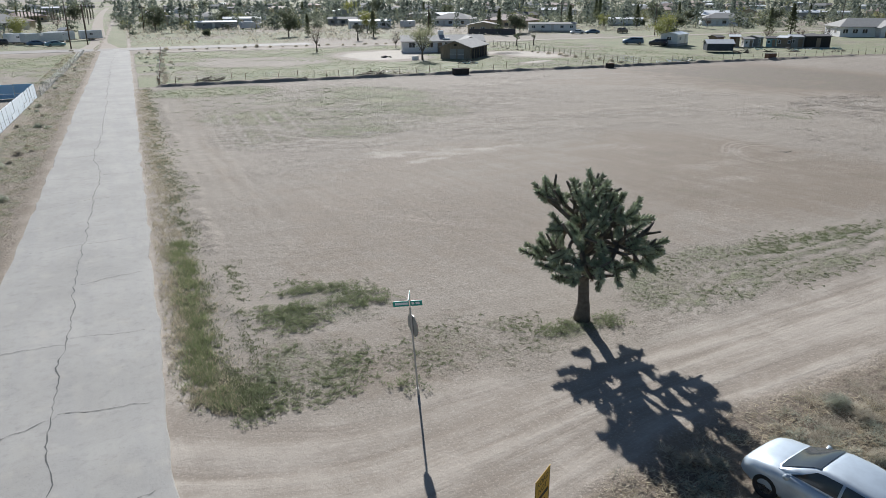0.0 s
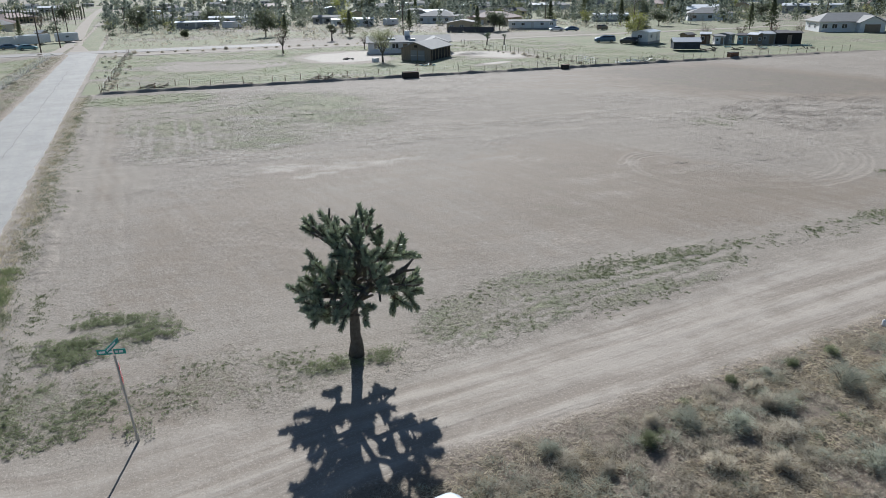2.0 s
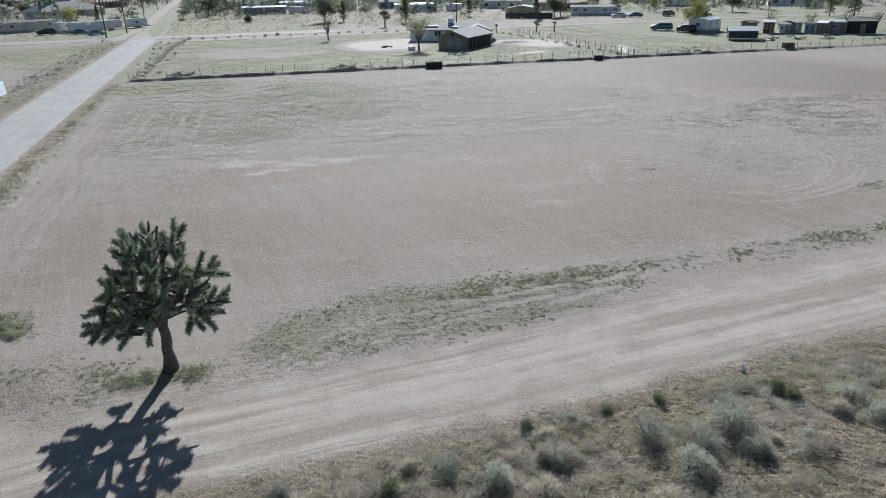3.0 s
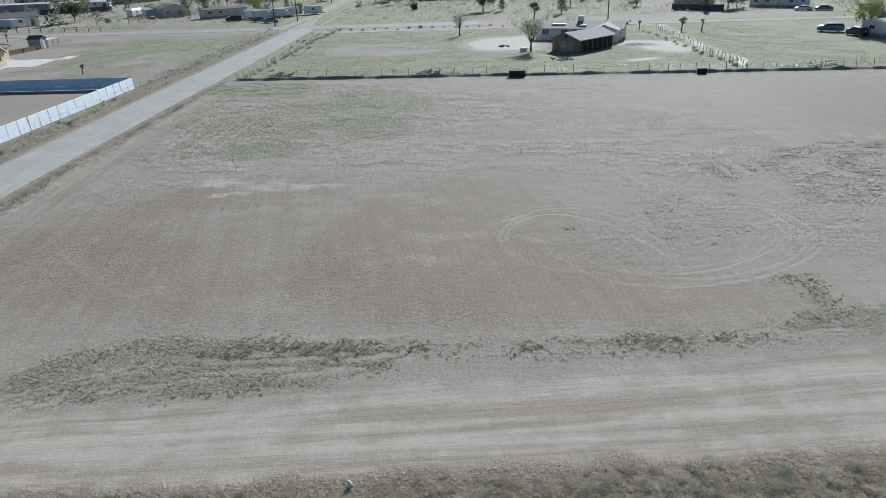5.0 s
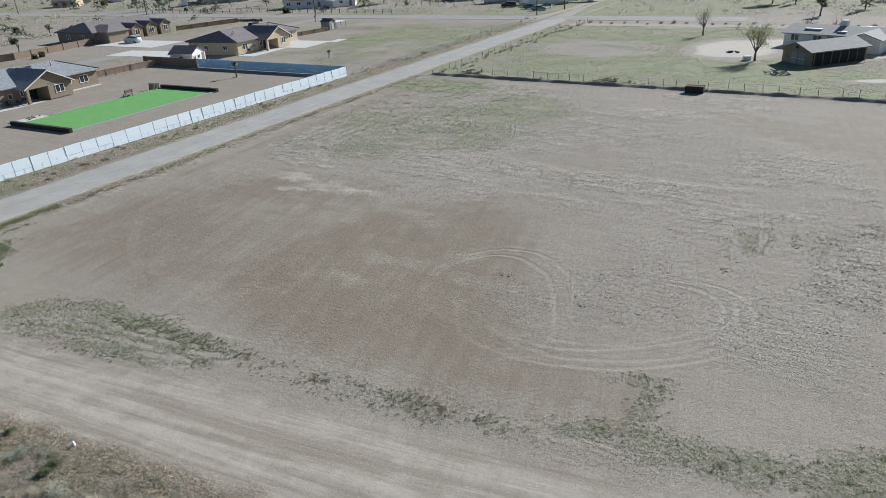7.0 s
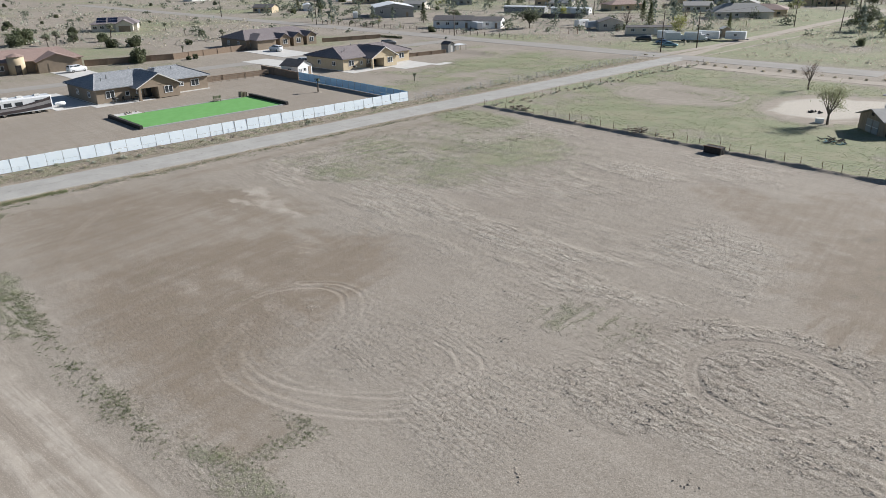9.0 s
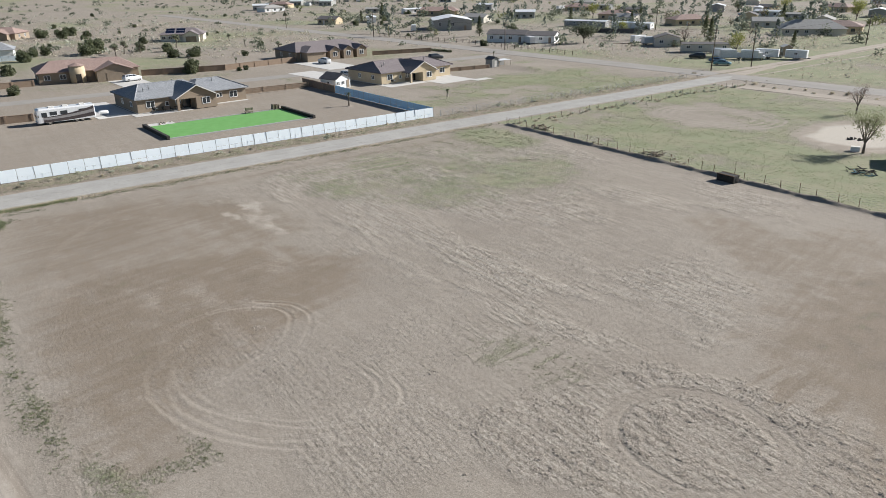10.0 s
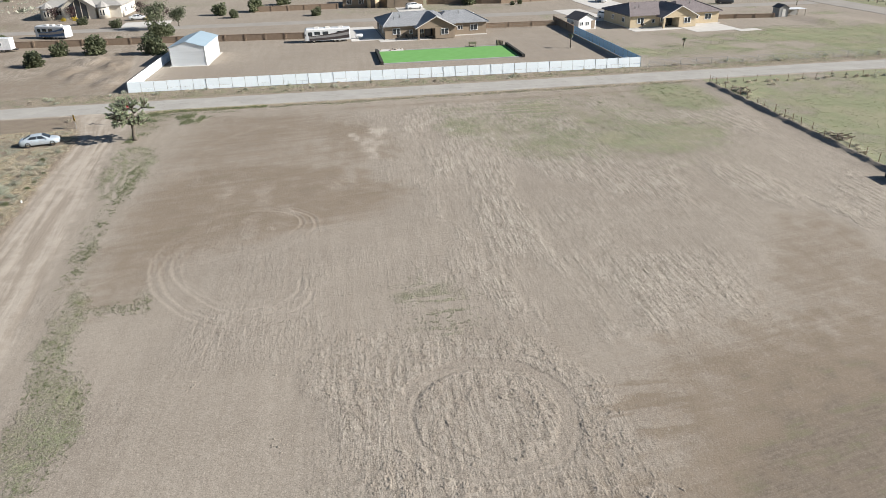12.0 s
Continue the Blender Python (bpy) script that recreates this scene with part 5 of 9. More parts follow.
WEEDS = [(7.6, 25.4, 2.6, 2.0, 300, 0.20, 1.0), (6.4, 24.4, 1.6, 1.4, 80, 0.18, 0.9), (5.3, 20.2, 2.4, 2.2, 200, 0.08, 0.7), (3.4, 19.2, 1.2, 1.2, 60, 0.14, 0.9), (8.2, 17.8, 0.9, 0.35, 18, 0.24, 1.1), (11.2, 19.6, 3.4, 1.8, 150, 0.05, 0.5),
         (15.0, 18.9, 0.8, 0.4, 22, 0.22, 1.0), (16.6, 18.6, 0.7, 0.5, 22, 0.22, 1.0), (13.4, 19.6, 1.4, 0.4, 16, 0.12, 0.7), (12.3, 26.0, 0.7, 0.3, 7, 0.10, 0.7), (12.6, 23.8, 0.7, 0.3, 7, 0.10, 0.7), (7.0, 25.8, 0.8, 3.2, 60, 0.10, 0.7),
         (28.5, 20.2, 9.4, 3.0, 430, 0.05, 0.55), (33.5, 21.2, 6.0, 1.0, 150, 0.08, 0.7), (48, 20.2, 10, 1.1, 120, 0.08, 0.7), (51.5, 20.5, 2.6, 0.7, 40, 0.10, 0.8), (44.8, 20.5, 0.8, 0.4, 16, 0.12, 0.9), (60.8, 26.7, 2.0, 0.6, 22, 0.07, 0.7), (61.4, 24.5, 0.8, 2.0, 18, 0.06, 0.7), (64.5, 21.8, 7.5, 1.1, 110, 0.07, 0.6), (74.5, 23.2, 6.0, 2.2, 170, 0.06, 0.6),
         (5.0, 70, 2.0, 28, 130, 0.12, 0.8), (15, 97, 8, 5, 200, 0.09, 0.8), (22, 82, 13, 14, 260, 0.06, 0.7), (66, 49, 5, 3, 70, 0.05, 0.5)]
bases, ways, size = [], [], []
for cx, cy, rx, ry, n, h, big in WEEDS:
    for _ in range(n):
        a, d = r.uniform(0, 6.283), math.sqrt(r.random())
        x, y = cx + rx * d * math.cos(a), cy + ry * d * math.sin(a)
        if y < track_north(x) + 0.2 or x < road_right(y) + 0.4 or vnoise(np.array(x * 0.8), np.array(y * 0.8), 91) < 0.36:
            continue
        for _ in range(3):
            k = r.uniform(0.35, 1.0) * big
            x2, y2 = x + r.gauss(0, 0.38), y + r.gauss(0, 0.16)
            if value_at(TRK, x2, y2) > 0.3:
                continue
            b, w = dome(int(34 * k) + 4, 0.24 * k, h * k, 0.6)
            bases.append(b + np.array([x2, y2, height_at(x2, y2)]))
            ways.append(w)
            size.append(np.full(len(b), 0.6 + 0.4 * k))
for _ in range(900):    # weeds on the verge by the white fence
    y = r.uniform(8, 112)
    x = float(road_right(y)) - ROAD_W - 1.0 - 5.0 * r.random()
    if fbm(np.array(x * 0.6), np.array(y * 0.3), 84) > 0.47 and x > -11.6 + 0.089 * (y - 13.8):
        b, w = dome(12, 0.26, 0.14, 0.4)
        bases.append(b + np.array([x, y, height_at(x, y)]))
        ways.append(w)
        size.append(np.full(len(b), 1.5))
b, w, s_ = np.concatenate(bases), np.concatenate(ways), np.concatenate(size)
single("field_weeds", blades("field_weeds", b, w, 0.062 * s_ * rng.uniform(0.6, 1.4, len(b)), 0.030 * s_ * rng.uniform(0.7, 1.3, len(b))), m_weed, "low dusty green weeds scattered over bare soil", "weeds", kind="stuff")

# scrub between the track and the open desert: lying straw, low grey growth and bushes
def scrub_ok(x, y, dens, seed, lo):
    ok = (y < track_south(x) + 0.1) & (x > road_right(y) + 1.2) & (np.hypot(x - 14.6, (y - 7.5) * 0.6) > 1.9)
    edge_ = np.clip((track_south(x) - y) / 1.6, 0.12, 1.0)
    return ok & (rng.random_sample(len(x)) < edge_ * dens) & (fbm(x * 0.5, y * 0.7, seed, 3) > lo)


n = 150000
x, y = 8 + 55 * rng.random_sample(n), 12.2 - 12.5 * rng.random_sample(n) ** 1.15
ok = scrub_ok(x, y, 1.0, 92, 0.47)
x, y = x[ok], y[ok]
a = rng.uniform(0, 6.283, len(x))
single("lying_straw", blades("lying_straw", np.stack([x, y, heights(x, y) + rng.uniform(0.0, 0.06, len(x))], 1), np.stack([np.cos(a), np.sin(a), rng.uniform(0.05, 0.55, len(x))], 1), rng.uniform(0.14, 0.36, len(x)), rng.uniform(0.016, 0.030, len(x))), m_dry, "dry straw lying matted over reddish soil", "dry grass", kind="stuff")
n = 9000
x, y = 8 + 95 * rng.random_sample(n), 12.0 - 26 * rng.random_sample(n)
ok = scrub_ok(x, y, 1.0, 92, 0.42) & ((x > 60) | (y < 0))
x, y = np.repeat(x[ok], 5) + rng.normal(0, 0.2, 5 * ok.sum()), np.repeat(y[ok], 5) + rng.normal(0, 0.2, 5 * ok.sum())
verge_y = rng.uniform(-6, 180, 26000)
verge_x = road_right(verge_y) - ROAD_W - 0.8 - 6.0 * rng.random_sample(26000)
ok = ((verge_x > -11.6 + 0.089 * (verge_y - 13.8)) | (verge_y > 103)) & (fbm(verge_x * 0.5, verge_y * 0.5, 83, 3) > 0.40)
x, y = np.concatenate([x, verge_x[ok]]), np.concatenate([y, verge_y[ok]])
a = rng.uniform(0, 6.283, len(x))
single("dry_grass", blades("dry_grass", np.stack([x, y, heights(x, y)], 1), np.stack([np.cos(a), np.sin(a), rng.uniform(0.1, 0.9, len(x))], 1), rng.uniform(0.12, 0.32, len(x)), rng.uniform(0.02, 0.045, len(x))), m_dry, "dry straw-coloured grass tufts over reddish soil", "dry grass", kind="stuff")


def clumps(name, n, per, rad, h, material, label, seed, lo, leaf, wide, x0=9.0, x1=62.0, depth=13.0, up=0.5):
    """Many low domes of blades as one mass."""
    x, y = x0 + (x1 - x0) * rng.random_sample(n), 11.6 - depth * rng.random_sample(n) ** 1.2
    ok = scrub_ok(x, y, 1.0, seed, lo)
    bases, ways, size = [], [], []
    for cx, cy in zip(x[ok], y[ok]):
        k = rng.uniform(0.45, 1.25)
        b, w = dome(int(per * k * k) + 8, rad * k, h * k, up)
        bases.append(b + np.array([cx, cy, 0]))
        ways.append(w)
        size.append(np.full(len(b), 0.5 + 0.5 * k))
    b, w, s_ = np.concatenate(bases), np.concatenate(ways), np.concatenate(size)
    b[:, 2] += heights(b[:, 0], b[:, 1]) - 0.01
    return single(name, blades(name, b, w, leaf * s_ * rng.uniform(0.6, 1.4, len(b)), wide * rng.uniform(0.7, 1.3, len(b))), material, label, "scrub", kind="stuff")


clumps("low_sage_growth", 2100, 95, 0.36, 0.20, m_sage, "low grey-green sage growth over dry soil", 96, 0.44, 0.12, 0.016)
clumps("low_dry_growth", 4000, 80, 0.34, 0.14, m_greyshrub, "low dry straw-grey scrub over soil", 97, 0.40, 0.15, 0.014)
clumps("low_green_growth", 420, 70, 0.26, 0.13, m_weed, "patches of fresh green growth among dry scrub", 99, 0.54, 0.10, 0.018)


def shrub(kind, rad=0.55, h=0.55, n=900, leaf=0.10, wide=0.014, up=0.6):
    """A desert shrub: a fan of twigs under many fine leaves."""
    q = random.Random(int(rad * 100) + n)
    twigs = MB()
    for _ in range(14):
        a, t = q.uniform(0, 6.283), q.uniform(0.3, 1.0)
        e = Vector((math.cos(a) * rad * t * 0.9, math.sin(a) * rad * t * 0.9, h * q.uniform(0.5, 1.0)))
        twigs.tube([(0, 0, -0.05), e * 0.5 + Vector((0, 0, 0.08)), e], [0.008, 0.006, 0.002], 3, False)
    bs, ws = [], []
    for _ in range(6):
        a, d = q.uniform(0, 6.283), rad * 0.5 * math.sqrt(q.random())
        b, w = dome(n // 6, rad * q.uniform(0.45, 0.7), h * q.uniform(0.7, 1.1), up)
        bs.append(b + np.array([math.cos(a) * d, math.sin(a) * d, 0.0]))
        ws.append(w)
    b, w = np.concatenate(bs), np.concatenate(ws)
    return twigs.mesh("twig"), blades("foliage", b, w, leaf * rng.uniform(0.6, 1.5, len(b)), wide * rng.uniform(0.7, 1.3, len(b)))


SHRUBS = {"sage": [shrub("sage", r_, h_, 1500, 0.11, 0.016, 0.35) for r_, h_ in ((0.75, 0.56), (0.65, 0.46), (0.8, 0.60))],
          "grey": [shrub("grey", r_, h_, 1100, 0.14, 0.014, 0.5) for r_, h_ in ((0.6, 0.44), (0.5, 0.42), (0.7, 0.40))],
          "green": [shrub("green", r_, h_, 1100, 0.10, 0.02) for r_, h_ in ((0.42, 0.40), (0.46, 0.36))]}
SHRUB_MAT = {"sage": (m_sage, "sage-green desert shrub on reddish soil"), "grey": (m_greyshrub, "straw-grey dry desert shrub"), "green": (m_weed, "small leafy green shrub")}
for kind, lst in SHRUBS.items():
    for tw, lf in lst:
        tw.materials.append(m_bark)
        lf.materials.append(SHRUB_MAT[kind][0])


def put_shrub(kind, x, y, k, q, group="desert shrubs"):
    tw, lf = q.choice(SHRUBS[kind])
    ob = thing("desert_shrub", SHRUB_MAT[kind][1], "shrub", group, at=pose(x, y, height_at(x, y), 0, 0, q.uniform(0, 360)) @ Matrix.Diagonal((k, k, k * q.uniform(0.8, 1.2), 1)))
    part("twig", tw, m_bark, ob)
    part("foliage", lf, SHRUB_MAT[kind][0], ob)
    return ob


q = random.Random(33)
put_shrub("green", 21.9, 9.6, 1.0, q)
for kind, x, y, k in [("sage", 33.3, 8.5, 1.7), ("sage", 31.6, 8.2, 1.3), ("sage", 30.2, 9.0, 1.2), ("sage", 33.8, 9.6, 0.9), ("grey", 40.7, 8.4, 1.7), ("grey", 42.6, 8.5, 1.2), ("sage", 38.0, 7.4, 1.1), ("grey", 38.6, 6.3, 1.3), ("grey", 37.1, 8.0, 1.0), ("green", 36.4, 9.3, 1.0), ("sage", 24.9, 9.0, 1.1),
                      ("grey", 26.0, 8.2, 1.3), ("sage", 27.1, 5.9, 1.3), ("sage", 30.6, 7.4, 1.4), ("grey", 29.2, 6.4, 1.3), ("grey", 34.8, 6.6, 1.2), ("sage", 27.1, 9.1, 0.9), ("green", 29.9, 10.8, 0.8), ("green", 27.0, 11.0, 0.7), ("sage", 44.8, 9.0, 1.2), ("sage", 23.9, 10.0, 0.9)]:
    put_shrub(kind, x, y, k, q)
n = 0
while n < 130:
    x, y = 10 + 76 * q.random(), 10.9 - 16.0 * q.random() ** 1.3
    if math.hypot(x - 14.6, y - 7.5) < 3.2 or vnoise(np.array(x * 0.3), np.array(y * 0.3), 95) < 0.33 or x < road_right(y) + 2:
        continue
    put_shrub(q.choices(["sage", "grey", "green"], [0.38, 0.50, 0.12])[0], x, y, q.uniform(0.5, 1.15), q)
    n += 1
for _ in range(150):   # roadside by the western verge and by the car
    y = q.uniform(-4, 190)
    x = float(road_right(y)) - ROAD_W - q.uniform(1.6, 6.5) if q.random() < 0.6 else float(road_right(y)) + q.uniform(1.6, 8.0)
    if x > road_right(y) and 8.5 < y < 112:
        continue
    put_shrub(q.choice(["grey", "sage", "grey"]), x, y, q.uniform(0.4, 1.0), q, "roadside shrubs")

# clods of turned earth
def clod_mesh(x, y, size, up):
    """Irregular flat lumps: a ragged base of five corners and an off-centre top."""
    n = len(x)
    a = rng.uniform(0, 6.283, n)[:, None] + np.arange(5)[None] * 1.2566 + rng.normal(0, 0.2, (n, 5))
    rad = size[:, None] * rng.uniform(0.6, 1.35, (n, 5))
    z = heights(x, y)
    v_ = np.zeros((n, 6, 3))
    v_[:, :5, 0], v_[:, :5, 1] = x[:, None] + rad * np.cos(a) * 1.25, y[:, None] + rad * np.sin(a) * 0.9
    v_[:, :5, 2] = z[:, None] - 0.02 + size[:, None] * rng.uniform(0.0, 0.3, (n, 5))
    v_[:, 5, 0], v_[:, 5, 1] = x + size * rng.uniform(-0.45, 0.45, n), y + size * rng.uniform(-0.45, 0.45, n)
    v_[:, 5, 2] = z + size * up * rng.uniform(0.6, 1.3, n)
    return v_


def lines_of(x, y, way, length, size, loose, per=10.0):
    """Points of clods strewn along many short lines."""
    k = np.maximum(2, (length * per).astype(int))
    i = np.repeat(np.arange(len(x)), k)
    t, o = rng.uniform(-0.5, 0.5, len(i)) * length[i], rng.normal(0, loose, len(i))
    s_ = size * (0.35 + 0.95 * rng.random_sample(len(i)) ** 2.2)
    return x[i] + np.cos(way[i]) * t - np.sin(way[i]) * o, y[i] + np.sin(way[i]) * t + np.cos(way[i]) * o, s_


heaps = []
n = 26000
x, y = rng.uniform(6, 100, n), rng.uniform(50, 103, n)      # broken plough lines over the north half
ok = rng.random_sample(n) < values(in_a, x, y) * values(patchy, x, y) * (values(lumps, x, y) > 0.50) * (1 - 0.8 * values(D, x, y)) * np.where(y > 84, 0.3, 0.9)
x, y = x[ok], y[ok]
heaps.append((*lines_of(x, y, np.radians(rng.normal(-6, 4, len(x))), rng.uniform(0.3, 1.5, len(x)), 0.072, 0.09, 8.0), 0.45))
n = 120000
x, y = rng.uniform(66, 97, n), rng.uniform(34, 58, n)       # the rough block round the ring
ok = rng.random_sample(n) < values(CLOD_B, x, y) * 1.05
x, y = x[ok], y[ok]
heaps.append((x, y, 0.085 * (0.35 + 0.95 * rng.random_sample(len(x)) ** 2.2), 0.55))
CLUMPS = [(64.1, 43.8, 0.9), (59.7, 41.6, 0.6), (57, 51.7, 0.8), (55.6, 38.1, 0.8), (57.9, 39, 0.9), (58.1, 32.2, 0.7), (57.1, 35.8, 0.6), (59.4, 48.2, 0.5), (62.1, 50.5, 0.5), (70.2, 49.8, 0.5), (69.8, 35.7, 0.6), (72.5, 31.6, 0.6), (79.5, 36.4, 0.6), (73.2, 36.4, 0.5), (60.0, 34.5, 0.9), (56.0, 34.0, 0.7), (49.5, 36.2, 0.25), (63.4, 41.8, 0.5), (58.4, 41.0, 0.7), (60.8, 36.8, 0.7)]
cx, cy, ck = (np.array(c_) for c_ in zip(*CLUMPS))
cx, cy, ck = np.repeat(cx, 7), np.repeat(cy, 7), np.repeat(ck, 7)
heaps.append((*lines_of(cx + rng.normal(0, 0.8, len(cx)) * ck, cy + rng.normal(0, 0.7, len(cx)) * ck, rng.normal(-0.1, 0.5, len(cx)), rng.uniform(0.4, 1.1, len(cx)), 0.085, 0.12), 0.6))
n = 900
x, y = rng.uniform(5, 100, n), rng.uniform(20, 102, n)      # loose bits elsewhere
ok = (values(in_field, x, y) > 0.8) & (values(D, x, y) < 0.45)
heaps.append((*lines_of(x[ok], y[ok], rng.uniform(0, 3.14, ok.sum()), rng.uniform(0.2, 0.8, ok.sum()), 0.036, 0.22), 0.5))
y = rng.uniform(24, 98, 110)                                # crumbs along the plough's edge beside the road
heaps.append((*lines_of(road_right(y) + 2.9 + rng.normal(0, 0.2, 110), y, np.full(110, 1.5), rng.uniform(0.4, 1.3, 110), 0.055, 0.16), 0.5))
single("earth_clods", shards("earth_clods", np.concatenate([clod_mesh(x, y, s_, up) for x, y, s_, up in heaps]), [(i, (i + 1) % 5, 5) for i in range(5)]), m_clod, "dry clods of turned earth on the field", "clods", kind="stuff")
single("litter_bag", MB(True).tube([(0, 0, -0.02), (0.05, 0, 0.10), (0.02, 0.03, 0.22), (0.0, 0.02, 0.28)], [0.09, 0.11, 0.07, 0.02], 9), m_white, "crumpled white plastic litter at the track edge", "litter", at=pose(35.9, 11.2, height_at(35.9, 11.2)))
# ---- building tools ----
m_tan = surf("tan_stucco", (0.50, 0.405, 0.27), (0.56, 0.46, 0.32), 1.0, 0.9, relief=0.4, fine=40, dirt=(0.33, 0.27, 0.19))
m_brownst = surf("brown_stucco", (0.26, 0.205, 0.15), (0.30, 0.24, 0.18), 1.0, 0.9, relief=0.4, fine=40, dirt=(0.2, 0.16, 0.12))
m_cream = surf("cream_stucco", (0.58, 0.54, 0.47), (0.64, 0.60, 0.53), 1.0, 0.9, relief=0.3, fine=40, dirt=(0.48, 0.43, 0.36))
m_whitewall = surf("white_siding", (0.72, 0.72, 0.71), (0.80, 0.80, 0.79), 0.8, 0.8, relief=0.3, fine=8, dirt=(0.5, 0.47, 0.43), stretch=(0.2, 0.2, 3))
m_greywall = surf("grey_siding", (0.30, 0.30, 0.29), (0.36, 0.36, 0.345), 0.8, 0.85, relief=0.3, fine=8, dirt=(0.25, 0.23, 0.21), stretch=(0.2, 0.2, 3))
m_blockwall = surf("brown_block_wall", (0.225, 0.165, 0.12), (0.27, 0.205, 0.15), 1.5, 0.95, relief=0.5, fine=20, dirt=(0.18, 0.13, 0.1))
m_trim = surf("pale_trim", (0.62, 0.60, 0.56), (0.68, 0.66, 0.62), 2, 0.7, relief=0.1)
m_turf = surf("artificial_turf", (0.14, 0.32, 0.095), (0.17, 0.37, 0.12), 0.6, 0.85, relief=0.4, fine=45, spec=0.2)
m_shed = surf("white_ribbed_metal", (0.62, 0.645, 0.66), (0.70, 0.72, 0.735), 0.5, 0.45, 0.1, 0.35, 0.02, fine=4, stretch=(0.2, 0.2, 4))


def tiled(name, a, b, course=2.9, along=1.0):
    """Roof tiles: courses and columns in relief, tile by tile in tone."""
    m, nt, p = blank(name)
    v = coords(nt)
    br = nt.nodes.new("ShaderNodeTexBrick")
    nt.links.new(v, br.inputs["Vector"])
    br.inputs["Color1"].default_value, br.inputs["Color2"].default_value, br.inputs["Mortar"].default_value = (*a, 1), (*b, 1), (*[c * 0.55 for c in a], 1)
    br.inputs["Scale"].default_value, br.inputs["Mortar Size"].default_value = course, 0.03
    br.inputs["Brick Width"].default_value, br.inputs["Row Height"].default_value = 0.9, 0.8
    col = mixed(nt, mth(nt, "MULTIPLY", ramp(nt, noisy(nt, v, 0.6, 5, 0.65), 0.35, 0.7), 0.5), br.outputs["Color"], tuple(c * 0.72 for c in b))
    put(nt, p.inputs["Base Color"], col)
    p.inputs["Roughness"].default_value = 0.8
    put(nt, p.inputs["Normal"], bump(nt, br.outputs["Fac"], -0.5, 0.03))
    return m


m_slate = tiled("grey_roof_tiles", (0.22, 0.23, 0.245), (0.35, 0.36, 0.375))
m_redtile = tiled("red_roof_tiles", (0.27, 0.185, 0.155), (0.37, 0.27, 0.235))
m_mauve = tiled("mauve_roof_tiles", (0.165, 0.138, 0.138), (0.255, 0.222, 0.222))
m_shingle = surf("worn_shingles", (0.30, 0.29, 0.275), (0.37, 0.36, 0.34), 1.2, 0.9, relief=0.5, dist=0.02, fine=14, dirt=(0.20, 0.185, 0.17))
m_darkroof = surf("dark_shingles", (0.10, 0.095, 0.095), (0.15, 0.14, 0.14), 1.0, 0.9, relief=0.4, fine=14)
m_tinroof = surf("pale_metal_roof", (0.58, 0.60, 0.62), (0.68, 0.70, 0.715), 0.6, 0.75, 0.1, 0.3, 0.02, fine=3, stretch=(4, 0.2, 1))
m_solar = glassy("solar_panel", (0.012, 0.018, 0.045), 0.15)


def window(parent, x, y, z, w, h, face, label=""):
    """A window on a wall: face is x+, x-, y+ or y-; a proud frame, a mullion and two panes."""
    o = 1 if face[1] == "+" else -1
    fr = MB()

    def slab(mb, u0, u1, z0, z1, d0, d1):
        d0, d1 = sorted((o * d0, o * d1))
        if face[0] == "x":
            mb.box(x + d0, x + d1, y + u0, y + u1, z0, z1)
        else:
            mb.box(x + u0, x + u1, y + d0, y + d1, z0, z1)
    t = 0.09
    slab(fr, -w / 2, w / 2, z + h - t, z + h, 0.004, 0.07)
    slab(fr, -w / 2, w / 2, z, z + t, 0.004, 0.07)
    slab(fr, -w / 2, -w / 2 + t, z + t, z + h - t, 0.004, 0.07)
    slab(fr, w / 2 - t, w / 2, z + t, z + h - t, 0.004, 0.07)
    if w > 0.9:
        slab(fr, -t / 2, t / 2, z + t, z + h - t, 0.004, 0.06)
    wdw = part("window", fr, m_white, parent, label or "white-framed window")
    for a, b in (((-w / 2 + t, -t / 2), (t / 2, w / 2 - t)) if w > 0.9 else ((-w / 2 + t, w / 2 - t),)):
        mb = MB()
        slab(mb, a, b, z + t, z + h - t, 0.006, 0.03)
        part("pane", mb, m_glass, wdw)
    return wdw


def door(parent, x, y, z, w, h, face, material, label=""):
    o = 1 if face[1] == "+" else -1
    mb = MB()
    d0, d1 = sorted((o * 0.004, o * 0.06))
    if face[0] == "x":
        mb.box(x + d0, x + d1, y - w / 2, y + w / 2, z, z + h)
    else:
        mb.box(x - w / 2, x + w / 2, y + d0, y + d1, z, z + h)
    return part("door", mb, material, parent, label or "plain door")


def ridge_caps(parent, lines, material, label):
    for a, b in lines:
        part("ridge_cap", MB().tube([a, b], 0.11, 6), material, parent, label)


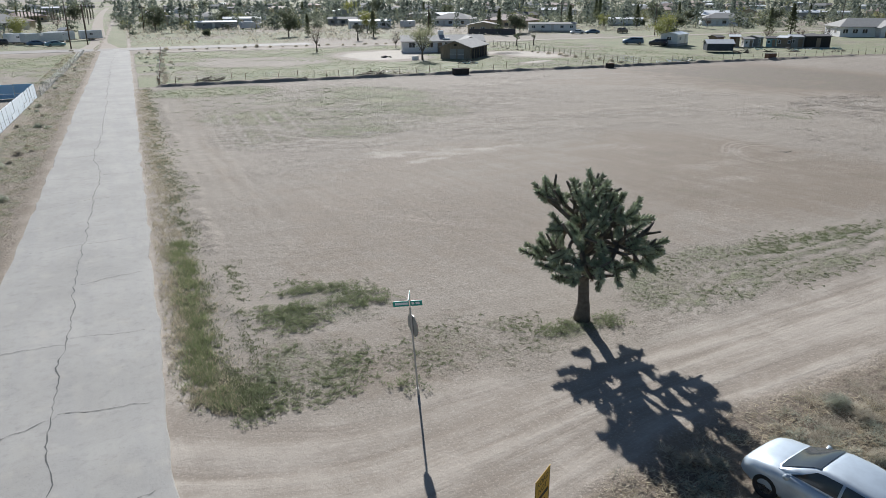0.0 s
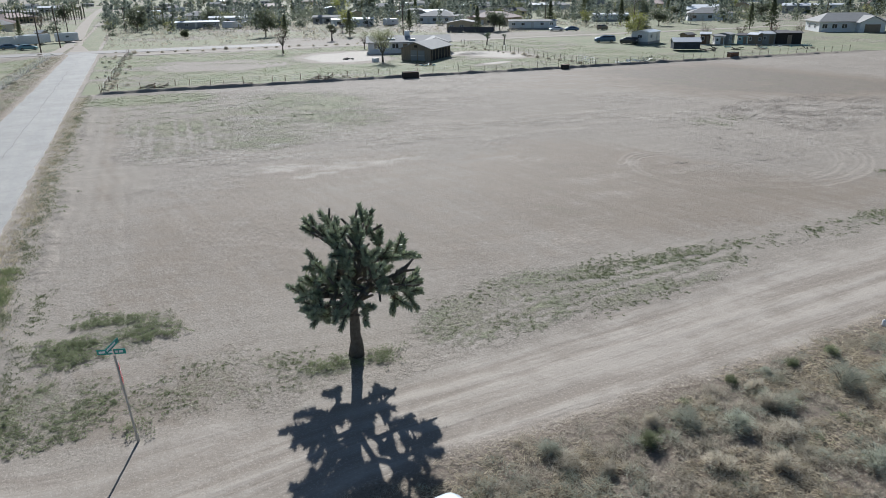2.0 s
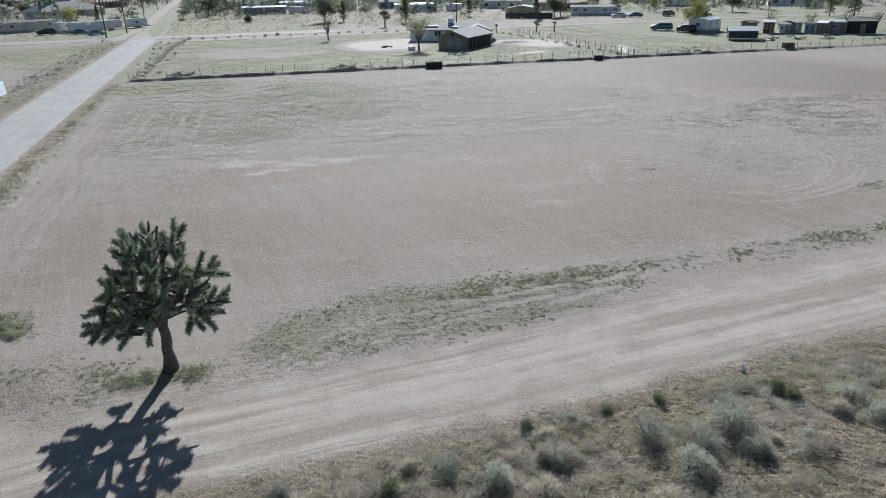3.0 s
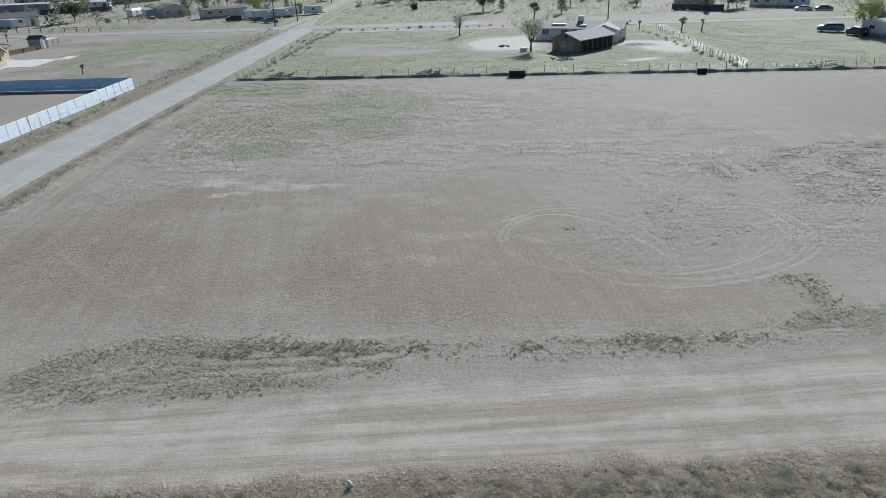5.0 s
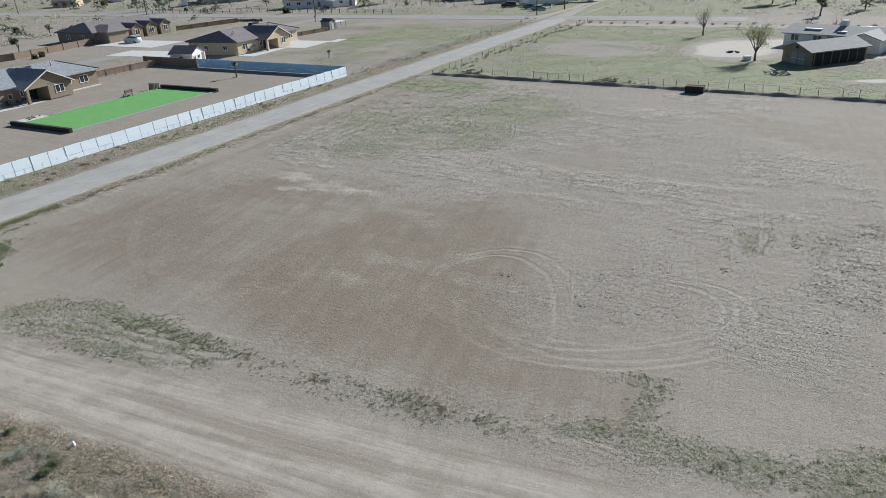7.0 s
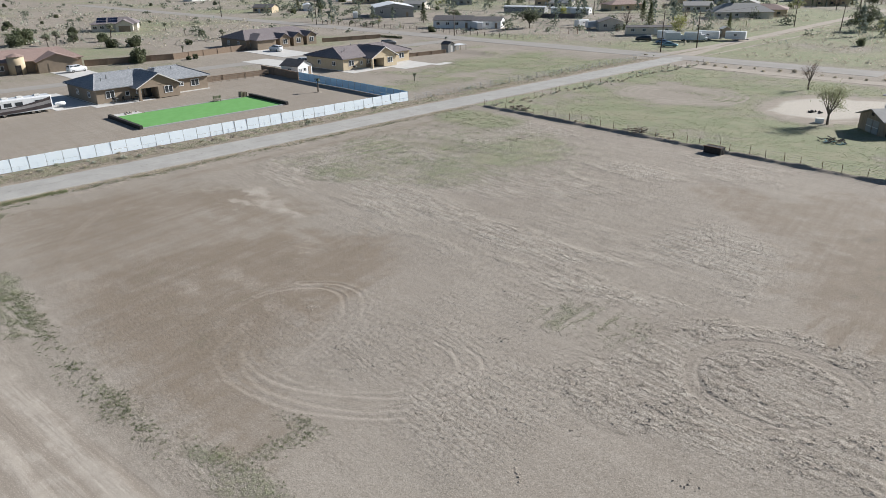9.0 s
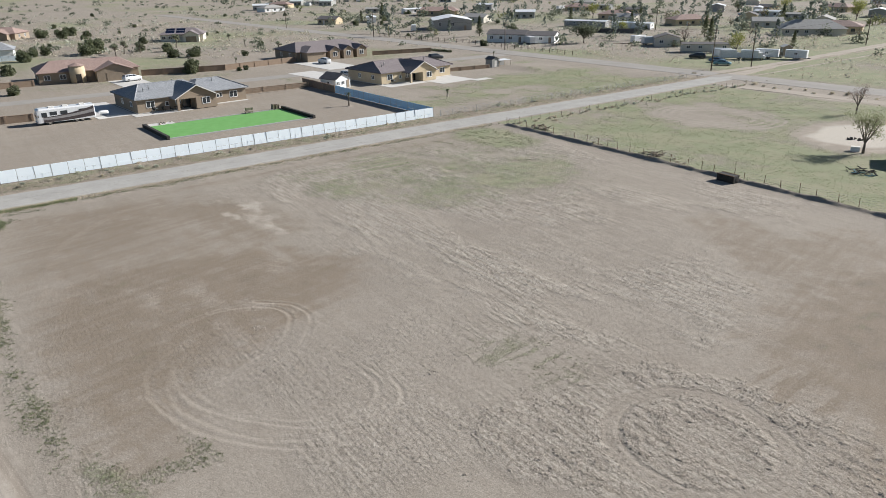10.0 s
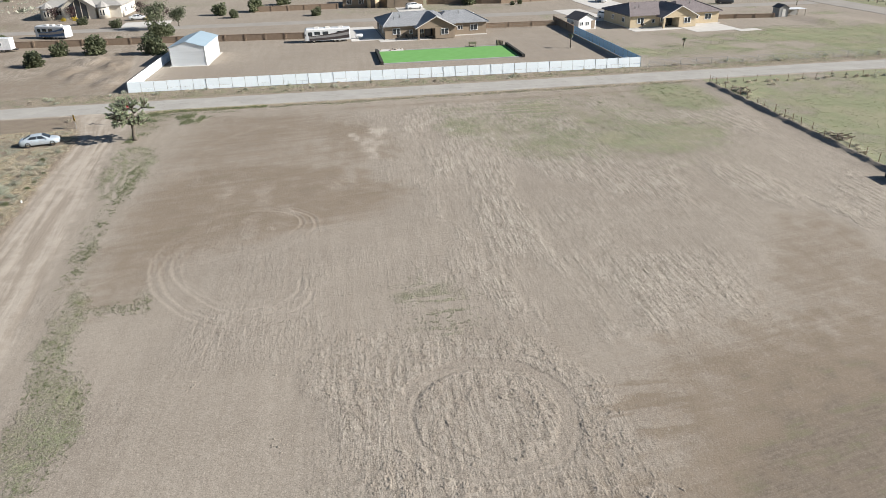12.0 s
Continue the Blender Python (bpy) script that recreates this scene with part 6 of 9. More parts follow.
def ranch_house(at, wall, roof, label, mirror=False):
    """A long one-storey house: a left block under a hip, a gabled middle with a porch, a right wing. Front to +x, width along +y."""
    h = thing("house", label, "house", at=at)
    part("foundation", MB().box(-14.2, 0.1, -0.1, 23.6, -0.2, 0.12), m_concrete, h)
    part("wall", MB().box(-14, 0, 0, 15.6, 0.12, 2.75), wall, h)
    part("wall", MB().box(-13, -0.6, 15.6, 23.5, 0.12, 2.75), wall, h)
    part("wall", MB().house(-6, 2.9, 10.9, 15.3, 0.12, 2.75, 0.0, "x"), wall, h)
    gm = MB()
    gm.loft([[(2.9, 6.9, 2.62), (2.9, 15.3, 2.62), (2.9, 11.1, 4.78)], [(2.75, 6.9, 2.62), (2.75, 15.3, 2.62), (2.75, 11.1, 4.78)]])
    part("gable", gm, wall, h)
    part("porch_beam", MB().box(2.6, 2.9, 7.0, 10.9, 2.35, 2.62), wall, h)
    part("porch_post", MB().box(2.45, 2.95, 6.9, 7.4, 0.0, 2.4, 0.03), wall, h)
    part("porch_back", MB().box(-0.1, 0.02, 7.4, 10.9, 0.12, 2.6), m_brownst, h)
    door(h, 0.03, 9.9, 0.15, 1.6, 2.15, "x+", m_glass, "sliding glass patio door")
    window(h, 0.02, 8.2, 1.0, 1.1, 1.2, "x+")
    for yy, ww in ((2.6, 1.7), (5.9, 0.8)):
        window(h, 0.0, yy, 0.95, ww, 1.35 if ww > 1 else 0.9, "x+")
    window(h, 2.9, 13.0, 0.95, 1.7, 1.35, "x+")
    window(h, -0.6, 17.4, 1.25, 1.3, 0.95, "x+")
    window(h, -0.6, 20.6, 0.95, 1.8, 1.35, "x+")
    door(h, 0.0, 15.1 + 0.1, 0.15, 0.9, 2.1, "x+", m_white)
    for xx in (-3.5, -9):
        window(h, xx, 0.0, 1.0, 1.2, 1.1, "y-")
    window(h, -4.0, 23.5, 1.0, 1.4, 1.2, "y+")
    part("roof", MB().hip(-14, 0, 0, 15.6, 2.72, 2.1, 0.55, 0.16, "y", run=3.5), roof, h)
    part("roof", MB().hip(-13, -0.6, 12.0, 23.5, 2.70, 2.0, 0.55, 0.16, "y", run=3.9), roof, h)
    part("roof", MB().slabs(-6.0, 2.9, 6.9, 15.3, 2.62, 2.2, 0.45, 0.16, "x"), roof, h)
    ridge_caps(h, [((-7, 2.95, 4.84), (-7, 12.6, 4.84)), ((-7, 2.95, 4.84), (0.5, -0.5, 2.92)), ((-7, 2.95, 4.84), (-14.5, -0.5, 2.92)), ((3.35, 11.1, 5.0), (-4.5, 11.1, 5.0)), ((-6.8, 14.0, 4.72), (-6.8, 20.15, 4.72)), ((-6.8, 20.15, 4.72), (-0.1, 24.0, 2.9)), ((-6.8, 20.15, 4.72), (-13.5, 24.0, 2.9))], roof, "capped roof ridge")
    part("fascia", MB().box(3.33, 3.39, 6.4, 6.6, 2.40, 2.55), m_trim, h)
    for s in (0, 1):
        y0, y1 = (6.35, 11.1) if s == 0 else (15.85, 11.1)
        part("barge_board", MB().loft([[(3.36, y0, 2.36), (3.42, y0, 2.36), (3.42, y0, 2.56), (3.36, y0, 2.56)], [(3.36, y1, 4.78), (3.42, y1, 4.78), (3.42, y1, 4.98), (3.36, y1, 4.98)]]), m_trim, h)
    for vx, vy, vz in ((-4.0, 4.0, 4.25), (-9.5, 11, 4.4), (-5, 18, 4.45), (-3.2, 2.6, 3.95)):
        part("roof_vent", MB(True).tube([(vx, vy, vz - 0.35), (vx, vy, vz + 0.45), (vx, vy, vz + 0.5)], [0.09, 0.09, 0.14], 8), m_steel, h)
    return h


# white fenced lot
m_fencepanel = surf("white_fence_panel", (0.80, 0.875, 0.93), (0.84, 0.905, 0.95), 0.7, 0.45, relief=0.10, fine=5, vary=0.02, dirt=(0.76, 0.80, 0.83), stretch=(0.3, 4, 0.3))


m_bluepanel = surf("pale_blue_fence_panel", (0.46, 0.70, 0.90), (0.52, 0.75, 0.93), 0.7, 0.5, relief=0.12, fine=5, vary=0.04, dirt=(0.4, 0.46, 0.5), stretch=(0.3, 4, 0.3))


def panel_fence(a, b, label, h=1.75, group="", stub=True, out=1, sheet=None, lean=0.0):
    """A fence of white sheet panels on slim steel posts, from a to b."""
    sheet = sheet or m_fencepanel
    a, b = Vector((*a, 0)), Vector((*b, 0))
    d = b - a
    n = max(1, round(d.length / 2.1))
    w = d.length / n
    f = thing("panel_fence", label, "fence", group, at=pose(a.x, a.y, 0, 0, 0, math.degrees(math.atan2(d.y, d.x))))
    pm = MB().box(0.03, w - 0.03, -0.018, 0.018, 0.62, h, 0.01)
    pm = pm.mesh("panel")
    lm = MB().box(0.03, w - 0.03, -0.014, 0.014, 0.05, 0.60, 0.01).mesh("lower_panel")
    post = MB().box(-0.025, 0.025, -0.02 - 0.012 * out, 0.02 - 0.012 * out, -0.25, h + 0.06, 0.012).mesh("post")
    half = MB().box(-0.02, 0.02, -0.035, -0.019, -0.2, 0.75).mesh("stub_post")
    for m_, mt in ((pm, sheet), (lm, sheet), (post, m_steel), (half, sheet)):
        m_.materials.append(mt)
    for i in range(n + 1):
        part("post", post, m_steel, f).matrix_basis = pose(i * w, 0, 0, lean + random.uniform(-1, 1), 0, 0)
        if i < n:
            part("panel", pm, sheet, f).matrix_basis = pose(i * w, random.uniform(-0.01, 0.01), random.uniform(-0.02, 0.02), lean + random.uniform(-0.6, 0.6), 0, 0)
            part("lower_panel", lm, sheet, f).matrix_basis = pose(i * w, random.uniform(-0.02, 0.02), 0, lean + random.uniform(-0.4, 0.4), 0, 0)
            if stub:
                part("stub_post", half, sheet, f).matrix_basis = pose((i + 0.5 + random.uniform(-0.1, 0.1)) * w, 0, 0, lean)
    return f


def block_wall(a, b, label, h=1.45, material=None):
    a, b = Vector((*a, 0)), Vector((*b, 0))
    d = b - a
    f = thing("block_wall", label, "wall", "block walls", at=pose(a.x, a.y, 0, 0, 0, math.degrees(math.atan2(d.y, d.x))))
    part("wall", MB().box(0, d.length, -0.1, 0.1, -0.3, h - 0.09), material or m_blockwall, f)
    n = max(1, round(d.length / 5))
    for i in range(n):
        part("coping", MB().box(i * d.length / n, (i + 1) * d.length / n - 0.02, -0.13, 0.13, h - 0.087, h, 0.015), material or m_blockwall, f)
    for i in range(n + 1):
        part("pier", MB().box(i * d.length / n - 0.2, i * d.length / n + 0.2, -0.2, 0.2, -0.3, h + 0.05, 0.02), material or m_blockwall, f)
    return f


random.seed(8)
panel_fence((-12.4, 13.8), (-4.6, 101.6), "long white sheet-panel fence on steel posts beside the road", out=1, lean=-5.0)
panel_fence((-4.9, 101.75), (-42.3, 104.5), "pale blue sheet-panel fence between two yards", stub=False, out=-1, sheet=m_bluepanel)
panel_fence((-12.7, 13.9), (-58.5, 19.6), "white sheet-panel fence at the bare lot", stub=False, out=-1)
block_wall((-42.6, 104.6), (-58.6, 106.0), "brown block wall between the yards", 1.7)
block_wall((-67.0, -25.0), (-60.3, 22.0), "brown block wall behind the white lot")
block_wall((-60.2, 22.6), (-56.5, 45.0), "brown block wall behind the white lot")

ranch_house(pose(-48.9, 62.2, 0, 0, 0, -1.0), m_brownst, m_slate, "brown stucco one-storey house with grey tiled roof and front gable")
ranch_house(pose(-44.2, 119.3, 0, 0, 0, 0.5), m_tan, m_mauve, "yellow-tan stucco one-storey house with brown-grey tiled roof")


def slab(name, x0, x1, y0, y1, label, turn=0.0, at=(0, 0), material=None):
    return single(name, MB().box(x0, x1, y0, y1, -0.1, 0.055, 0.01), material or m_concrete, label, "paving", kind="structure", at=pose(at[0], at[1], 0, 0, 0, turn))


slab("patio_1", 0.15, 3.0, -0.5, 11.0, "grey concrete patio before the brown house", -1.0, (-48.9, 61.2))
slab("driveway_1", -20, 0, -7.5, -0.4, "concrete yard beside the brown house", -1.0, (-48.9, 62.2))
slab("patio_2", 0.15, 9.5, 11.5, 22.8, "bright concrete patio beside the tan house", 0.5, (-44.0, 119.3))
slab("patio_3", 0.15, 4.5, -1.0, 11.0, "concrete terrace before the tan house", 0.5, (-44.0, 119.3))
slab("walk_1", 9.5, 12, 21, 26.5, "concrete path from the patio", 0.5, (-44.0, 119.3))

# putting green with timber border
turf = thing("putting_green", "bright green artificial turf with low timber borders", "lawn", at=pose(-27.5, 71.8, 0, 0, 0, -3.5))
part("turf", MB().box(-6.2, 6.4, -13.6, 13.0, -0.05, 0.09, 0.02), m_turf, turf)
part("turf", MB().box(-3.0, 6.4, -13.6, -13.55, -0.05, 0.09), m_turf, turf)
for x0, x1, y0, y1 in ((6.42, 6.72, -14.2, 13.4), (-6.5, -6.22, -8.0, 13.4)):
    part("border", MB().box(x0, x1, y0, y1, -0.05, 0.2, 0.02), m_greywall, turf)
for y0, y1 in ((-14.3, -13.75), (13.1, 13.7)):
    part("border", MB().box(-6.6, 6.9, y0, y1, -0.05, 0.62, 0.03), m_dark, turf, "dark low timber bank")
part("sand_bed", MB().box(-8.6, -6.3, -13.4, -8.4, -0.05, 0.08), m_concrete, turf, "pale gravel bed with stones")
q = random.Random(3)
for _ in range(10):
    sx, sy, sr = q.uniform(-8.3, -6.6), q.uniform(-13.2, -8.8), q.uniform(0.12, 0.28)
    part("stone", MB(True).tube([(sx, sy, 0.05), (sx, sy, 0.09 + sr * 0.6), (sx, sy, 0.1 + sr)], [sr, sr * 0.9, sr * 0.3], 7), m_clod, turf)


def slat_stack(at, label):
    s = thing("pallet_stack", label, "pallets", at=at)
    for k in range(5):
        part("pallet", MB().box(-0.6 + 0.3 * k, -0.5 + 0.3 * k, -0.55, 0.55, 0, 1.1), m_wood, s)
    return s


slat_stack(pose(-33.5, 84.0, 0, 0, 8, 85), "upright wooden pallets beside the green turf")
st = thing("garden_bench", "weathered timber bench frame by the turf", "bench", at=pose(-33.4, 78.2, 0, 0, 0, 80))
for xx in (-0.6, 0.6):
    part("leg", MB().box(xx - 0.05, xx + 0.05, -0.4, -0.3, 0, 1.25), m_wood, st)
    part("leg", MB().box(xx - 0.05, xx + 0.05, 0.3, 0.4, 0, 0.5), m_wood, st)
part("seat", MB().box(-0.8, 0.8, -0.4, 0.4, 0.42, 0.48, 0.01), m_wood, st)
part("backrest", MB().box(-0.8, 0.8, -0.38, -0.32, 0.7, 1.2, 0.01), m_wood, st)

# metal workshop in the corner of the white lot
sh = thing("metal_workshop", "white ribbed metal workshop with a pale blue-grey roof", "shed", at=pose(-32.9, 18.4, 0, 0, 0, -8.0))
part("slab", MB().box(-13.3, 0.5, -0.4, 6.9, -0.1, 0.08), m_concrete, sh)
part("wall", MB().house(-13, 0, 0, 6.5, 0.08, 3.55, 0.95, "x"), m_shed, sh)
for i in range(16):
    part("rib", MB().box(0.002, 0.014, 0.2 + i * 0.4, 0.235 + i * 0.4, 0.1, 3.5), m_shed, sh)
for i in range(26):
    part("rib", MB().box(-12.8 + i * 0.5, -12.74 + i * 0.5, 6.502, 6.535, 0.1, 3.45), m_shed, sh)
part("roof", MB().slabs(-13, 0, 0, 6.5, 3.60, 0.95, 0.18, 0.06, "x"), surf("pale_blue_roof_metal", (0.30, 0.39, 0.46), (0.36, 0.46, 0.53), 0.6, 0.5, 0.1, 0.3, 0.02, fine=3, stretch=(4, 0.2, 1)), sh)
part("roller_door", MB().box(-8.6, -5.0, 6.505, 6.54, 0.1, 3.0), m_trim, sh)
for a in (0.0, 6.5):
    part("corner_trim", MB().box(-0.02, 0.05, a - 0.05, a + 0.05, 0.08, 3.55), m_greywall, sh, "grey corner trim")


# motor homes and vans
m_swoosh = surf("dark_bronze_stripe", (0.06, 0.05, 0.055), (0.10, 0.085, 0.085), 1, 0.35, 0.3, 0)
m_swoosh2 = surf("silver_stripe", (0.32, 0.31, 0.32), (0.38, 0.37, 0.37), 1, 0.3, 0.4, 0)
m_bluest = surf("blue_stripe", (0.06, 0.12, 0.25), (0.08, 0.15, 0.29), 1, 0.35, 0.2, 0)


def motor_home(at, label, length=10.5, stripe=None, stripe2=None):
    """A coach: body along +x (front), with windscreen, windows, swept stripes, roof boxes, wheels."""
    v = thing("motor_home", label, "motor home", at=at)
    L = length / 2
    stripe, stripe2 = stripe or m_swoosh, stripe2 or m_swoosh2
    body = MB()
    ring = [(-1.25, 0.45), (1.25, 0.45), (1.27, 1.2), (1.24, 2.75), (1.05, 2.98), (-1.05, 2.98), (-1.24, 2.75), (-1.27, 1.2)]
    body.loft([[(x, y * k, 0.45 + (z - 0.45) * kz) for y, z in ring] for x, k, kz in ((-L, 0.95, 0.97), (-L + 0.15, 1, 1), (L - 0.5, 1, 1), (L - 0.1, 0.97, 0.9), (L, 0.93, 0.62))])
    part("body", body, m_carwhite, v)
    part("windscreen", MB().loft([[(L - 0.13, -1.05, 2.45), (L - 0.13, 1.05, 2.45), (L + 0.03, 1.05, 1.5), (L + 0.03, -1.05, 1.5)], [(L - 0.09, -1.05, 2.45), (L - 0.09, 1.05, 2.45), (L + 0.06, 1.05, 1.5), (L + 0.06, -1.05, 1.5)]]), m_glass, v, "large dark windscreen")
    for s in (1, -1):
        for x0, x1, z0, z1 in ((L - 1.7, L - 0.8, 1.5, 2.3), (L - 3.4, L - 2.2, 1.7, 2.35), (L - 5.2, L - 4.0, 1.7, 2.35), (L - 8.6, L - 7.2, 1.7, 2.35)):
            part("window", MB().box(x0, x1, s * 1.265 - 0.02, s * 1.265 + 0.02, z0, z1, 0.01), m_glass, v)
        for k, (mt, z0, z1, za, zb) in enumerate(((stripe, 0.5, 0.95, 0.85, 1.55), (stripe2, 0.96, 1.35, 1.56, 2.15), (stripe, 1.36, 1.5, 2.16, 2.7))):
            mb = MB()
            y = s * (1.285 + 0.006 * k)
            pts = []
            for i in range(9):
                t = i / 8
                x = L - 1.0 - t * (2 * L - 1.2)
                pts.append((x, z0 + (za - z0) * t ** 2, z1 + (zb - z1) * t ** 2))
            vs = [(x, y, a) for x, a, b in pts] + [(x, y, b) for x, a, b in pts]
            vs += [(x, y - s * 0.02, a) for x, a, b in pts] + [(x, y - s * 0.02, b) for x, a, b in pts]
            fs = [(i, i + 1, i + 10, i + 9) if s < 0 else (i + 9, i + 10, i + 1, i) for i in range(8)]
            part("stripe", mb.add(vs, fs + [(i + 18, i + 27, i + 28, i + 19) for i in range(8)]), mt, v, "swept coloured stripe")
        for wx in (L - 2.0, -L + 3.4, -L + 2.4):
            wheel_part(v, wx, s * 1.08, 0.46, 0.28)
    for x0, x1 in ((L - 3.2, L - 2.2), (-0.6, 0.4), (-L + 1.5, -L + 2.5)):
        part("roof_unit", MB().box(x0, x1, -0.4, 0.4, 2.99, 3.22, 0.06), m_trim, v)
    part("bumper", MB().box(L - 0.05, L + 0.12, -1.15, 1.15, 0.4, 0.65, 0.03), m_swoosh2, v)
    for s in (1, -1):
        part("mirror", MB().box(L - 0.25, L - 0.1, s * 1.4 - 0.08, s * 1.4 + 0.08, 1.5, 1.95, 0.02), m_black, v)
    return v


def box_van(at, label, length=6.0, height=2.4, material=None, cab=False, name="trailer", category="trailer"):
    """A box body on wheels, with or without a cab."""
    material = material or m_carwhite
    v = thing(name, label, category, at=at)
    L = length / 2
    part("body", MB().box(-L, L, -1.1, 1.1, 0.55, 0.55 + height, 0.08), material, v)
    part("chassis", MB().box(-L, L + (1.6 if cab else 0.9), -0.5, 0.5, 0.38, 0.54), m_black, v)
    if cab:
        ring = [(L + 0.05, 0.5), (L + 1.9, 0.5), (L + 1.9, 1.15), (L + 1.3, 1.3), (L + 0.9, 2.0), (L + 0.05, 2.05)]
        part("cab", MB().loft([[(x, 0.95, z) for x, z in ring], [(x, -0.95, z) for x, z in ring]]), material, v)
        part("windscreen", MB().loft([[(L + 1.27, -0.8, 1.36), (L + 1.27, 0.8, 1.36), (L + 0.95, 0.8, 1.95), (L + 0.95, -0.8, 1.95)], [(L + 1.31, -0.8, 1.36), (L + 1.31, 0.8, 1.36), (L + 0.99, 0.8, 1.95), (L + 0.99, -0.8, 1.95)]]), m_glass, v)
    else:
        window(v, 0.0, -1.1, 1.4, 1.0, 0.7, "y-")
        window(v, 0.0, 1.1, 1.4, 1.0, 0.7, "y+")
    for s in (1, -1):
        for wx in ((L + 1.1, -L + 1.0) if cab else (-0.3, 0.6)):
            wheel_part(v, wx, s * 0.9, 0.38, 0.24)
    return v


motor_home(pose(-51.2, 49.6, 0, 0, 0, -94), "white motor home with dark swept stripes parked on the bare yard", 10.0)
motor_home(pose(-78.5, -13.5, 0, 0, 0, -118), "white motor home with blue stripes parked at the street", 8.5, m_bluest, m_swoosh2)
# patio furniture at the two houses
def grill(at, label):
    g_ = thing("barbecue_grill", label, "grill", at=at)
    part("body", MB(True).tube([(-0.35, 0, 0.8), (-0.3, 0, 0.85), (0.3, 0, 0.85), (0.35, 0, 0.8)], [0.12, 0.27, 0.27, 0.12], 12), m_black, g_)
    for xx, yy in ((-0.28, -0.18), (0.28, -0.18), (-0.28, 0.18), (0.28, 0.18)):
        part("leg", MB().box(xx - 0.025, xx + 0.025, yy - 0.025, yy + 0.025, 0, 0.72), m_steel, g_)
    part("shelf", MB().box(0.36, 0.75, -0.22, 0.22, 0.78, 0.82, 0.01), m_steel, g_)
    return g_


def patio_table(at, label):
    t_ = thing("patio_table", label, "table", at=at)
    part("tabletop", MB().tube([(0, 0, 0.70), (0, 0, 0.74)], 0.6, 16), m_dark, t_)
    part("stem", MB().tube([(0, 0, 0.05), (0, 0, 0.70)], 0.05, 8), m_steel, t_)
    part("foot", MB().tube([(0, 0, 0.0), (0, 0, 0.05)], [0.35, 0.3], 12), m_steel, t_)
    return t_


def patio_chair(at):
    c_ = thing("patio_chair", "dark metal garden chair on the patio", "chair", "patio chairs", at=at)
    part("seat", MB().box(-0.25, 0.25, -0.25, 0.25, 0.42, 0.46, 0.01), m_dark, c_)
    part("backrest", MB().box(-0.25, -0.21, -0.25, 0.25, 0.5, 0.95, 0.01), m_dark, c_)
    for xx in (-0.22, 0.22):
        for yy in (-0.22, 0.22):
            part("leg", MB().box(xx - 0.02, xx + 0.02, yy - 0.02, yy + 0.02, 0, 0.42), m_dark, c_)
    return c_


grill(pose(-47.9, 65.0, 0.056, 0, 0, 80), "black barbecue grill against the house wall")
grill(pose(-43.3, 122.0, 0.056, 0, 0, 80), "black barbecue grill on the terrace")
patio_table(pose(-47.3, 69.4, 0.056), "round dark table on the patio")
chair = patio_chair(pose(-47.3, 68.3, 0.056, 0, 0, 90))
for x_, y_, a_ in ((-47.3, 70.5, 270), (-48.1, 67.0, 20), (-42.5, 128.0, 0), (-42.4, 130.5, 30)):
    copy_thing(chair, pose(x_, y_, 0.056, 0, 0, a_))
# propane tank beside the coach
tank = thing("propane_tank", "white propane tank on short legs", "tank", at=pose(-52.0, 56.6, 0, 0, 0, 80))
part("body", MB(True).tube([(-0.9, 0, 0.75), (-0.75, 0, 0.75), (0.75, 0, 0.75), (0.9, 0, 0.75)], [0.2, 0.38, 0.38, 0.2], 14), m_white, tank)
for xx in (-0.55, 0.55):
    part("leg", MB().box(xx - 0.05, xx + 0.05, -0.25, 0.25, 0, 0.45), m_steel, tank)


def small_house(at, w, d, h, rise, wall, roof, label, windows=2, name="garden_house", category="shed", axis="y", cat_door=True, over=0.3):
    """A gabled building: width w along y, depth d along -x, front to +x."""
    b = thing(name, label, category, at=at)
    part("foundation", MB().box(-d - 0.1, 0.1, -0.1, w + 0.1, -0.2, 0.1), m_concrete, b)
    part("wall", MB().house(-d, 0, 0, w, 0.1, h, rise, axis), wall, b)
    part("roof", MB().slabs(-d, 0, 0, w, h + 0.02, rise, over, 0.12, axis), roof, b)
    step_ = w / (windows + (1 if cat_door else 0) + 0.001)
    for i in range(windows):
        window(b, 0.0, step_ * (i + 0.5), h * 0.4, min(1.4, step_ * 0.6), h * 0.38, "x+")
    if cat_door:
        door(b, 0.0, w - step_ * 0.5, 0.12, min(1.0, step_ * 0.6), min(2.05, h * 0.8), "x+", m_brownst)
    for i in range(max(1, int(d / 4))):
        window(b, -d * (i + 0.5) / max(1, int(d / 4)), 0.0, h * 0.4, 1.1, h * 0.36, "y-")
        window(b, -d * (i + 0.5) / max(1, int(d / 4)), w, h * 0.4, 1.1, h * 0.36, "y+")
    return b


small_house(pose(-46.2, 107.3, 0, 0, 0, 8), 4.6, 5.4, 2.3, 1.2, m_whitewall, m_darkroof, "white garden house with dark gabled roof behind the fence", 2, axis="x")

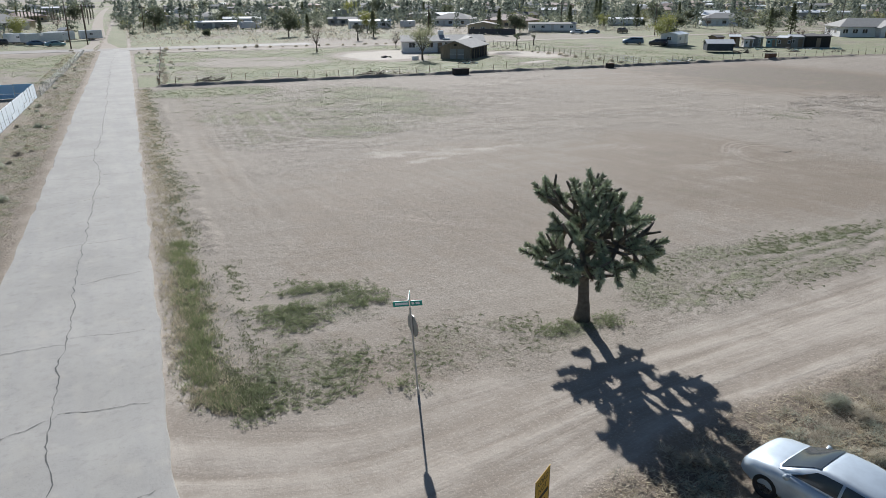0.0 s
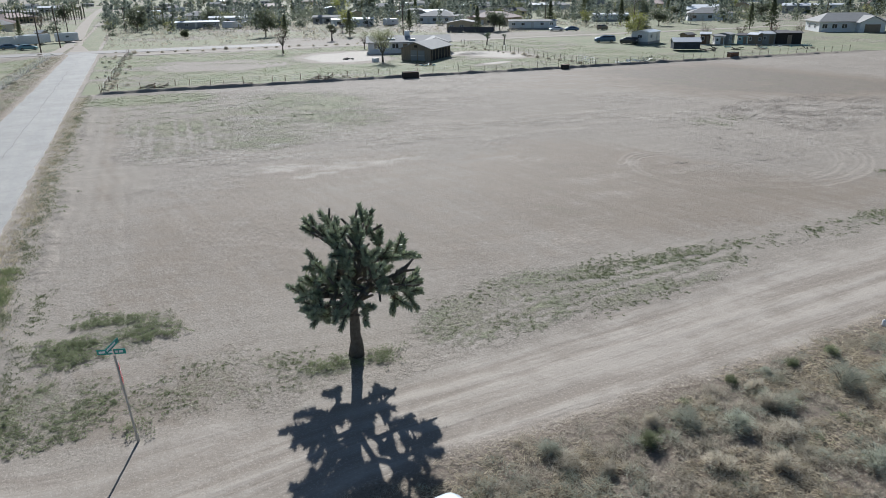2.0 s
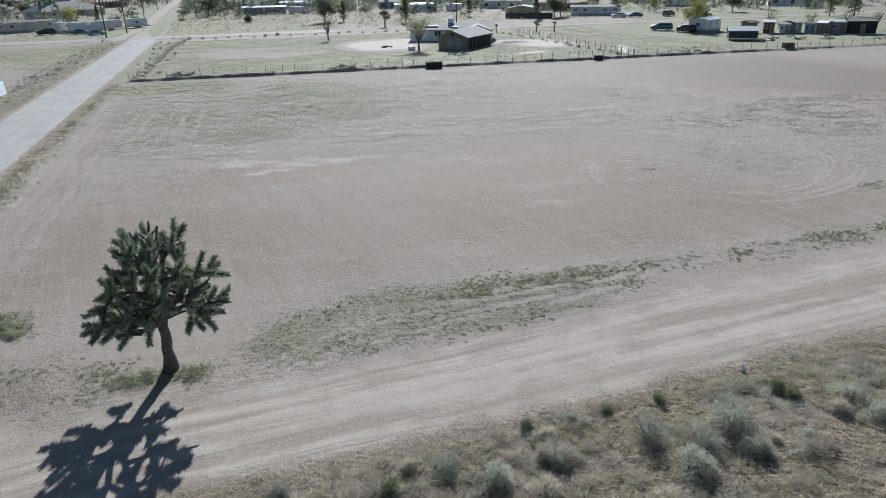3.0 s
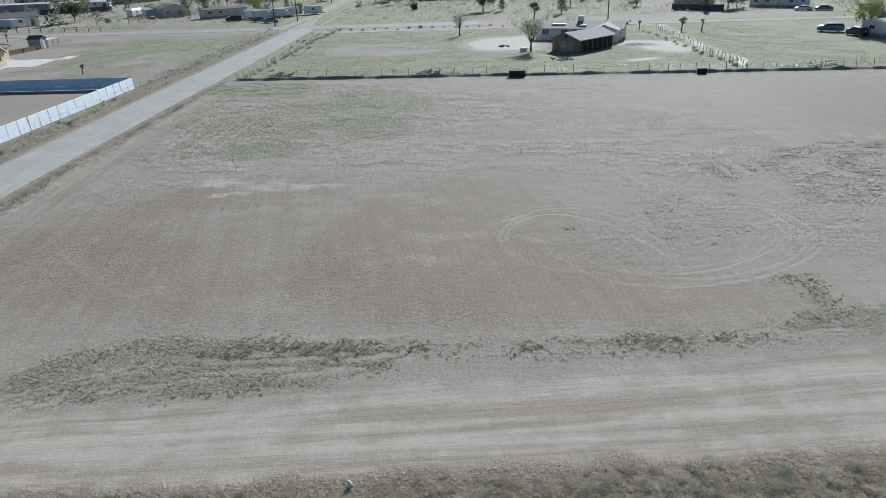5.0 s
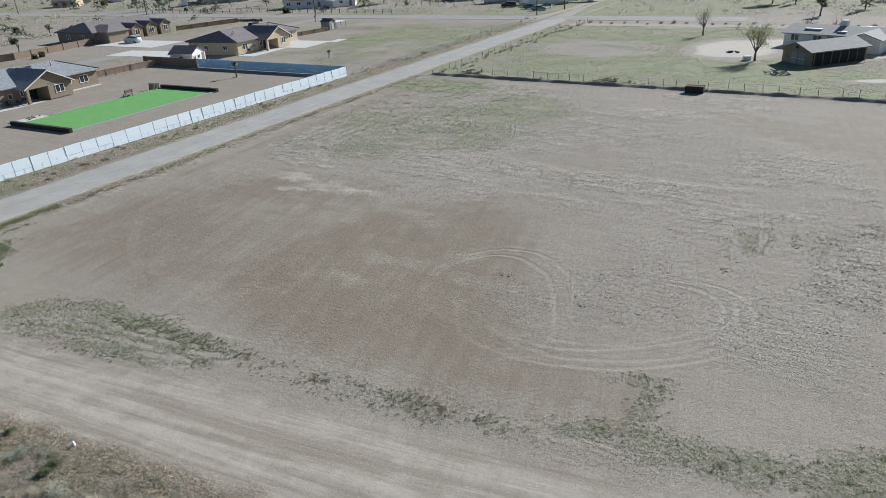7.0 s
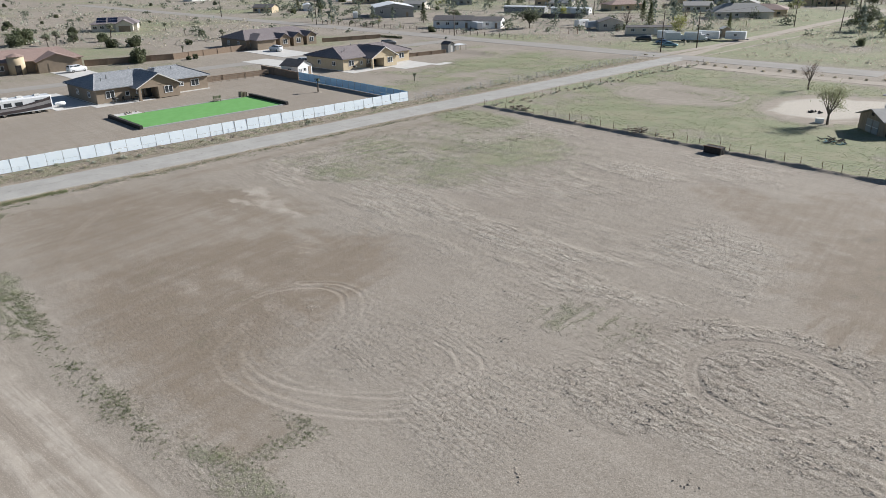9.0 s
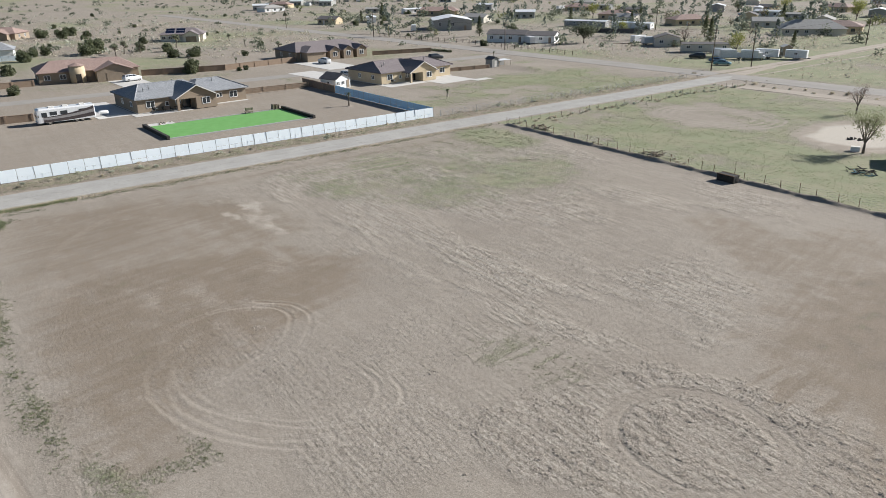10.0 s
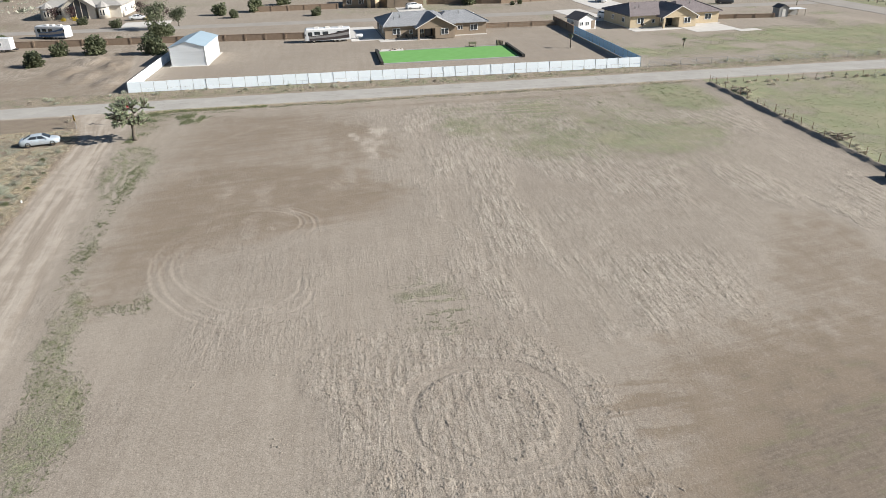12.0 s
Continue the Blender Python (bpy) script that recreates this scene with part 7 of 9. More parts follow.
# chicken coop and covered pens by the mound
coop = thing("animal_pen", "grey shed with a low wire pen and pale cover", "pen", at=pose(-47.5, 161.3, 0, 0, 0, -6))
part("wall", MB().house(-3, 0, 0, 2.4, 0.0, 2.2, 0.7, "x"), m_greywall, coop)
part("roof", MB().slabs(-3, 0, 0, 2.4, 2.22, 0.7, 0.2, 0.08, "x"), m_darkroof, coop)
door(coop, 0, 1.2, 0.1, 0.8, 1.8, "x+", m_trim)
part("pen_roof", MB().box(-3, 0.2, 2.5, 7.0, 1.75, 1.82), m_tinroof, coop)
for xx in (-2.9, 0.1):
    for yy in (2.6, 4.7, 6.9):
        part("post", MB().box(xx - 0.05, xx + 0.05, yy - 0.05, yy + 0.05, 0, 1.75), m_wood, coop)
part("pen_side", MB().box(-2.9, -2.86, 2.6, 6.9, 0, 1.7), m_greywall, coop)


# wire and wood yard fences behind the brown house
def post_fence(a, b, label, gap=2.6, h=1.3, rails=(0.5, 1.2), material=None, group="yard fences", rad=0.045, wire=0.012, jitter=0.0, solid=0.0, seed=1):
    """Posts with rails or wires between a and b."""
    q = random.Random(seed)
    material = material or m_wood
    a, b = Vector((*a, 0)), Vector((*b, 0))
    d = b - a
    f = thing("post_fence", label, "fence", group, at=pose(a.x, a.y, 0, 0, 0, math.degrees(math.atan2(d.y, d.x))))
    n = max(1, round(d.length / gap))
    pm = MB().tube([(0, 0, -0.3), (0, 0, h)], rad, 6).mesh("post")
    pm.materials.append(material)
    w = d.unit if False else d.length / n
    for i in range(n + 1):
        ob = part("post", pm, material, f)
        ob.matrix_basis = pose(i * w + q.uniform(-jitter, jitter), 0, q.uniform(-0.25, 0.0) * (jitter > 0), q.uniform(-6, 6) * (jitter > 0), q.uniform(-6, 6) * (jitter > 0), 0)
    for z in rails:
        part("rail", MB().box(0, d.length, -wire, wire, z - wire, z + wire), m_steel if wire < 0.02 else material, f)
    if solid:
        part("boards", MB().box(0, d.length, -0.02, 0.02, 0.05, solid), material, f)
    return f


post_fence((-54.9, 88.2), (-53.2, 104.0), "weathered timber and wire yard fence", 2.0, 1.3, (0.4, 0.8, 1.2), wire=0.025)
block_wall((-56.5, 88.0), (-55.0, 105.0), "low brown wall behind the yard fence", 1.2)
block_wall((-50.5, 146.5), (-47.6, 160.0), "low brown wall beside the tan house", 1.0)
block_wall((-109.0, 33.0), (-107.5, 57.0), "brown block wall beside the red-roofed house", 1.5)
block_wall((-107.0, 84.0), (-100.5, 105.0), "brown block wall along the far yards", 1.6)
block_wall((-100.4, 105.4), (-103.0, 130.0), "brown block wall along the far yards", 1.6)
block_wall((-100.0, 158.0), (-94.0, 178.0), "brown block wall along the far yards", 1.3)
post_fence((-4.2, 103.0), (2.6, 180.0), "grey wire mesh fence along the grassy lot", 3.0, 1.2, (0.1, 0.3, 0.5, 0.7, 0.9, 1.17), m_steel, "field fences", 0.035, 0.014)

# far western houses
def hip_house(at, w, d, wall, roof, label, wings=1, seed=0, h=2.8, rise=2.4):
    q = random.Random(seed)
    b = thing("house", label, "house", at=at)
    part("wall", MB().box(-d, 0, 0, w, -0.1, h), wall, b)
    part("roof", MB().hip(-d, 0, 0, w, h - 0.02, rise, 0.55, 0.15, "y", run=1.75 * rise), roof, b)
    if wings:
        y0 = w * 0.55
        part("wing", MB().house(-d * 0.5, 3.2, y0, w * 0.92, -0.1, h, 1.5, "x"), wall, b)
        part("roof", MB().slabs(-d * 0.5, 3.2, y0, w * 0.92, h + 0.02, 1.6, 0.45, 0.14, "x"), roof, b)
        door(b, 3.2, (y0 + w * 0.92) / 2, 0.0, 4.2, 2.2, "x+", m_brownst, "wide brown garage door")
    for i in range(3):
        window(b, 0.0, w * (0.08 + 0.15 * i), 0.95, 1.5, 1.3, "x+")
    for i in range(2):
        window(b, -d * (0.3 + 0.4 * i), 0, 0.95, 1.4, 1.3, "y-")
        window(b, -d * (0.3 + 0.4 * i), w, 0.95, 1.4, 1.3, "y+")
    return b


hc = hip_house(pose(-108.3, 58.6, 0, 0, 0, -9), 24, 14, m_brownst, m_redtile, "brown house with red tiled roof and round entry tower", 1, 2)
part("tower", MB(True).tube([(0.6, 9.0, -0.1), (0.6, 9.0, 4.3)], 1.9, 20), m_tan, hc, "round tan entry tower")
part("tower_roof", MB().tube([(0.6, 9.0, 4.3), (0.6, 9.0, 5.0)], [2.15, 0.25], 16), m_redtile, hc)
# the entrance's shade is a flat dark slab, no opening behind it
door(hc, 2.5, 9.0, 0.0, 1.3, 2.3, "x+", m_dark, "dark panel standing for the shade of an arched entrance")
hg = hip_house(pose(-102.8, 130.5, 0, 0, 0, -3), 26, 15, m_brownst, m_mauve, "dark brown house with mauve tiled hip roofs", 0, 4)
part("wing", MB().box(-4, 4.2, 1.5, 8.0, -0.1, 2.8), m_brownst, hg)
part("roof", MB().hip(-6, 4.2, 1.5, 8.0, 2.8, 1.7, 0.5, 0.15, "x"), m_mauve, hg)
for k, y0 in enumerate((10.5, 15.5, 20.5)):
    part("wing", MB().house(-3, 2.6, y0, y0 + 3.6, -0.1, 2.8, 1.1, "x"), m_brownst, hg)
    part("roof", MB().slabs(-4, 2.6, y0, y0 + 3.6, 2.82, 1.15, 0.35, 0.14, "x"), m_mauve, hg)
    window(hg, 2.6, y0 + 1.8, 0.9, 1.6, 1.5, "x+")
hd = hip_house(pose(-207.5, 128.0, 0, 0, 0, -30), 17, 12, m_cream, m_mauve, "cream house with mauve roof and dark solar panels", 1, 5)
for k in range(4):
    part("solar_panel", MB().add([(-1.0 - 2.3 * (k // 2), 2.0 + 4.2 * (k % 2), 3.35 + 0.8 * (k // 2) + 0.12), (-1.0 - 2.3 * (k // 2), 5.6 + 4.2 * (k % 2), 3.35 + 0.8 * (k // 2) + 0.12), (-3.0 - 2.3 * (k // 2), 5.6 + 4.2 * (k % 2), 4.08 + 0.8 * (k // 2) + 0.12), (-3.0 - 2.3 * (k // 2), 2.0 + 4.2 * (k % 2), 4.08 + 0.8 * (k // 2) + 0.12)], [(0, 1, 2, 3), (3, 2, 1, 0)]), m_solar, hd, "dark solar panel")
he = hip_house(pose(-115.5, -26.0, 0, 0, 0, -6), 22, 15, m_cream, m_shingle, "large pale house with steep gables and tall dark windows", 0, 6, 3.2, 3.6)
part("wing", MB().house(-6, 1.6, 6.5, 15.5, -0.1, 3.2, 3.2, "x"), m_cream, he)
part("roof", MB().slabs(-8, 1.6, 6.5, 15.5, 3.22, 3.25, 0.6, 0.16, "x"), m_shingle, he)
part("glass_front", MB().loft([[(1.61, 8.5, 0.1), (1.61, 13.5, 0.1), (1.61, 13.5, 3.6), (1.61, 11, 5.4), (1.61, 8.5, 3.6)], [(1.66, 8.5, 0.1), (1.66, 13.5, 0.1), (1.66, 13.5, 3.6), (1.66, 11, 5.4), (1.66, 8.5, 3.6)]]), m_glass, he, "tall dark gable window")
for k in range(4):
    part("mullion", MB().box(1.662, 1.72, 8.45 + 1.66 * k, 8.6 + 1.66 * k, 0.1, 3.6 + (1.5 if k in (1, 2) else 0)), m_cream, he)
for y0 in (2.5, 17.5):
    part("turret", MB(True).tube([(0.8, y0, -0.1), (0.8, y0, 3.1)], 1.6, 8), m_cream, he)
    part("turret_roof", MB().tube([(0.8, y0, 3.1), (0.8, y0, 4.6)], [2.0, 0.1], 8), m_shingle, he)
    window(he, 2.28, y0, 0.9, 1.4, 1.6, "x+")
slab("driveway_2", -2, 9, -6, 6, "pale concrete driveway", 0, (-98, 5))
slab("driveway_3", -12, 10, -4, 4, "pale concrete driveway", -3, (-95, 77))
slab("driveway_4", -10, 12, -7, 4, "pale concrete driveway", -3, (-90, 134))
slab("driveway_5", -8, 14, -4, 4, "pale concrete driveway", 0, (-72, 118))
hip_house(pose(-192.0, 46.0, 0, 0, 0, -14), 24, 12, m_whitewall, m_slate, "white house with grey roof behind a white wall", 0, 9)
panel_fence((-184, 41), (-177, 68), "white wall round a yard", 1.7, "", False)
hip_house(pose(-284.0, 68.0, 0, 0, 0, -36), 24, 14, m_brownst, m_redtile, "brown house with red tiled roof", 1, 10)

sedan(pose(-98.2, 78.2, 0.05, 0, 0, 100), m_carwhite, "white car parked on a driveway", 4.8, suv=True)
sedan(pose(-92.5, 134.0, 0.05, 0, 0, 180), m_carwhite, "white pickup-sized car on a driveway", 5.2, suv=True)
sedan(pose(-60.5, 121.0, 0.05, 0, 0, 20), m_carwhite, "white car parked beside the tan house", 5.2, suv=True)
sedan(pose(-104.6, 1.5, 0.05, 0, 0, 90), m_carwhite, "white sedan on a driveway", 4.7)
sedan(pose(-75.0, 164.0, 0.05, 0, 0, 80), m_cardark, "dark car parked near the street", 5.0, suv=True)
box_van(pose(-62.5, -20.0, 0, 0, 0, 84), "white storage trailer on bare ground", 4.5, 2.4)
# ---- trees ----
def limb_tree(seed, height, crown_r, crown_z, n_leaf, leaf, bare=False):
    """Trunk with limbs, and a crown of many small leaves round the limb ends."""
    q = random.Random(seed)
    wood, leaves = MB(True), MB()
    th = height * crown_z
    wood.tube([(0, 0, -0.2), (0.05, 0.03, th * 0.5), (0.02, 0, th)], [0.035 * height, 0.028 * height, 0.022 * height], 7)
    tips = []
    for i in range(9):
        a = i * 2.399 + q.uniform(-0.3, 0.3)
        e = Vector((math.cos(a) * crown_r * q.uniform(0.35, 0.95), math.sin(a) * crown_r * q.uniform(0.35, 0.95), th + (height - th) * q.uniform(0.25, 0.95)))
        m_ = Vector((e.x * 0.4, e.y * 0.4, th + (e.z - th) * 0.35))
        wood.tube([(0, 0, th * 0.85), m_, e], [0.016 * height, 0.010 * height, 0.004 * height], 5, False)
        tips.append(e)
        for _ in range(4 if bare else 2):
            t = m_ + (e - m_) * q.uniform(0.3, 0.9) + Vector((q.gauss(0, 1), q.gauss(0, 1), q.gauss(0.3, 0.8))) * crown_r * 0.25
            wood.tube([m_ + (e - m_) * 0.4, t], [0.006 * height, 0.002 * height], 4, False)
            tips.append(t)
    for i in range(n_leaf):
        t = q.choice(tips)
        o = t + Vector((q.gauss(0, 1), q.gauss(0, 1), q.gauss(0, 0.8))) * crown_r * 0.22
        w = Vector((q.uniform(-1, 1), q.uniform(-1, 1), q.uniform(-1, 0.6))).normalized() * leaf * q.uniform(0.6, 1.4)
        s_ = w.cross(Vector((q.uniform(-1, 1), q.uniform(-1, 1), q.uniform(-1, 1)))).normalized() * leaf * (0.1 if bare else 0.45)
        leaves.add([o, o + w * 0.5 + s_, o + w, o + w * 0.5 - s_], [(0, 1, 2, 3)])
    return wood.mesh("trunk"), leaves.mesh("crown")


def bushy(seed, rad, h, n, leaf, cone=False):
    """A crown close to the ground: rounded, or tall and pointed."""
    q = random.Random(seed)
    wood, leaves = MB(True), MB()
    wood.tube([(0, 0, -0.2), (0, 0, h * 0.6)], [0.06 * h ** 0.6, 0.03], 6)
    lobes = [(q.uniform(0, 6.283), q.uniform(0.15, 0.72), q.uniform(0.0, 0.72)) for _ in range(13)]
    for i in range(n):
        if cone:
            t = q.random() ** 0.8
            a, d = q.uniform(0, 6.283), rad * (1 - t) ** 0.8 * (0.55 + 0.5 * q.random()) * (0.75 + 0.35 * math.sin(t * 40))
            o = Vector((math.cos(a) * d, math.sin(a) * d, h * (0.08 + 0.92 * t)))
        else:
            a0, d0, z0 = q.choice(lobes)
            v = Vector((q.gauss(0, 1), q.gauss(0, 1), q.gauss(0, 1))).normalized() * q.uniform(0.75, 1.0)
            o = Vector((math.cos(a0) * d0 * rad + v.x * rad * 0.42, math.sin(a0) * d0 * rad + v.y * rad * 0.42, max(0.03, z0 * h * 0.8 + v.z * h * 0.26)))
        w = Vector((q.uniform(-1, 1), q.uniform(-1, 1), q.uniform(-0.3, 1))).normalized() * leaf * q.uniform(0.6, 1.4)
        s_ = w.cross(Vector((q.uniform(-1, 1), q.uniform(-1, 1), q.uniform(-1, 1)))).normalized() * leaf * 0.45
        leaves.add([o, o + w * 0.5 + s_, o + w, o + w * 0.5 - s_], [(0, 1, 2, 3)])
    return wood.mesh("trunk"), leaves.mesh("crown")


TREES = {
    "broad": ([limb_tree(s, 6.2, 2.7, 0.24, 1500, 0.40) for s in (1, 2, 3)], m_broad, "leafy green tree with an uneven crown", "tree"),
    "spring": ([limb_tree(s, 6.5, 2.7, 0.28, 1300, 0.3) for s in (4, 5)], m_spring, "broad tree in yellow-green spring leaf", "tree"),
    "willow": ([limb_tree(s, 6.7, 2.3, 0.24, 2600, 0.17) for s in (6,)], leafy("thin_spring_leaves", (0.24, 0.255, 0.15), (0.40, 0.41, 0.25), 0.6, 0.6, 0.5), "slender tree with thin light-green foliage", "tree"),
    "bare": ([limb_tree(s, 5.4, 2.2, 0.3, 900, 0.22, True) for s in (7, 8)], m_rust, "leafless tree with fine reddish twigs", "tree"),
    "pine": ([bushy(s, 1.9, 8.0, 1300, 0.36, True) for s in (9, 10)], m_juniper, "dark conical conifer with dense needles", "tree"),
    "cypress": ([bushy(s, 0.75, 8.5, 900, 0.26, True) for s in (11,)], m_juniper, "tall narrow dark green cypress", "tree"),
    "juniper": ([bushy(s, 1.25, 2.3, 1250, 0.27) for s in (12, 13, 14)], m_juniper, "rounded dark green bush", "bush"),
    "sagebush": ([bushy(s, 0.8, 1.0, 330, 0.17) for s in (15, 16)], m_sage, "low sage-coloured desert bush", "bush"),
    "plum": ([limb_tree(s, 3.4, 1.5, 0.25, 700, 0.22) for s in (17,)], leafy("plum_leaves", (0.055, 0.03, 0.035), (0.11, 0.06, 0.06), 0.7), "small tree with dark purple leaves", "tree"),
    "gold": ([bushy(18, 0.9, 1.3, 500, 0.16)], leafy("yellow_blossom", (0.45, 0.33, 0.03), (0.6, 0.48, 0.06), 0.7), "rounded bush in yellow blossom", "bush"),
}
for lst, mt, _, _ in TREES.values():
    for wd, lf in lst:
        wd.materials.append(m_bark)
        lf.materials.append(mt)


def plant(kind, x, y, k=1.0, group="", q=random.Random(77)):
    lst, mt, label, cat = TREES[kind]
    wd, lf = q.choice(lst)
    ob = thing("tree" if cat == "tree" else "bush", label, cat, group or "far trees", at=pose(x, y, height_at(x, y), 0, 0, q.uniform(0, 360)) @ Matrix.Diagonal((k, k, k * q.uniform(0.9, 1.12), 1)))
    part("trunk", wd, m_bark, ob)
    part("crown", lf, mt, ob)
    return ob


# named trees of the west
for x, y, k in [(-41.5, -8.4, 1.7), (-52.1, -6.1, 1.45), (-52.7, 0.8, 2.1), (-48.2, 13.2, 2.2), (-71.1, 11.2, 1.9), (-73, 13.5, 1.4), (-94.5, 50, 1.0), (-101.9, 96.2, 1.7), (-142, 114, 1.5), (-146, 108.5, 1.2), (-124, 41.6, 1.6), (-110, 33.5, 1.6), (-105.7, 23, 1.4), (-99, 27.3, 0.9),
                (-155, 34, 1.3), (-148, 28, 1.5), (-136, 57, 1.2), (-163, 44, 1.1), (-158, 55, 0.9), (-171, 69, 1.4), (-181, 94, 2.0), (-176, 90, 1.8), (-188, 80, 1.3), (-97, 110, 0.5), (-96, 107.5, 0.45), (-167, 115, 1.4), (-170, 69, 1.2), (-260, 104, 1.6), (-259, 114, 1.2), (-283, 57, 1.5), (-273, 99, 1.8), (-206, 120, 1.2), (-277, 112, 1.8), (-100, -12, 0.9), (-90.5, -2, 1.0), (-67, 3, 0.8), (-76, -24, 0.9)]:
    plant("juniper", x, y, k * (1.3 if x < -90 else 1.0), "yard bushes")
for x, y in [(-113, -22), (-112, -17), (-113, 1), (-111, 4), (-108, 8)]:
    plant("plum", x, y, 1.0, "yard trees")
for x, y in [(-110, -19), (-110, -16), (-104, 4)]:
    plant("gold", x, y, 0.9, "yard bushes")
plant("broad", -84, 9, 1.0)
plant("broad", -88, 14, 0.8)
for i in range(10):
    plant("juniper", -96.5 + 1.1 * i, 180.2 + 0.1 * i, 0.42, "hedge bushes")


def palm(at, h=2.6):
    t = thing("palm_tree", "small palm with a tuft of drooping fronds on bare soil", "tree", at=at)
    part("trunk", MB(True).tube([(0, 0, -0.1), (0.03, 0, h * 0.5), (0, 0.02, h)], [0.16, 0.12, 0.11], 8), m_bark, t)
    fr = MB()
    q = random.Random(5)
    for i in range(26):
        a, up = q.uniform(0, 6.283), q.uniform(-0.5, 1.0)
        p0 = Vector((0, 0, h))
        for s in range(4):
            d = Vector((math.cos(a), math.sin(a), up - 0.55 * s)).normalized() * 0.2
            sd = Vector((-math.sin(a), math.cos(a), 0)) * (0.13 - 0.025 * s)
            fr.add([p0 - sd, p0 + sd, p0 + d + sd * 0.8, p0 + d - sd * 0.8], [(0, 1, 2, 3)])
            p0 = p0 + d
    part("crown", fr, m_broad, t, "drooping green fronds")
    part("planting_ring", MB().tube([(0, 0, -0.05), (0, 0, 0.08)], [0.9, 0.7], 12), m_clod, t)
    return t


palm(pose(-26.0, 97.0, 0))
random.seed(12)
JT = [(-20.0, 119.0, 2.3, 1), (-179.5, 123.1, 5.5, 3), (-170.0, 100.5, 5.0, 3), (-109.7, 113.3, 3.2, 1), (-138.0, 144.1, 4.0, 2), (-149.4, 33.5, 3.6, 2), (-160, 142, 4.0, 1), (-65.1, 180.0, 2.6, 1), (100.0, 153.0, 3.6, 2), (104.0, 151.3, 3.6, 1), (73.0, 193.5, 4.8, 3), (92.5, 160.0, 2.4, 1), (-170, 106, 4.2, 3), (-165, 96, 4.5, 3), (-190, 150, 3.6, 2)]
for i, (x, y, hgt_, dep) in enumerate(JT):
    joshua_tree(pose(x, y, height_at(x, y), 0, 0, 40 * i), "small Joshua tree on open ground", hgt_, 40 + i, dep, 6, 7, (0.1, 0.05), 0.5, "small Joshua trees")

# ---- north lot ----
hn = thing("house", "low pale house with worn light roof and a rooftop cooler", "house", at=pose(65.6, 146.0, 0, 0, 0, 248))
part("wall", MB().house(-9, 0, 0, 18, -0.1, 2.35, 1.05, "y"), m_whitewall, hn)
part("roof", MB().slabs(-9, 0, 0, 18, 2.37, 1.05, 0.5, 0.14, "y"), m_shingle, hn)
part("wing", MB().house(-3.0, 3.2, 12.0, 17.5, -0.1, 2.35, 0.95, "x"), m_whitewall, hn)
part("roof", MB().slabs(-5.0, 3.2, 12.0, 17.5, 2.37, 0.95, 0.4, 0.14, "x"), m_shingle, hn)
window(hn, 3.2, 14.5, 1.0, 1.4, 1.1, "x+")
for yy in (2.0, 6.0, 10.0):
    window(hn, 0, yy, 1.0, 1.5, 1.2, "x+")
door(hn, 0, 8.2, 0.0, 1.0, 2.05, "x+", m_brownst)
for xx in (-2.5, -6.5):
    window(hn, xx, 0, 1.0, 1.4, 1.2, "y-")
part("cooler", MB().box(-5.2, -4.0, 8.2, 9.4, 3.5, 4.5, 0.05), m_tinroof, hn, "boxy metal rooftop cooler")
part("cooler_stand", MB().box(-5.0, -4.2, 8.4, 9.2, 3.1, 3.5), m_steel, hn)
for a, b, c, d in ((-2.5, -1.6, 3.0, 6.0), (-6.5, -5.4, 11, 13.5), (-1.8, -0.9, 9, 10.5)):
    za = 2.37 + 1.05 - abs((a + b) / 2 + 4.5) * 1.05 / 4.5 + 0.17
    part("tarp", MB().box(a, b, c, d, za - 0.06, za + 0.10), m_white, hn, "pale patch sheet on the roof")

barn = thing("barn", "weathered grey-brown barn with a worn roof and open double door", "barn", at=pose(65.7, 128.0, 0, 0, 0, 223))
part("wall", MB().house(-11.5, 0, 0, 6.2, -0.1, 2.3, 1.1, "x"), m_wood, barn)
part("roof", MB().slabs(-11.5, 0, 0, 6.2, 2.32, 1.1, 0.5, 0.12, "x"), m_shingle, barn)
for k, (a, w) in enumerate(((2.0, 1.35), (3.6, 1.35))):
    part("door", MB().box(0.01, 0.07, a, a + w, 0.0, 1.95), m_greywall, barn, "tall plank door")
    part("brace", MB().box(0.072, 0.10, a, a + w, 0.9, 1.0), m_trim, barn)
# dark sheet over the closed wall, painting the shade of an open side
part("lean_to_shade", MB().box(-11.1, -0.4, 6.25, 6.3, 0.0, 2.0), m_dark, barn, "dark sheet on the wall standing for the barn's shaded open side")
for k in range(7):
    part("post", MB().box(-11.1 + 1.75 * k, -10.98 + 1.75 * k, 6.302, 6.42, 0.0, 2.15), m_wood, barn)
part("vent", MB().box(0.01, 0.06, 2.8, 3.4, 2.5, 2.95), m_dark, barn)

plant("willow", 61.5, 127.6, 1.0, "yard trees")
plant("bare", 49.8, 158.5, 1.0, "yard trees")
for x, y in [(75, 155), (70, 160)]:
    plant("bare", x, y, 0.7, "yard trees")


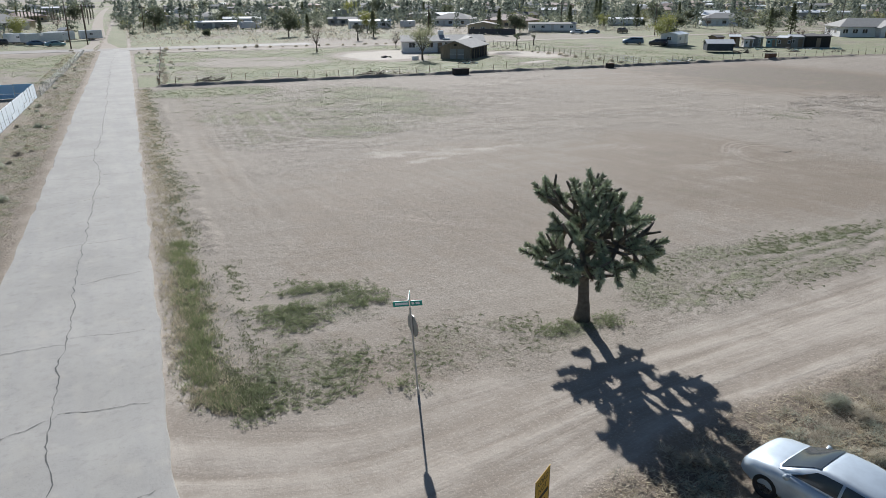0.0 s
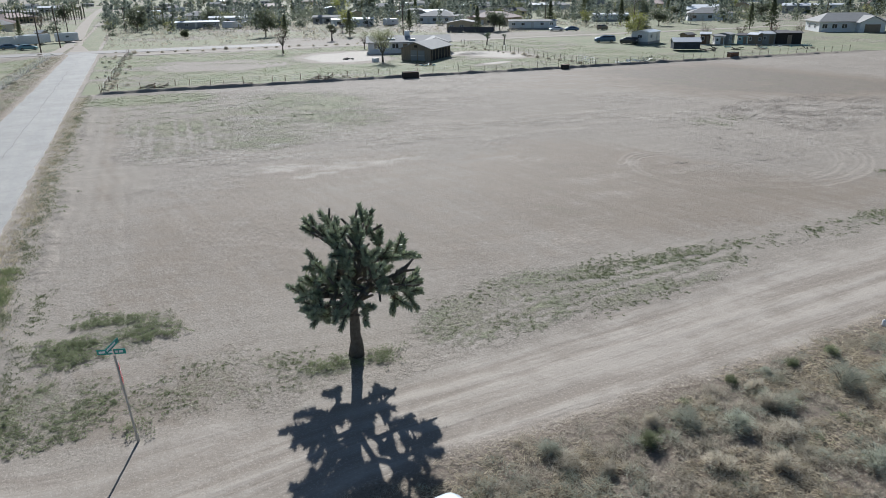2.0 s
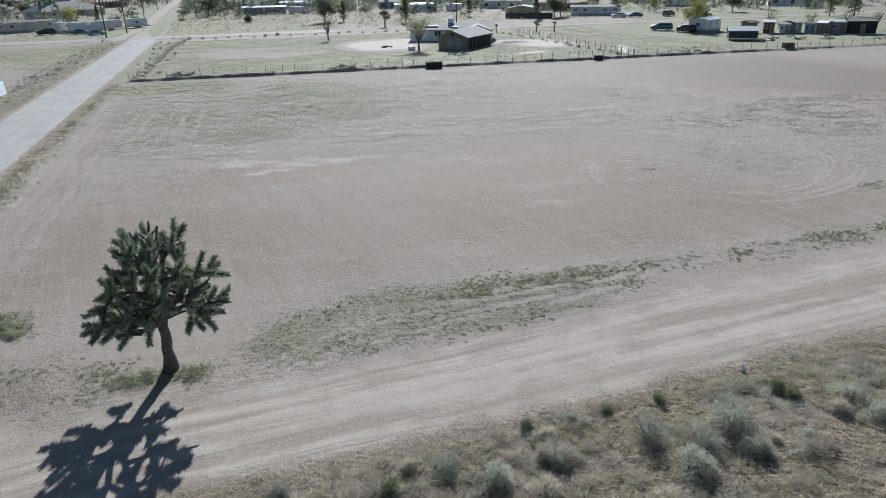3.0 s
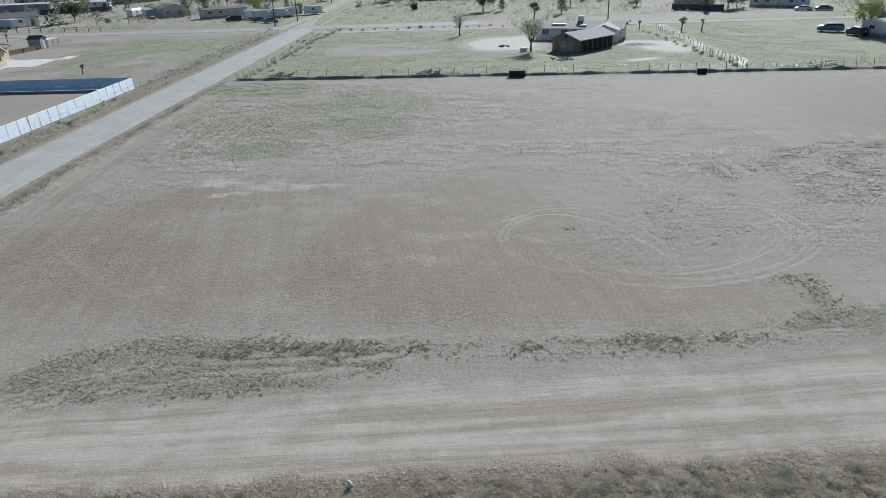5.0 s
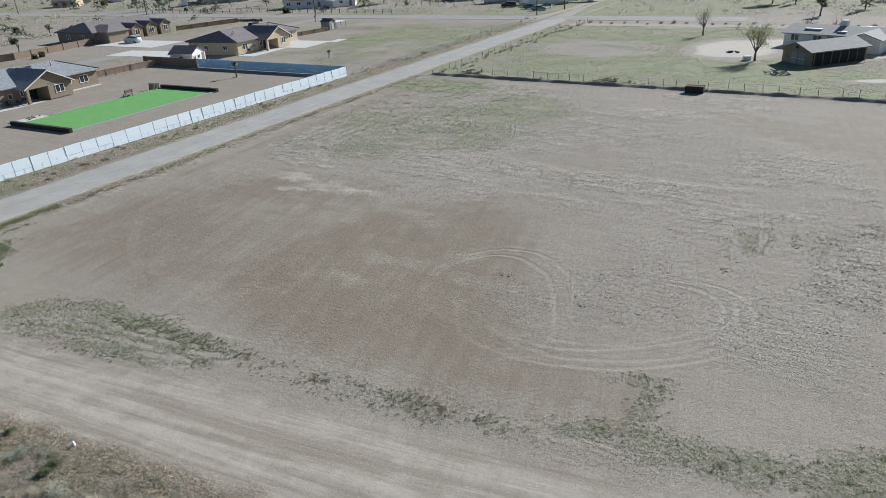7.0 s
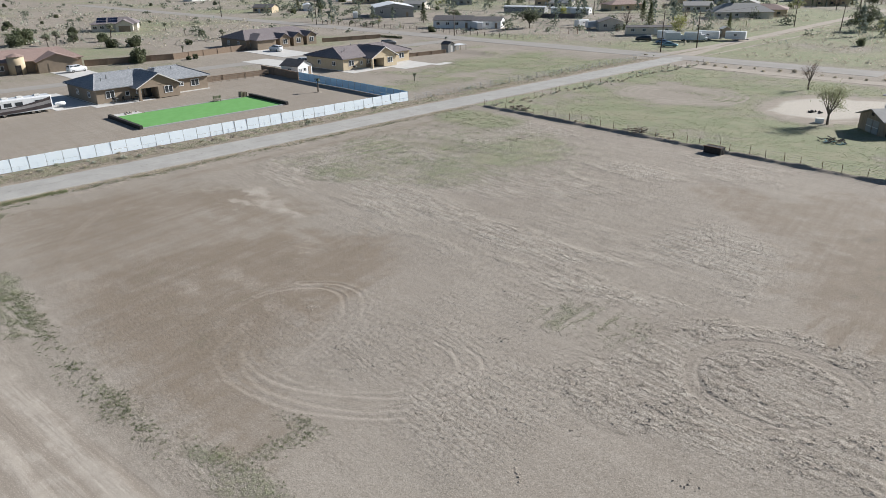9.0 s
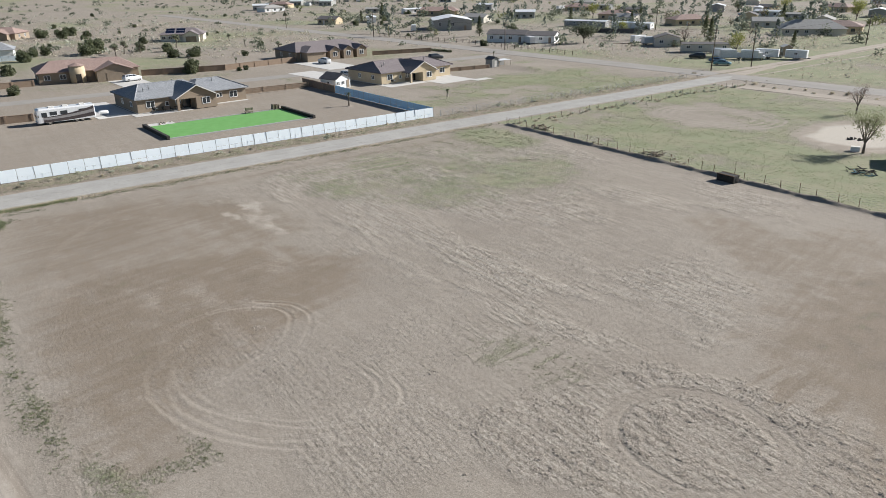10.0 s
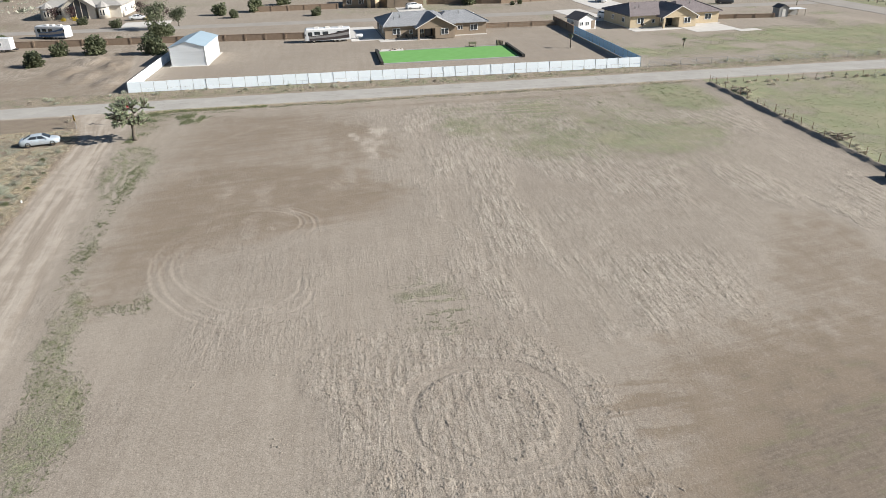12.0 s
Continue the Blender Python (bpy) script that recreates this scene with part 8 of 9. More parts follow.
def heap(name, at, rad, h, material, label, category, n=26, seed=0, plank=False):
    """A pile of many small broken pieces."""
    q = random.Random(seed)
    mb = MB()
    for _ in range(n):
        a, d = q.uniform(0, 6.283), rad * math.sqrt(q.random())
        x, y, z = math.cos(a) * d, math.sin(a) * d * 0.7, h * (1 - d / rad) * q.random()
        if plank:
            e = Vector((q.uniform(-1, 1), q.uniform(-1, 1), q.uniform(-0.2, 0.3))).normalized() * q.uniform(0.4, 1.1)
            mb.tube([(x, y, z + 0.08), (x + e.x, y + e.y, max(0.04, z + 0.08 + e.z))], q.uniform(0.03, 0.09), 4)
        else:
            s = q.uniform(0.15, 0.4) * rad * 0.45
            mb.tube([(x, y, -0.1), (x, y, z * 0.6 + s * 0.4), (x + q.uniform(-0.1, 0.1), y, z + s)], [s, s * 0.9, s * 0.25], 6)
    return single(name, mb, material, label, category, kind="stuff", at=at)


heap("junk_pile", pose(65.2, 116.2, height_at(65.2, 116.2)), 1.9, 0.8, m_dark, "dark pile of broken household junk on grass", "junk", 30, 1, True)
heap("junk_pile", pose(66.0, 115.6, height_at(66, 115.6)), 1.2, 0.4, m_carteal, "scrap of pale bluish sheet on grass", "junk", 8, 2, True)
heap("burnt_tyres", pose(57.2, 136.2, height_at(57.2, 136.2)), 1.3, 0.4, m_dark, "blackened ring of burnt debris on sand", "debris", 22, 3)
heap("brush_mound", pose(41.5, 103.8, height_at(41.5, 103.8)), 2.0, 0.5, m_wood, "brown brush and soil heap by the fence", "brush pile", 50, 4, True)
heap("brush_mound", pose(17.4, 107.2, height_at(17.4, 107.2)), 1.8, 0.4, m_wood, "brown brush and soil heap by the fence", "brush pile", 40, 5, True)
heap("scrap_pile", pose(99.5, 98.6, height_at(99.5, 98.6)), 3.6, 0.6, m_white, "pale scrap boards heaped beside the fence", "scrap", 46, 6, True)
heap("scrap_pile", pose(103.5, 99.6, height_at(103.5, 99.6)), 2.0, 0.9, m_sage, "cut green brush beside pale scrap", "brush pile", 50, 7, True)
box = thing("water_trough", "dark rusted steel trough beside the fence", "trough", at=pose(54.9, 99.9, height_at(54.9, 99.9), 0, 0, -8))
part("body", MB().box(-1.25, 1.25, -0.55, 0.55, -0.25, 0.95, 0.04), m_dark, box)
part("rim", MB().box(-1.3, 1.3, -0.6, -0.52, 0.9, 0.99).box(-1.3, 1.3, 0.52, 0.6, 0.9, 0.99), m_rustst, box)
bx2 = thing("steel_box", "small dark steel box at the fence line", "box", at=pose(82.8, 96.9, height_at(82.8, 96.9), 0, 0, -7))
part("body", MB().box(-0.65, 0.65, -0.4, 0.4, -0.2, 0.75, 0.03), m_dark, bx2)
part("lid", MB().box(-0.68, 0.68, -0.43, 0.43, 0.752, 0.82, 0.02), m_rustst, bx2)
bx3 = thing("steel_box", "rusty red metal box at the fence line", "box", at=pose(120.5, 94.5, 0, 0, 0, -7))
part("body", MB().box(-0.9, 0.9, -0.6, 0.6, 0, 1.1, 0.03), m_rustst, bx3)
part("lid", MB().box(-0.92, 0.92, -0.62, 0.62, 1.102, 1.16, 0.02), m_dark, bx3)
cb = thing("cooler_box", "white box beside the slender tree", "box", at=pose(60.2, 128.2, height_at(60.2, 128.2), 0, 0, 20))
part("body", MB().box(-0.6, 0.6, -0.4, 0.4, 0, 0.65, 0.04), m_white, cb)
part("lid", MB().box(-0.62, 0.62, -0.42, 0.42, 0.652, 0.72, 0.03), m_trim, cb)

post_fence((10.5, 106.1), (150.0, 90.7), "leaning steel posts with thin wire along an earth bank", 2.35, 1.55, (0.75, 1.05, 1.35), m_rustst, "field fences", 0.035, 0.006, 0.5, seed=4)
post_fence((10.3, 106.3), (19.0, 181.0), "leaning wire fence on thin posts", 2.6, 1.2, (0.6, 1.05), m_rustst, "field fences", 0.03, 0.006, 0.4, seed=5)
post_fence((90.0, 97.5), (96.6, 160.0), "rough wire fence overgrown with brush", 2.2, 1.35, (0.5, 0.85, 1.2), m_wood, "field fences", 0.05, 0.008, 0.4, seed=6)
gate = thing("pipe_gate", "pale tubular steel gate panels in the fence", "gate", at=pose(90.5, 98.2, 0, 0, 0, 83))
for i in range(6):
    part("upright", MB().tube([(1.2 * i, 0, 0), (1.2 * i, 0, 1.35)], 0.03, 6), m_steel, gate)
for z in (0.5, 0.9, 1.33):
    part("rail", MB().tube([(0, 0, z), (6.0, 0, z)], 0.028, 6), m_steel, gate)
for k in range(16):
    put_shrub("grey", 90.6 + 0.1 * k + random.uniform(-0.6, 0.6), 103 + 3.4 * k, random.uniform(0.7, 1.3), random, "fence-line shrubs")
for k in range(44):
    put_shrub(random.choice(["grey", "grey", "sage"]), 10.6 + 0.115 * 1.7 * k + random.uniform(-0.7, 0.7), 107 + 1.7 * k, random.uniform(0.5, 1.2), random, "fence-line shrubs")
for k in range(26):
    put_shrub("grey", 20 + 3.0 * k, 178.5 - 0.15 * k + random.uniform(-2, 2), random.uniform(0.7, 1.6), random, "fence-line shrubs")
for k in range(40):
    x = random.uniform(11, 118)
    put_shrub("grey", x, fence_north(x) + random.uniform(0.4, 1.6), random.uniform(0.35, 0.8), random, "fence-line shrubs")


# ---- poles and wires ----
def pole(x, y, h=10.5, arm=True, turn=0.0, lean=0.0):
    p_ = thing("utility_pole", "dark wooden utility pole with crossarm", "pole", "utility poles", at=pose(x, y, 0, 0, lean, turn))
    part("shaft", MB(True).tube([(0, 0, -0.5), (0, 0, h)], [0.17, 0.11], 8), m_pole, p_)
    if arm:
        part("crossarm", MB().box(-1.2, 1.2, -0.06, 0.06, h - 0.75, h - 0.6), m_pole, p_)
        for xx in (-1.1, -0.5, 0.5, 1.1):
            part("insulator", MB().tube([(xx, 0, h - 0.6), (xx, 0, h - 0.45)], 0.05, 6), m_steel, p_)
    return p_


def wire(a, b, sag=0.8):
    pts = []
    for i in range(13):
        t = i / 12
        pts.append((a[0] + (b[0] - a[0]) * t, a[1] + (b[1] - a[1]) * t, a[2] + (b[2] - a[2]) * t - 4 * sag * t * (1 - t)))
    return single("power_line", MB().tube(pts, 0.018, 4), m_black, "thin dark power line between poles", "wire", "power lines")


POLES = [(0.3, 196.5, 11.0), (4.4, 211.0, 10.2), (6.2, 292.0, 10.5), (24.6, 280.0, 9.0), (-78.2, 199.0, 9.0), (-157, 200.5, 10.0), (92.0, 186.5, 9.5), (163, 171, 9.5), (252, 170, 11.0), (-86, 306, 10.5), (-235, 203, 9), (9.5, 370, 10.5), (13, 450, 10.5), (178, 240, 9.5), (160, 345, 10)]
for i, (x, y, h) in enumerate(POLES):
    pole(x, y, h, True, 8 if i % 2 else 85, 1.5 if i % 3 == 0 else -0.8)
for a, b in ((0, 4), (4, 5), (5, 10), (1, 2), (2, 11), (11, 12), (6, 7), (7, 8)):
    (xa, ya, ha), (xb, yb, hb) = POLES[a], POLES[b]
    for o in (-0.9, 0.9):
        wire((xa, ya + o, ha - 0.45), (xb, yb + o, hb - 0.45))

# ---- homes beyond the crossing ----
def mobile_home(at, length, label, wall=None, roof=None, h=2.7):
    b = thing("mobile_home", label, "mobile home", "mobile homes", at=at)
    wall, roof = wall or m_whitewall, roof or m_tinroof
    part("skirting", MB().box(-4.2, 0.02, 0.02, length - 0.02, -0.1, 0.6), m_greywall, b)
    part("wall", MB().house(-4.3, 0, 0, length, 0.6, h, 0.45, "y"), wall, b)
    part("roof", MB().slabs(-4.3, 0, 0, length, h + 0.02, 0.45, 0.25, 0.1, "y"), roof, b)
    n = max(2, int(length / 3.2))
    for i in range(n):
        if i == n // 2:
            door(b, 0, length * (i + 0.5) / n, 0.6, 0.9, 1.95, "x+", m_trim)
        else:
            window(b, 0, length * (i + 0.5) / n, 1.35, 1.2, 0.95, "x+")
    window(b, -2.1, 0, 1.3, 1.2, 0.95, "y-")
    window(b, -2.1, length, 1.3, 1.2, 0.95, "y+")
    return b


mobile_home(pose(-28.4, 230.5, 0, 0, 0, -52), 15.0, "long cream mobile home with dark roof", m_cream, m_darkroof)
small_house(pose(-45.6, 241.8, 0, 0, 0, -52), 8.5, 8, 2.9, 1.3, m_cream, m_darkroof, "cream shed with dark roof", 1, "storage_shed", "shed", "x")
for x, y, tn, cab, ln in ((-4.0, 227.0, 20, True, 5.0), (-1.5, 233.0, 15, False, 6.5), (-9.0, 223.5, 40, True, 4.5), (-51.5, 247.0, 60, True, 5.0), (-85.8, 220.8, 150, True, 6.5), (-12.5, 226.5, 30, False, 5.5), (6.0, 236.0, 10, False, 6.0), (-58.0, 250.0, 80, False, 6.0)):
    box_van(pose(x, y, 0, 0, 0, tn), "white box van parked beside the homes", ln, 2.2, None, cab, "box_van", "van")
sedan(pose(-3.2, 209.3, 0, 0, 0, 20), m_carteal, "teal car parked at the corner", 4.8)
sedan(pose(-16.5, 219.2, 0, 0, 0, 200), m_cardark, "dark sport utility car on a gravel drive", 4.9, suv=True)
sedan(pose(-7.5, 214.5, 0, 0, 0, 10), m_carblue, "blue car parked among vans", 4.7)
small_house(pose(-0.6, 242.0, 0, 0, 0, -45), 2.6, 2.4, 2.7, 0.6, m_wood, m_trim, "small brown wooden outhouse", 0, "outhouse", "shed", "x")
hip_house(pose(-31.4, 311.0, 0, 0, 0, -52), 24, 12, m_cream, m_shingle, "wide house under a pale grey roof among trees", 0, 21, 2.6, 3.4)
small_house(pose(-103.5, 215.6, 0, 0, 0, -62), 15, 9, 3.0, 1.4, m_whitewall, m_darkroof, "white-blue garage building with dark roof", 3, "garage", "garage", "y")
small_house(pose(-92.5, 221.5, 0, 0, 0, -62), 14, 9, 2.8, 1.2, m_whitewall, m_darkroof, "white outbuilding with brown roof", 3, "garage", "garage", "y")
small_house(pose(-162.5, 239.5, 0, 0, 0, -38), 18, 24, 4.5, 1.6, m_greywall, m_tinroof, "large grey metal warehouse with pale roof", 2, "warehouse", "warehouse", "x")
box_van(pose(-168, 232, 0, 0, 0, -40), "white trailer beside the warehouse", 7, 2.4)
hip_house(pose(-262, 312, 0, 0, 0, -45), 26, 14, m_tan, m_redtile, "tan house with red tiled roof beyond the fields", 1, 22)
mobile_home(pose(-133.5, 300, 0, 0, 0, -80), 22, "long low building with pale roof", m_greywall, m_tinroof)
mobile_home(pose(-107, 302, 0, 0, 0, -80), 19, "white mobile home with pale roof", m_whitewall, m_tinroof)
block_wall((-104, 277), (-80, 286), "dark yard fence before mobile homes", 1.8, m_darkroof)
post_fence((-158, 204.5), (-97, 206.5), "dark post and rail fence along the street", 3.4, 1.5, (0.5, 1.0, 1.4), m_pole, "yard fences", 0.10, 0.03)
post_fence((-92, 205), (-50, 201), "dark post and rail fence along the street", 3.6, 1.4, (0.7, 1.2), m_pole, "yard fences", 0.10, 0.02)
sw = thing("swing_set", "rusty swing frame in a yard", "swing", at=pose(-47.5, 224.5, 0, 0, 0, 35))
for xx in (-3, 0, 3):
    for s in (1, -1):
        part("leg", MB().tube([(xx, s * 0.9, 0), (xx, 0, 2.2)], 0.06, 6), m_rustst, sw)
part("beam", MB().tube([(-3.2, 0, 2.2), (3.2, 0, 2.2)], 0.06, 6), m_rustst, sw)

# north-east compound
mobile_home(pose(132.0, 130.5, 0, 0, 0, -65), 7.5, "white travel trailer under trees", m_carwhite, m_carwhite, 2.7)
plant("spring", 131.5, 134.5, 1.05, "compound trees")
plant("broad", 137, 138, 0.9, "compound trees")
sedan(pose(128.3, 142.0, 0, 0, 0, 150), m_carblue, "blue-grey pickup-sized car on bare ground", 5.2, suv=True)
sedan(pose(129.2, 134.0, 0, 0, 0, 100), m_cardark, "dark car with open lid beside a tree", 4.6, suv=True)
tent = thing("canopy_shed", "dark tarpaulin canopy over stored goods", "canopy", at=pose(123.3, 113.0, 0, 0, 0, 235))
part("cover", MB().house(-4, 0, 0, 5.5, 0.4, 1.9, 0.7, "y"), surf("blue_black_tarp", (0.03, 0.04, 0.055), (0.06, 0.075, 0.10), 1, 0.6, relief=0.8, dist=0.08, fine=2), tent)
for xx in (-3.9, -0.1):
    for yy in (0.1, 2.7, 5.4):
        part("post", MB().box(xx - 0.04, xx + 0.04, yy - 0.04, yy + 0.04, 0, 0.5), m_steel, tent)
part("top_sheet", MB().slabs(-4, 0, 0, 5.5, 1.96, 0.7, 0.25, 0.05, "y"), m_tinroof, tent)
q = random.Random(61)
for k in range(9):
    x, y = 139 + 2.4 * k + q.uniform(-1, 1), 124 - 1.4 * k + q.uniform(-2, 3)
    small_house(pose(x, y, 0, 0, 0, q.uniform(190, 290)), q.uniform(1.8, 3.8), q.uniform(1.8, 3.4), q.uniform(1.6, 2.5), 0.35, q.choice([m_wood, m_greywall, m_whitewall, m_brownst, m_carteal, m_rustst]), q.choice([m_tinroof, m_darkroof, m_shingle]), "patched storage shed in a crowded yard", 1, "storage_shed", "shed", "y")
small_house(pose(154.3, 111.8, 0, 0, 0, 240), 5.5, 4.0, 2.6, 0.3, m_dark, m_darkroof, "dark plank shed at the field edge", 0, "storage_shed", "shed", "y")
for k in range(12):
    heap("junk_pile", pose(128 + 2.6 * k + q.uniform(-1, 1), 112 - 1.0 * k + q.uniform(-3, 5), 0), q.uniform(0.7, 1.6), q.uniform(0.4, 1.0), q.choice([m_wood, m_rustst, m_dark, m_white, m_carteal]), "heap of stored scrap in a yard", "junk", 14, 100 + k, True)
for x, y, k in [(148, 128, 0.9), (156, 124, 0.8), (163, 120, 0.8), (170, 118, 0.9)]:
    plant("bare", x, y, k, "compound trees")
hip_house(pose(203.5, 137.0, 0, 0, 0, 235), 18, 12, m_whitewall, m_shingle, "white house with grey roof beyond the yards", 1, 31)
plant("pine", 204, 154, 1.25)
plant("pine", 199, 158, 0.9)
mobile_home(pose(140.5, 207.5, 0, 0, 0, 238), 16, "white mobile home beside the sand track", m_whitewall, m_shingle)
sedan(pose(148.0, 190.5, 0, 0, 0, 150), m_carwhite, "white car parked by a home", 4.7)
sedan(pose(153.0, 189.0, 0, 0, 0, 150), m_carblue, "blue car parked by a home", 4.7)
small_house(pose(118.5, 211.0, 0, 0, 0, 235), 10, 9, 2.7, 0.9, m_tan, m_shingle, "tan house with low grey roof", 2, "house", "house", "x")
block_wall((116.5, 206), (128, 197), "dark fence beside a tan house", 1.8, m_darkroof)
plant("pine", 124.5, 201, 0.95)
plant("broad", 132, 203, 1.0)
plant("broad", 136, 206, 0.85)
mobile_home(pose(199.5, 237, 0, 0, 0, 230), 14, "pale home with a white van beside it", m_whitewall, m_tinroof)
sedan(pose(164.0, 187.0, 0, 0, 0, 20), m_wood, "dusty brown car on a dirt lot", 4.8, suv=True)
mobile_home(pose(41.5, 287, 0, 0, 0, 262), 17, "grey mobile home with white van", m_greywall, m_tinroof)
box_van(pose(62, 283, 0, 0, 0, 10), "white van beside a home", 5.5, 2.2, None, True, "box_van", "van")
for x, y in [(36.9, 297), (44, 303), (40, 300)]:
    plant("cypress", x, y, 0.8, "cypress row")
# ---- the spread-out town beyond, to the horizon ----
q = random.Random(404)
TAKEN = [(o.matrix_world.translation.x, o.matrix_world.translation.y) for o in scene.objects if o.parent is None and o.get("category") in ("house", "mobile home", "shed", "garage", "warehouse", "barn", "van", "trailer", "car", "motor home", "canopy")]


def open_spot(x, y, gap):
    if abs(y - (190 - 0.05 * x)) < 9 or abs(x - north_x(y)) < 8 and y > 150 or abs(x - (-85 + 0.1 * (y - 21))) < 7 and y < 192:
        return False
    if abs(y - (176.5 - 0.05 * x)) < 5 and x > 14:
        return False
    if -128 < x < 112 and y < 184 or 95 < x < 185 and 85 < y < 150:
        return False
    if x < -100 and y < 184 and math.hypot(x + 110, y - 40) < 75:
        return False
    return all(abs(x - a) + abs(y - b) > gap for a, b in TAKEN)


def far_spot(r0, r1, gap, power=1.0, a0=-64, a1=122):
    while True:
        a = radians(q.uniform(a0, a1))
        d = r0 + (r1 - r0) * q.random() ** power
        x, y = 55 - math.sin(a) * d, 45 + math.cos(a) * d
        if open_spot(x, y, gap):
            return x, y


def far_house(at, w, d, h, rise, wall, roof, label, hip=False):
    """A house seen from far: walls, roof, three windows and a door."""
    b = thing("house", label, "house", "distant homes", at=at)
    if hip:
        part("wall", MB().box(-d, 0, 0, w, -0.1, h), wall, b)
        part("roof", MB().hip(-d, 0, 0, w, h, rise, 0.5, 0.15, "y"), roof, b)
    else:
        part("wall", MB().house(-d, 0, 0, w, -0.1, h, rise, "y"), wall, b)
        part("roof", MB().slabs(-d, 0, 0, w, h + 0.02, rise, 0.4, 0.14, "y"), roof, b)
    for k in (0.15, 0.5, 0.82):
        part("window", MB().box(0.004, 0.06, w * k - 0.75, w * k + 0.75, 0.95, 2.1), m_glass, b)
    part("door", MB().box(0.004, 0.06, w * 0.34 - 0.5, w * 0.34 + 0.5, 0, 2.05), m_trim, b)
    return b


house_kinds = [
    far_house(pose(62, 330, 0, 0, 0, 255), 16, 5, 2.7, 0.6, m_whitewall, m_tinroof, "pale home with light roof in the distance"),
    far_house(pose(100, 300, 0, 0, 0, 240), 13, 5, 2.7, 0.7, m_greywall, m_shingle, "grey home with shingled roof in the distance"),
    far_house(pose(-60, 345, 0, 0, 0, 300), 13, 9, 2.8, 1.6, m_cream, m_shingle, "cream gabled house in the distance"),
    far_house(pose(170, 285, 0, 0, 0, 235), 11, 8, 2.7, 1.4, m_tan, m_darkroof, "tan gabled house in the distance"),
    far_house(pose(-150, 350, 0, 0, 0, -60), 18, 11, 2.8, 2.2, m_tan, m_redtile, "tan house with red roof in the distance", True),
    far_house(pose(230, 215, 0, 0, 0, 230), 17, 11, 2.8, 2.2, m_whitewall, m_shingle, "white house with grey roof in the distance", True),
    far_house(pose(-195, 330, 0, 0, 0, -50), 12, 9, 3.6, 1.0, m_greywall, m_tinroof, "grey metal barn with pale roof in the distance"),
]
for o in house_kinds:
    TAKEN.append((o.matrix_world.translation.x, o.matrix_world.translation.y))
for i in range(190):
    x, y = far_spot(215, 980, 22, 1.0)
    while y < 200 + 0.3 * max(0, -150 - x) or abs(x - north_x(y)) < 26:
        x, y = far_spot(215, 980, 22, 1.0)
    o = q.choice(house_kinds)
    tn = math.degrees(math.atan2(45 - y, 55 - x)) + q.choice([0, 0, 30, -30, 90])
    copy_thing(o, pose(x, y, 0, 0, 0, tn))
    TAKEN.append((x, y))
van_kind = box_van(pose(120, 262, 0, 0, 0, 20), "white trailer parked in a distant yard", 6.5, 2.2)
car_kind = sedan(pose(75, 315, 0, 0, 0, 20), m_carwhite, "white car parked in a distant yard", 4.7)
for i in range(48):
    hx, hy = q.choice(TAKEN[-120:])
    x, y = hx + q.uniform(-14, 14), hy + q.uniform(-14, 14)
    if open_spot(x, y, 4):
        copy_thing(van_kind if q.random() < 0.8 else car_kind, pose(x, y, 0, 0, 0, q.uniform(0, 360)))

kinds = ["broad", "pine", "juniper", "juniper", "broad", "bare", "broad", "pine", "pine", "juniper", "bare", "spring"]
n = 0
while n < 150:
    if q.random() < 0.4:
        hx, hy = q.choice(TAKEN[-127:])
        x, y = hx + q.gauss(0, 16), hy + q.gauss(0, 16)
        if not open_spot(x, y, 9):
            continue
    else:
        x, y = far_spot(160, 400, 8, 1.0, -64, 50)
    if y < 184:
        continue
    plant(q.choice(kinds), x, y, q.uniform(0.7, 1.35), "distant trees", q)
    n += 1
for i in range(90):   # open desert to the west
    x, y = far_spot(200, 560, 7, 0.9, 50, 122)
    plant(q.choice(["juniper", "juniper", "sagebush", "juniper", "sagebush"]), x, y, q.uniform(0.6, 1.5), "desert bushes", q)
for i in range(26):
    a = 14 + 3.4 * i
    plant("cypress", -20 + 1.4 * i, 405 + 2.5 * i, q.uniform(0.7, 1.0), "cypress row", q)

# far woods as one mass of each leaf colour
woods, woods2, woods3, woods4 = MB(), MB(), MB(), MB()


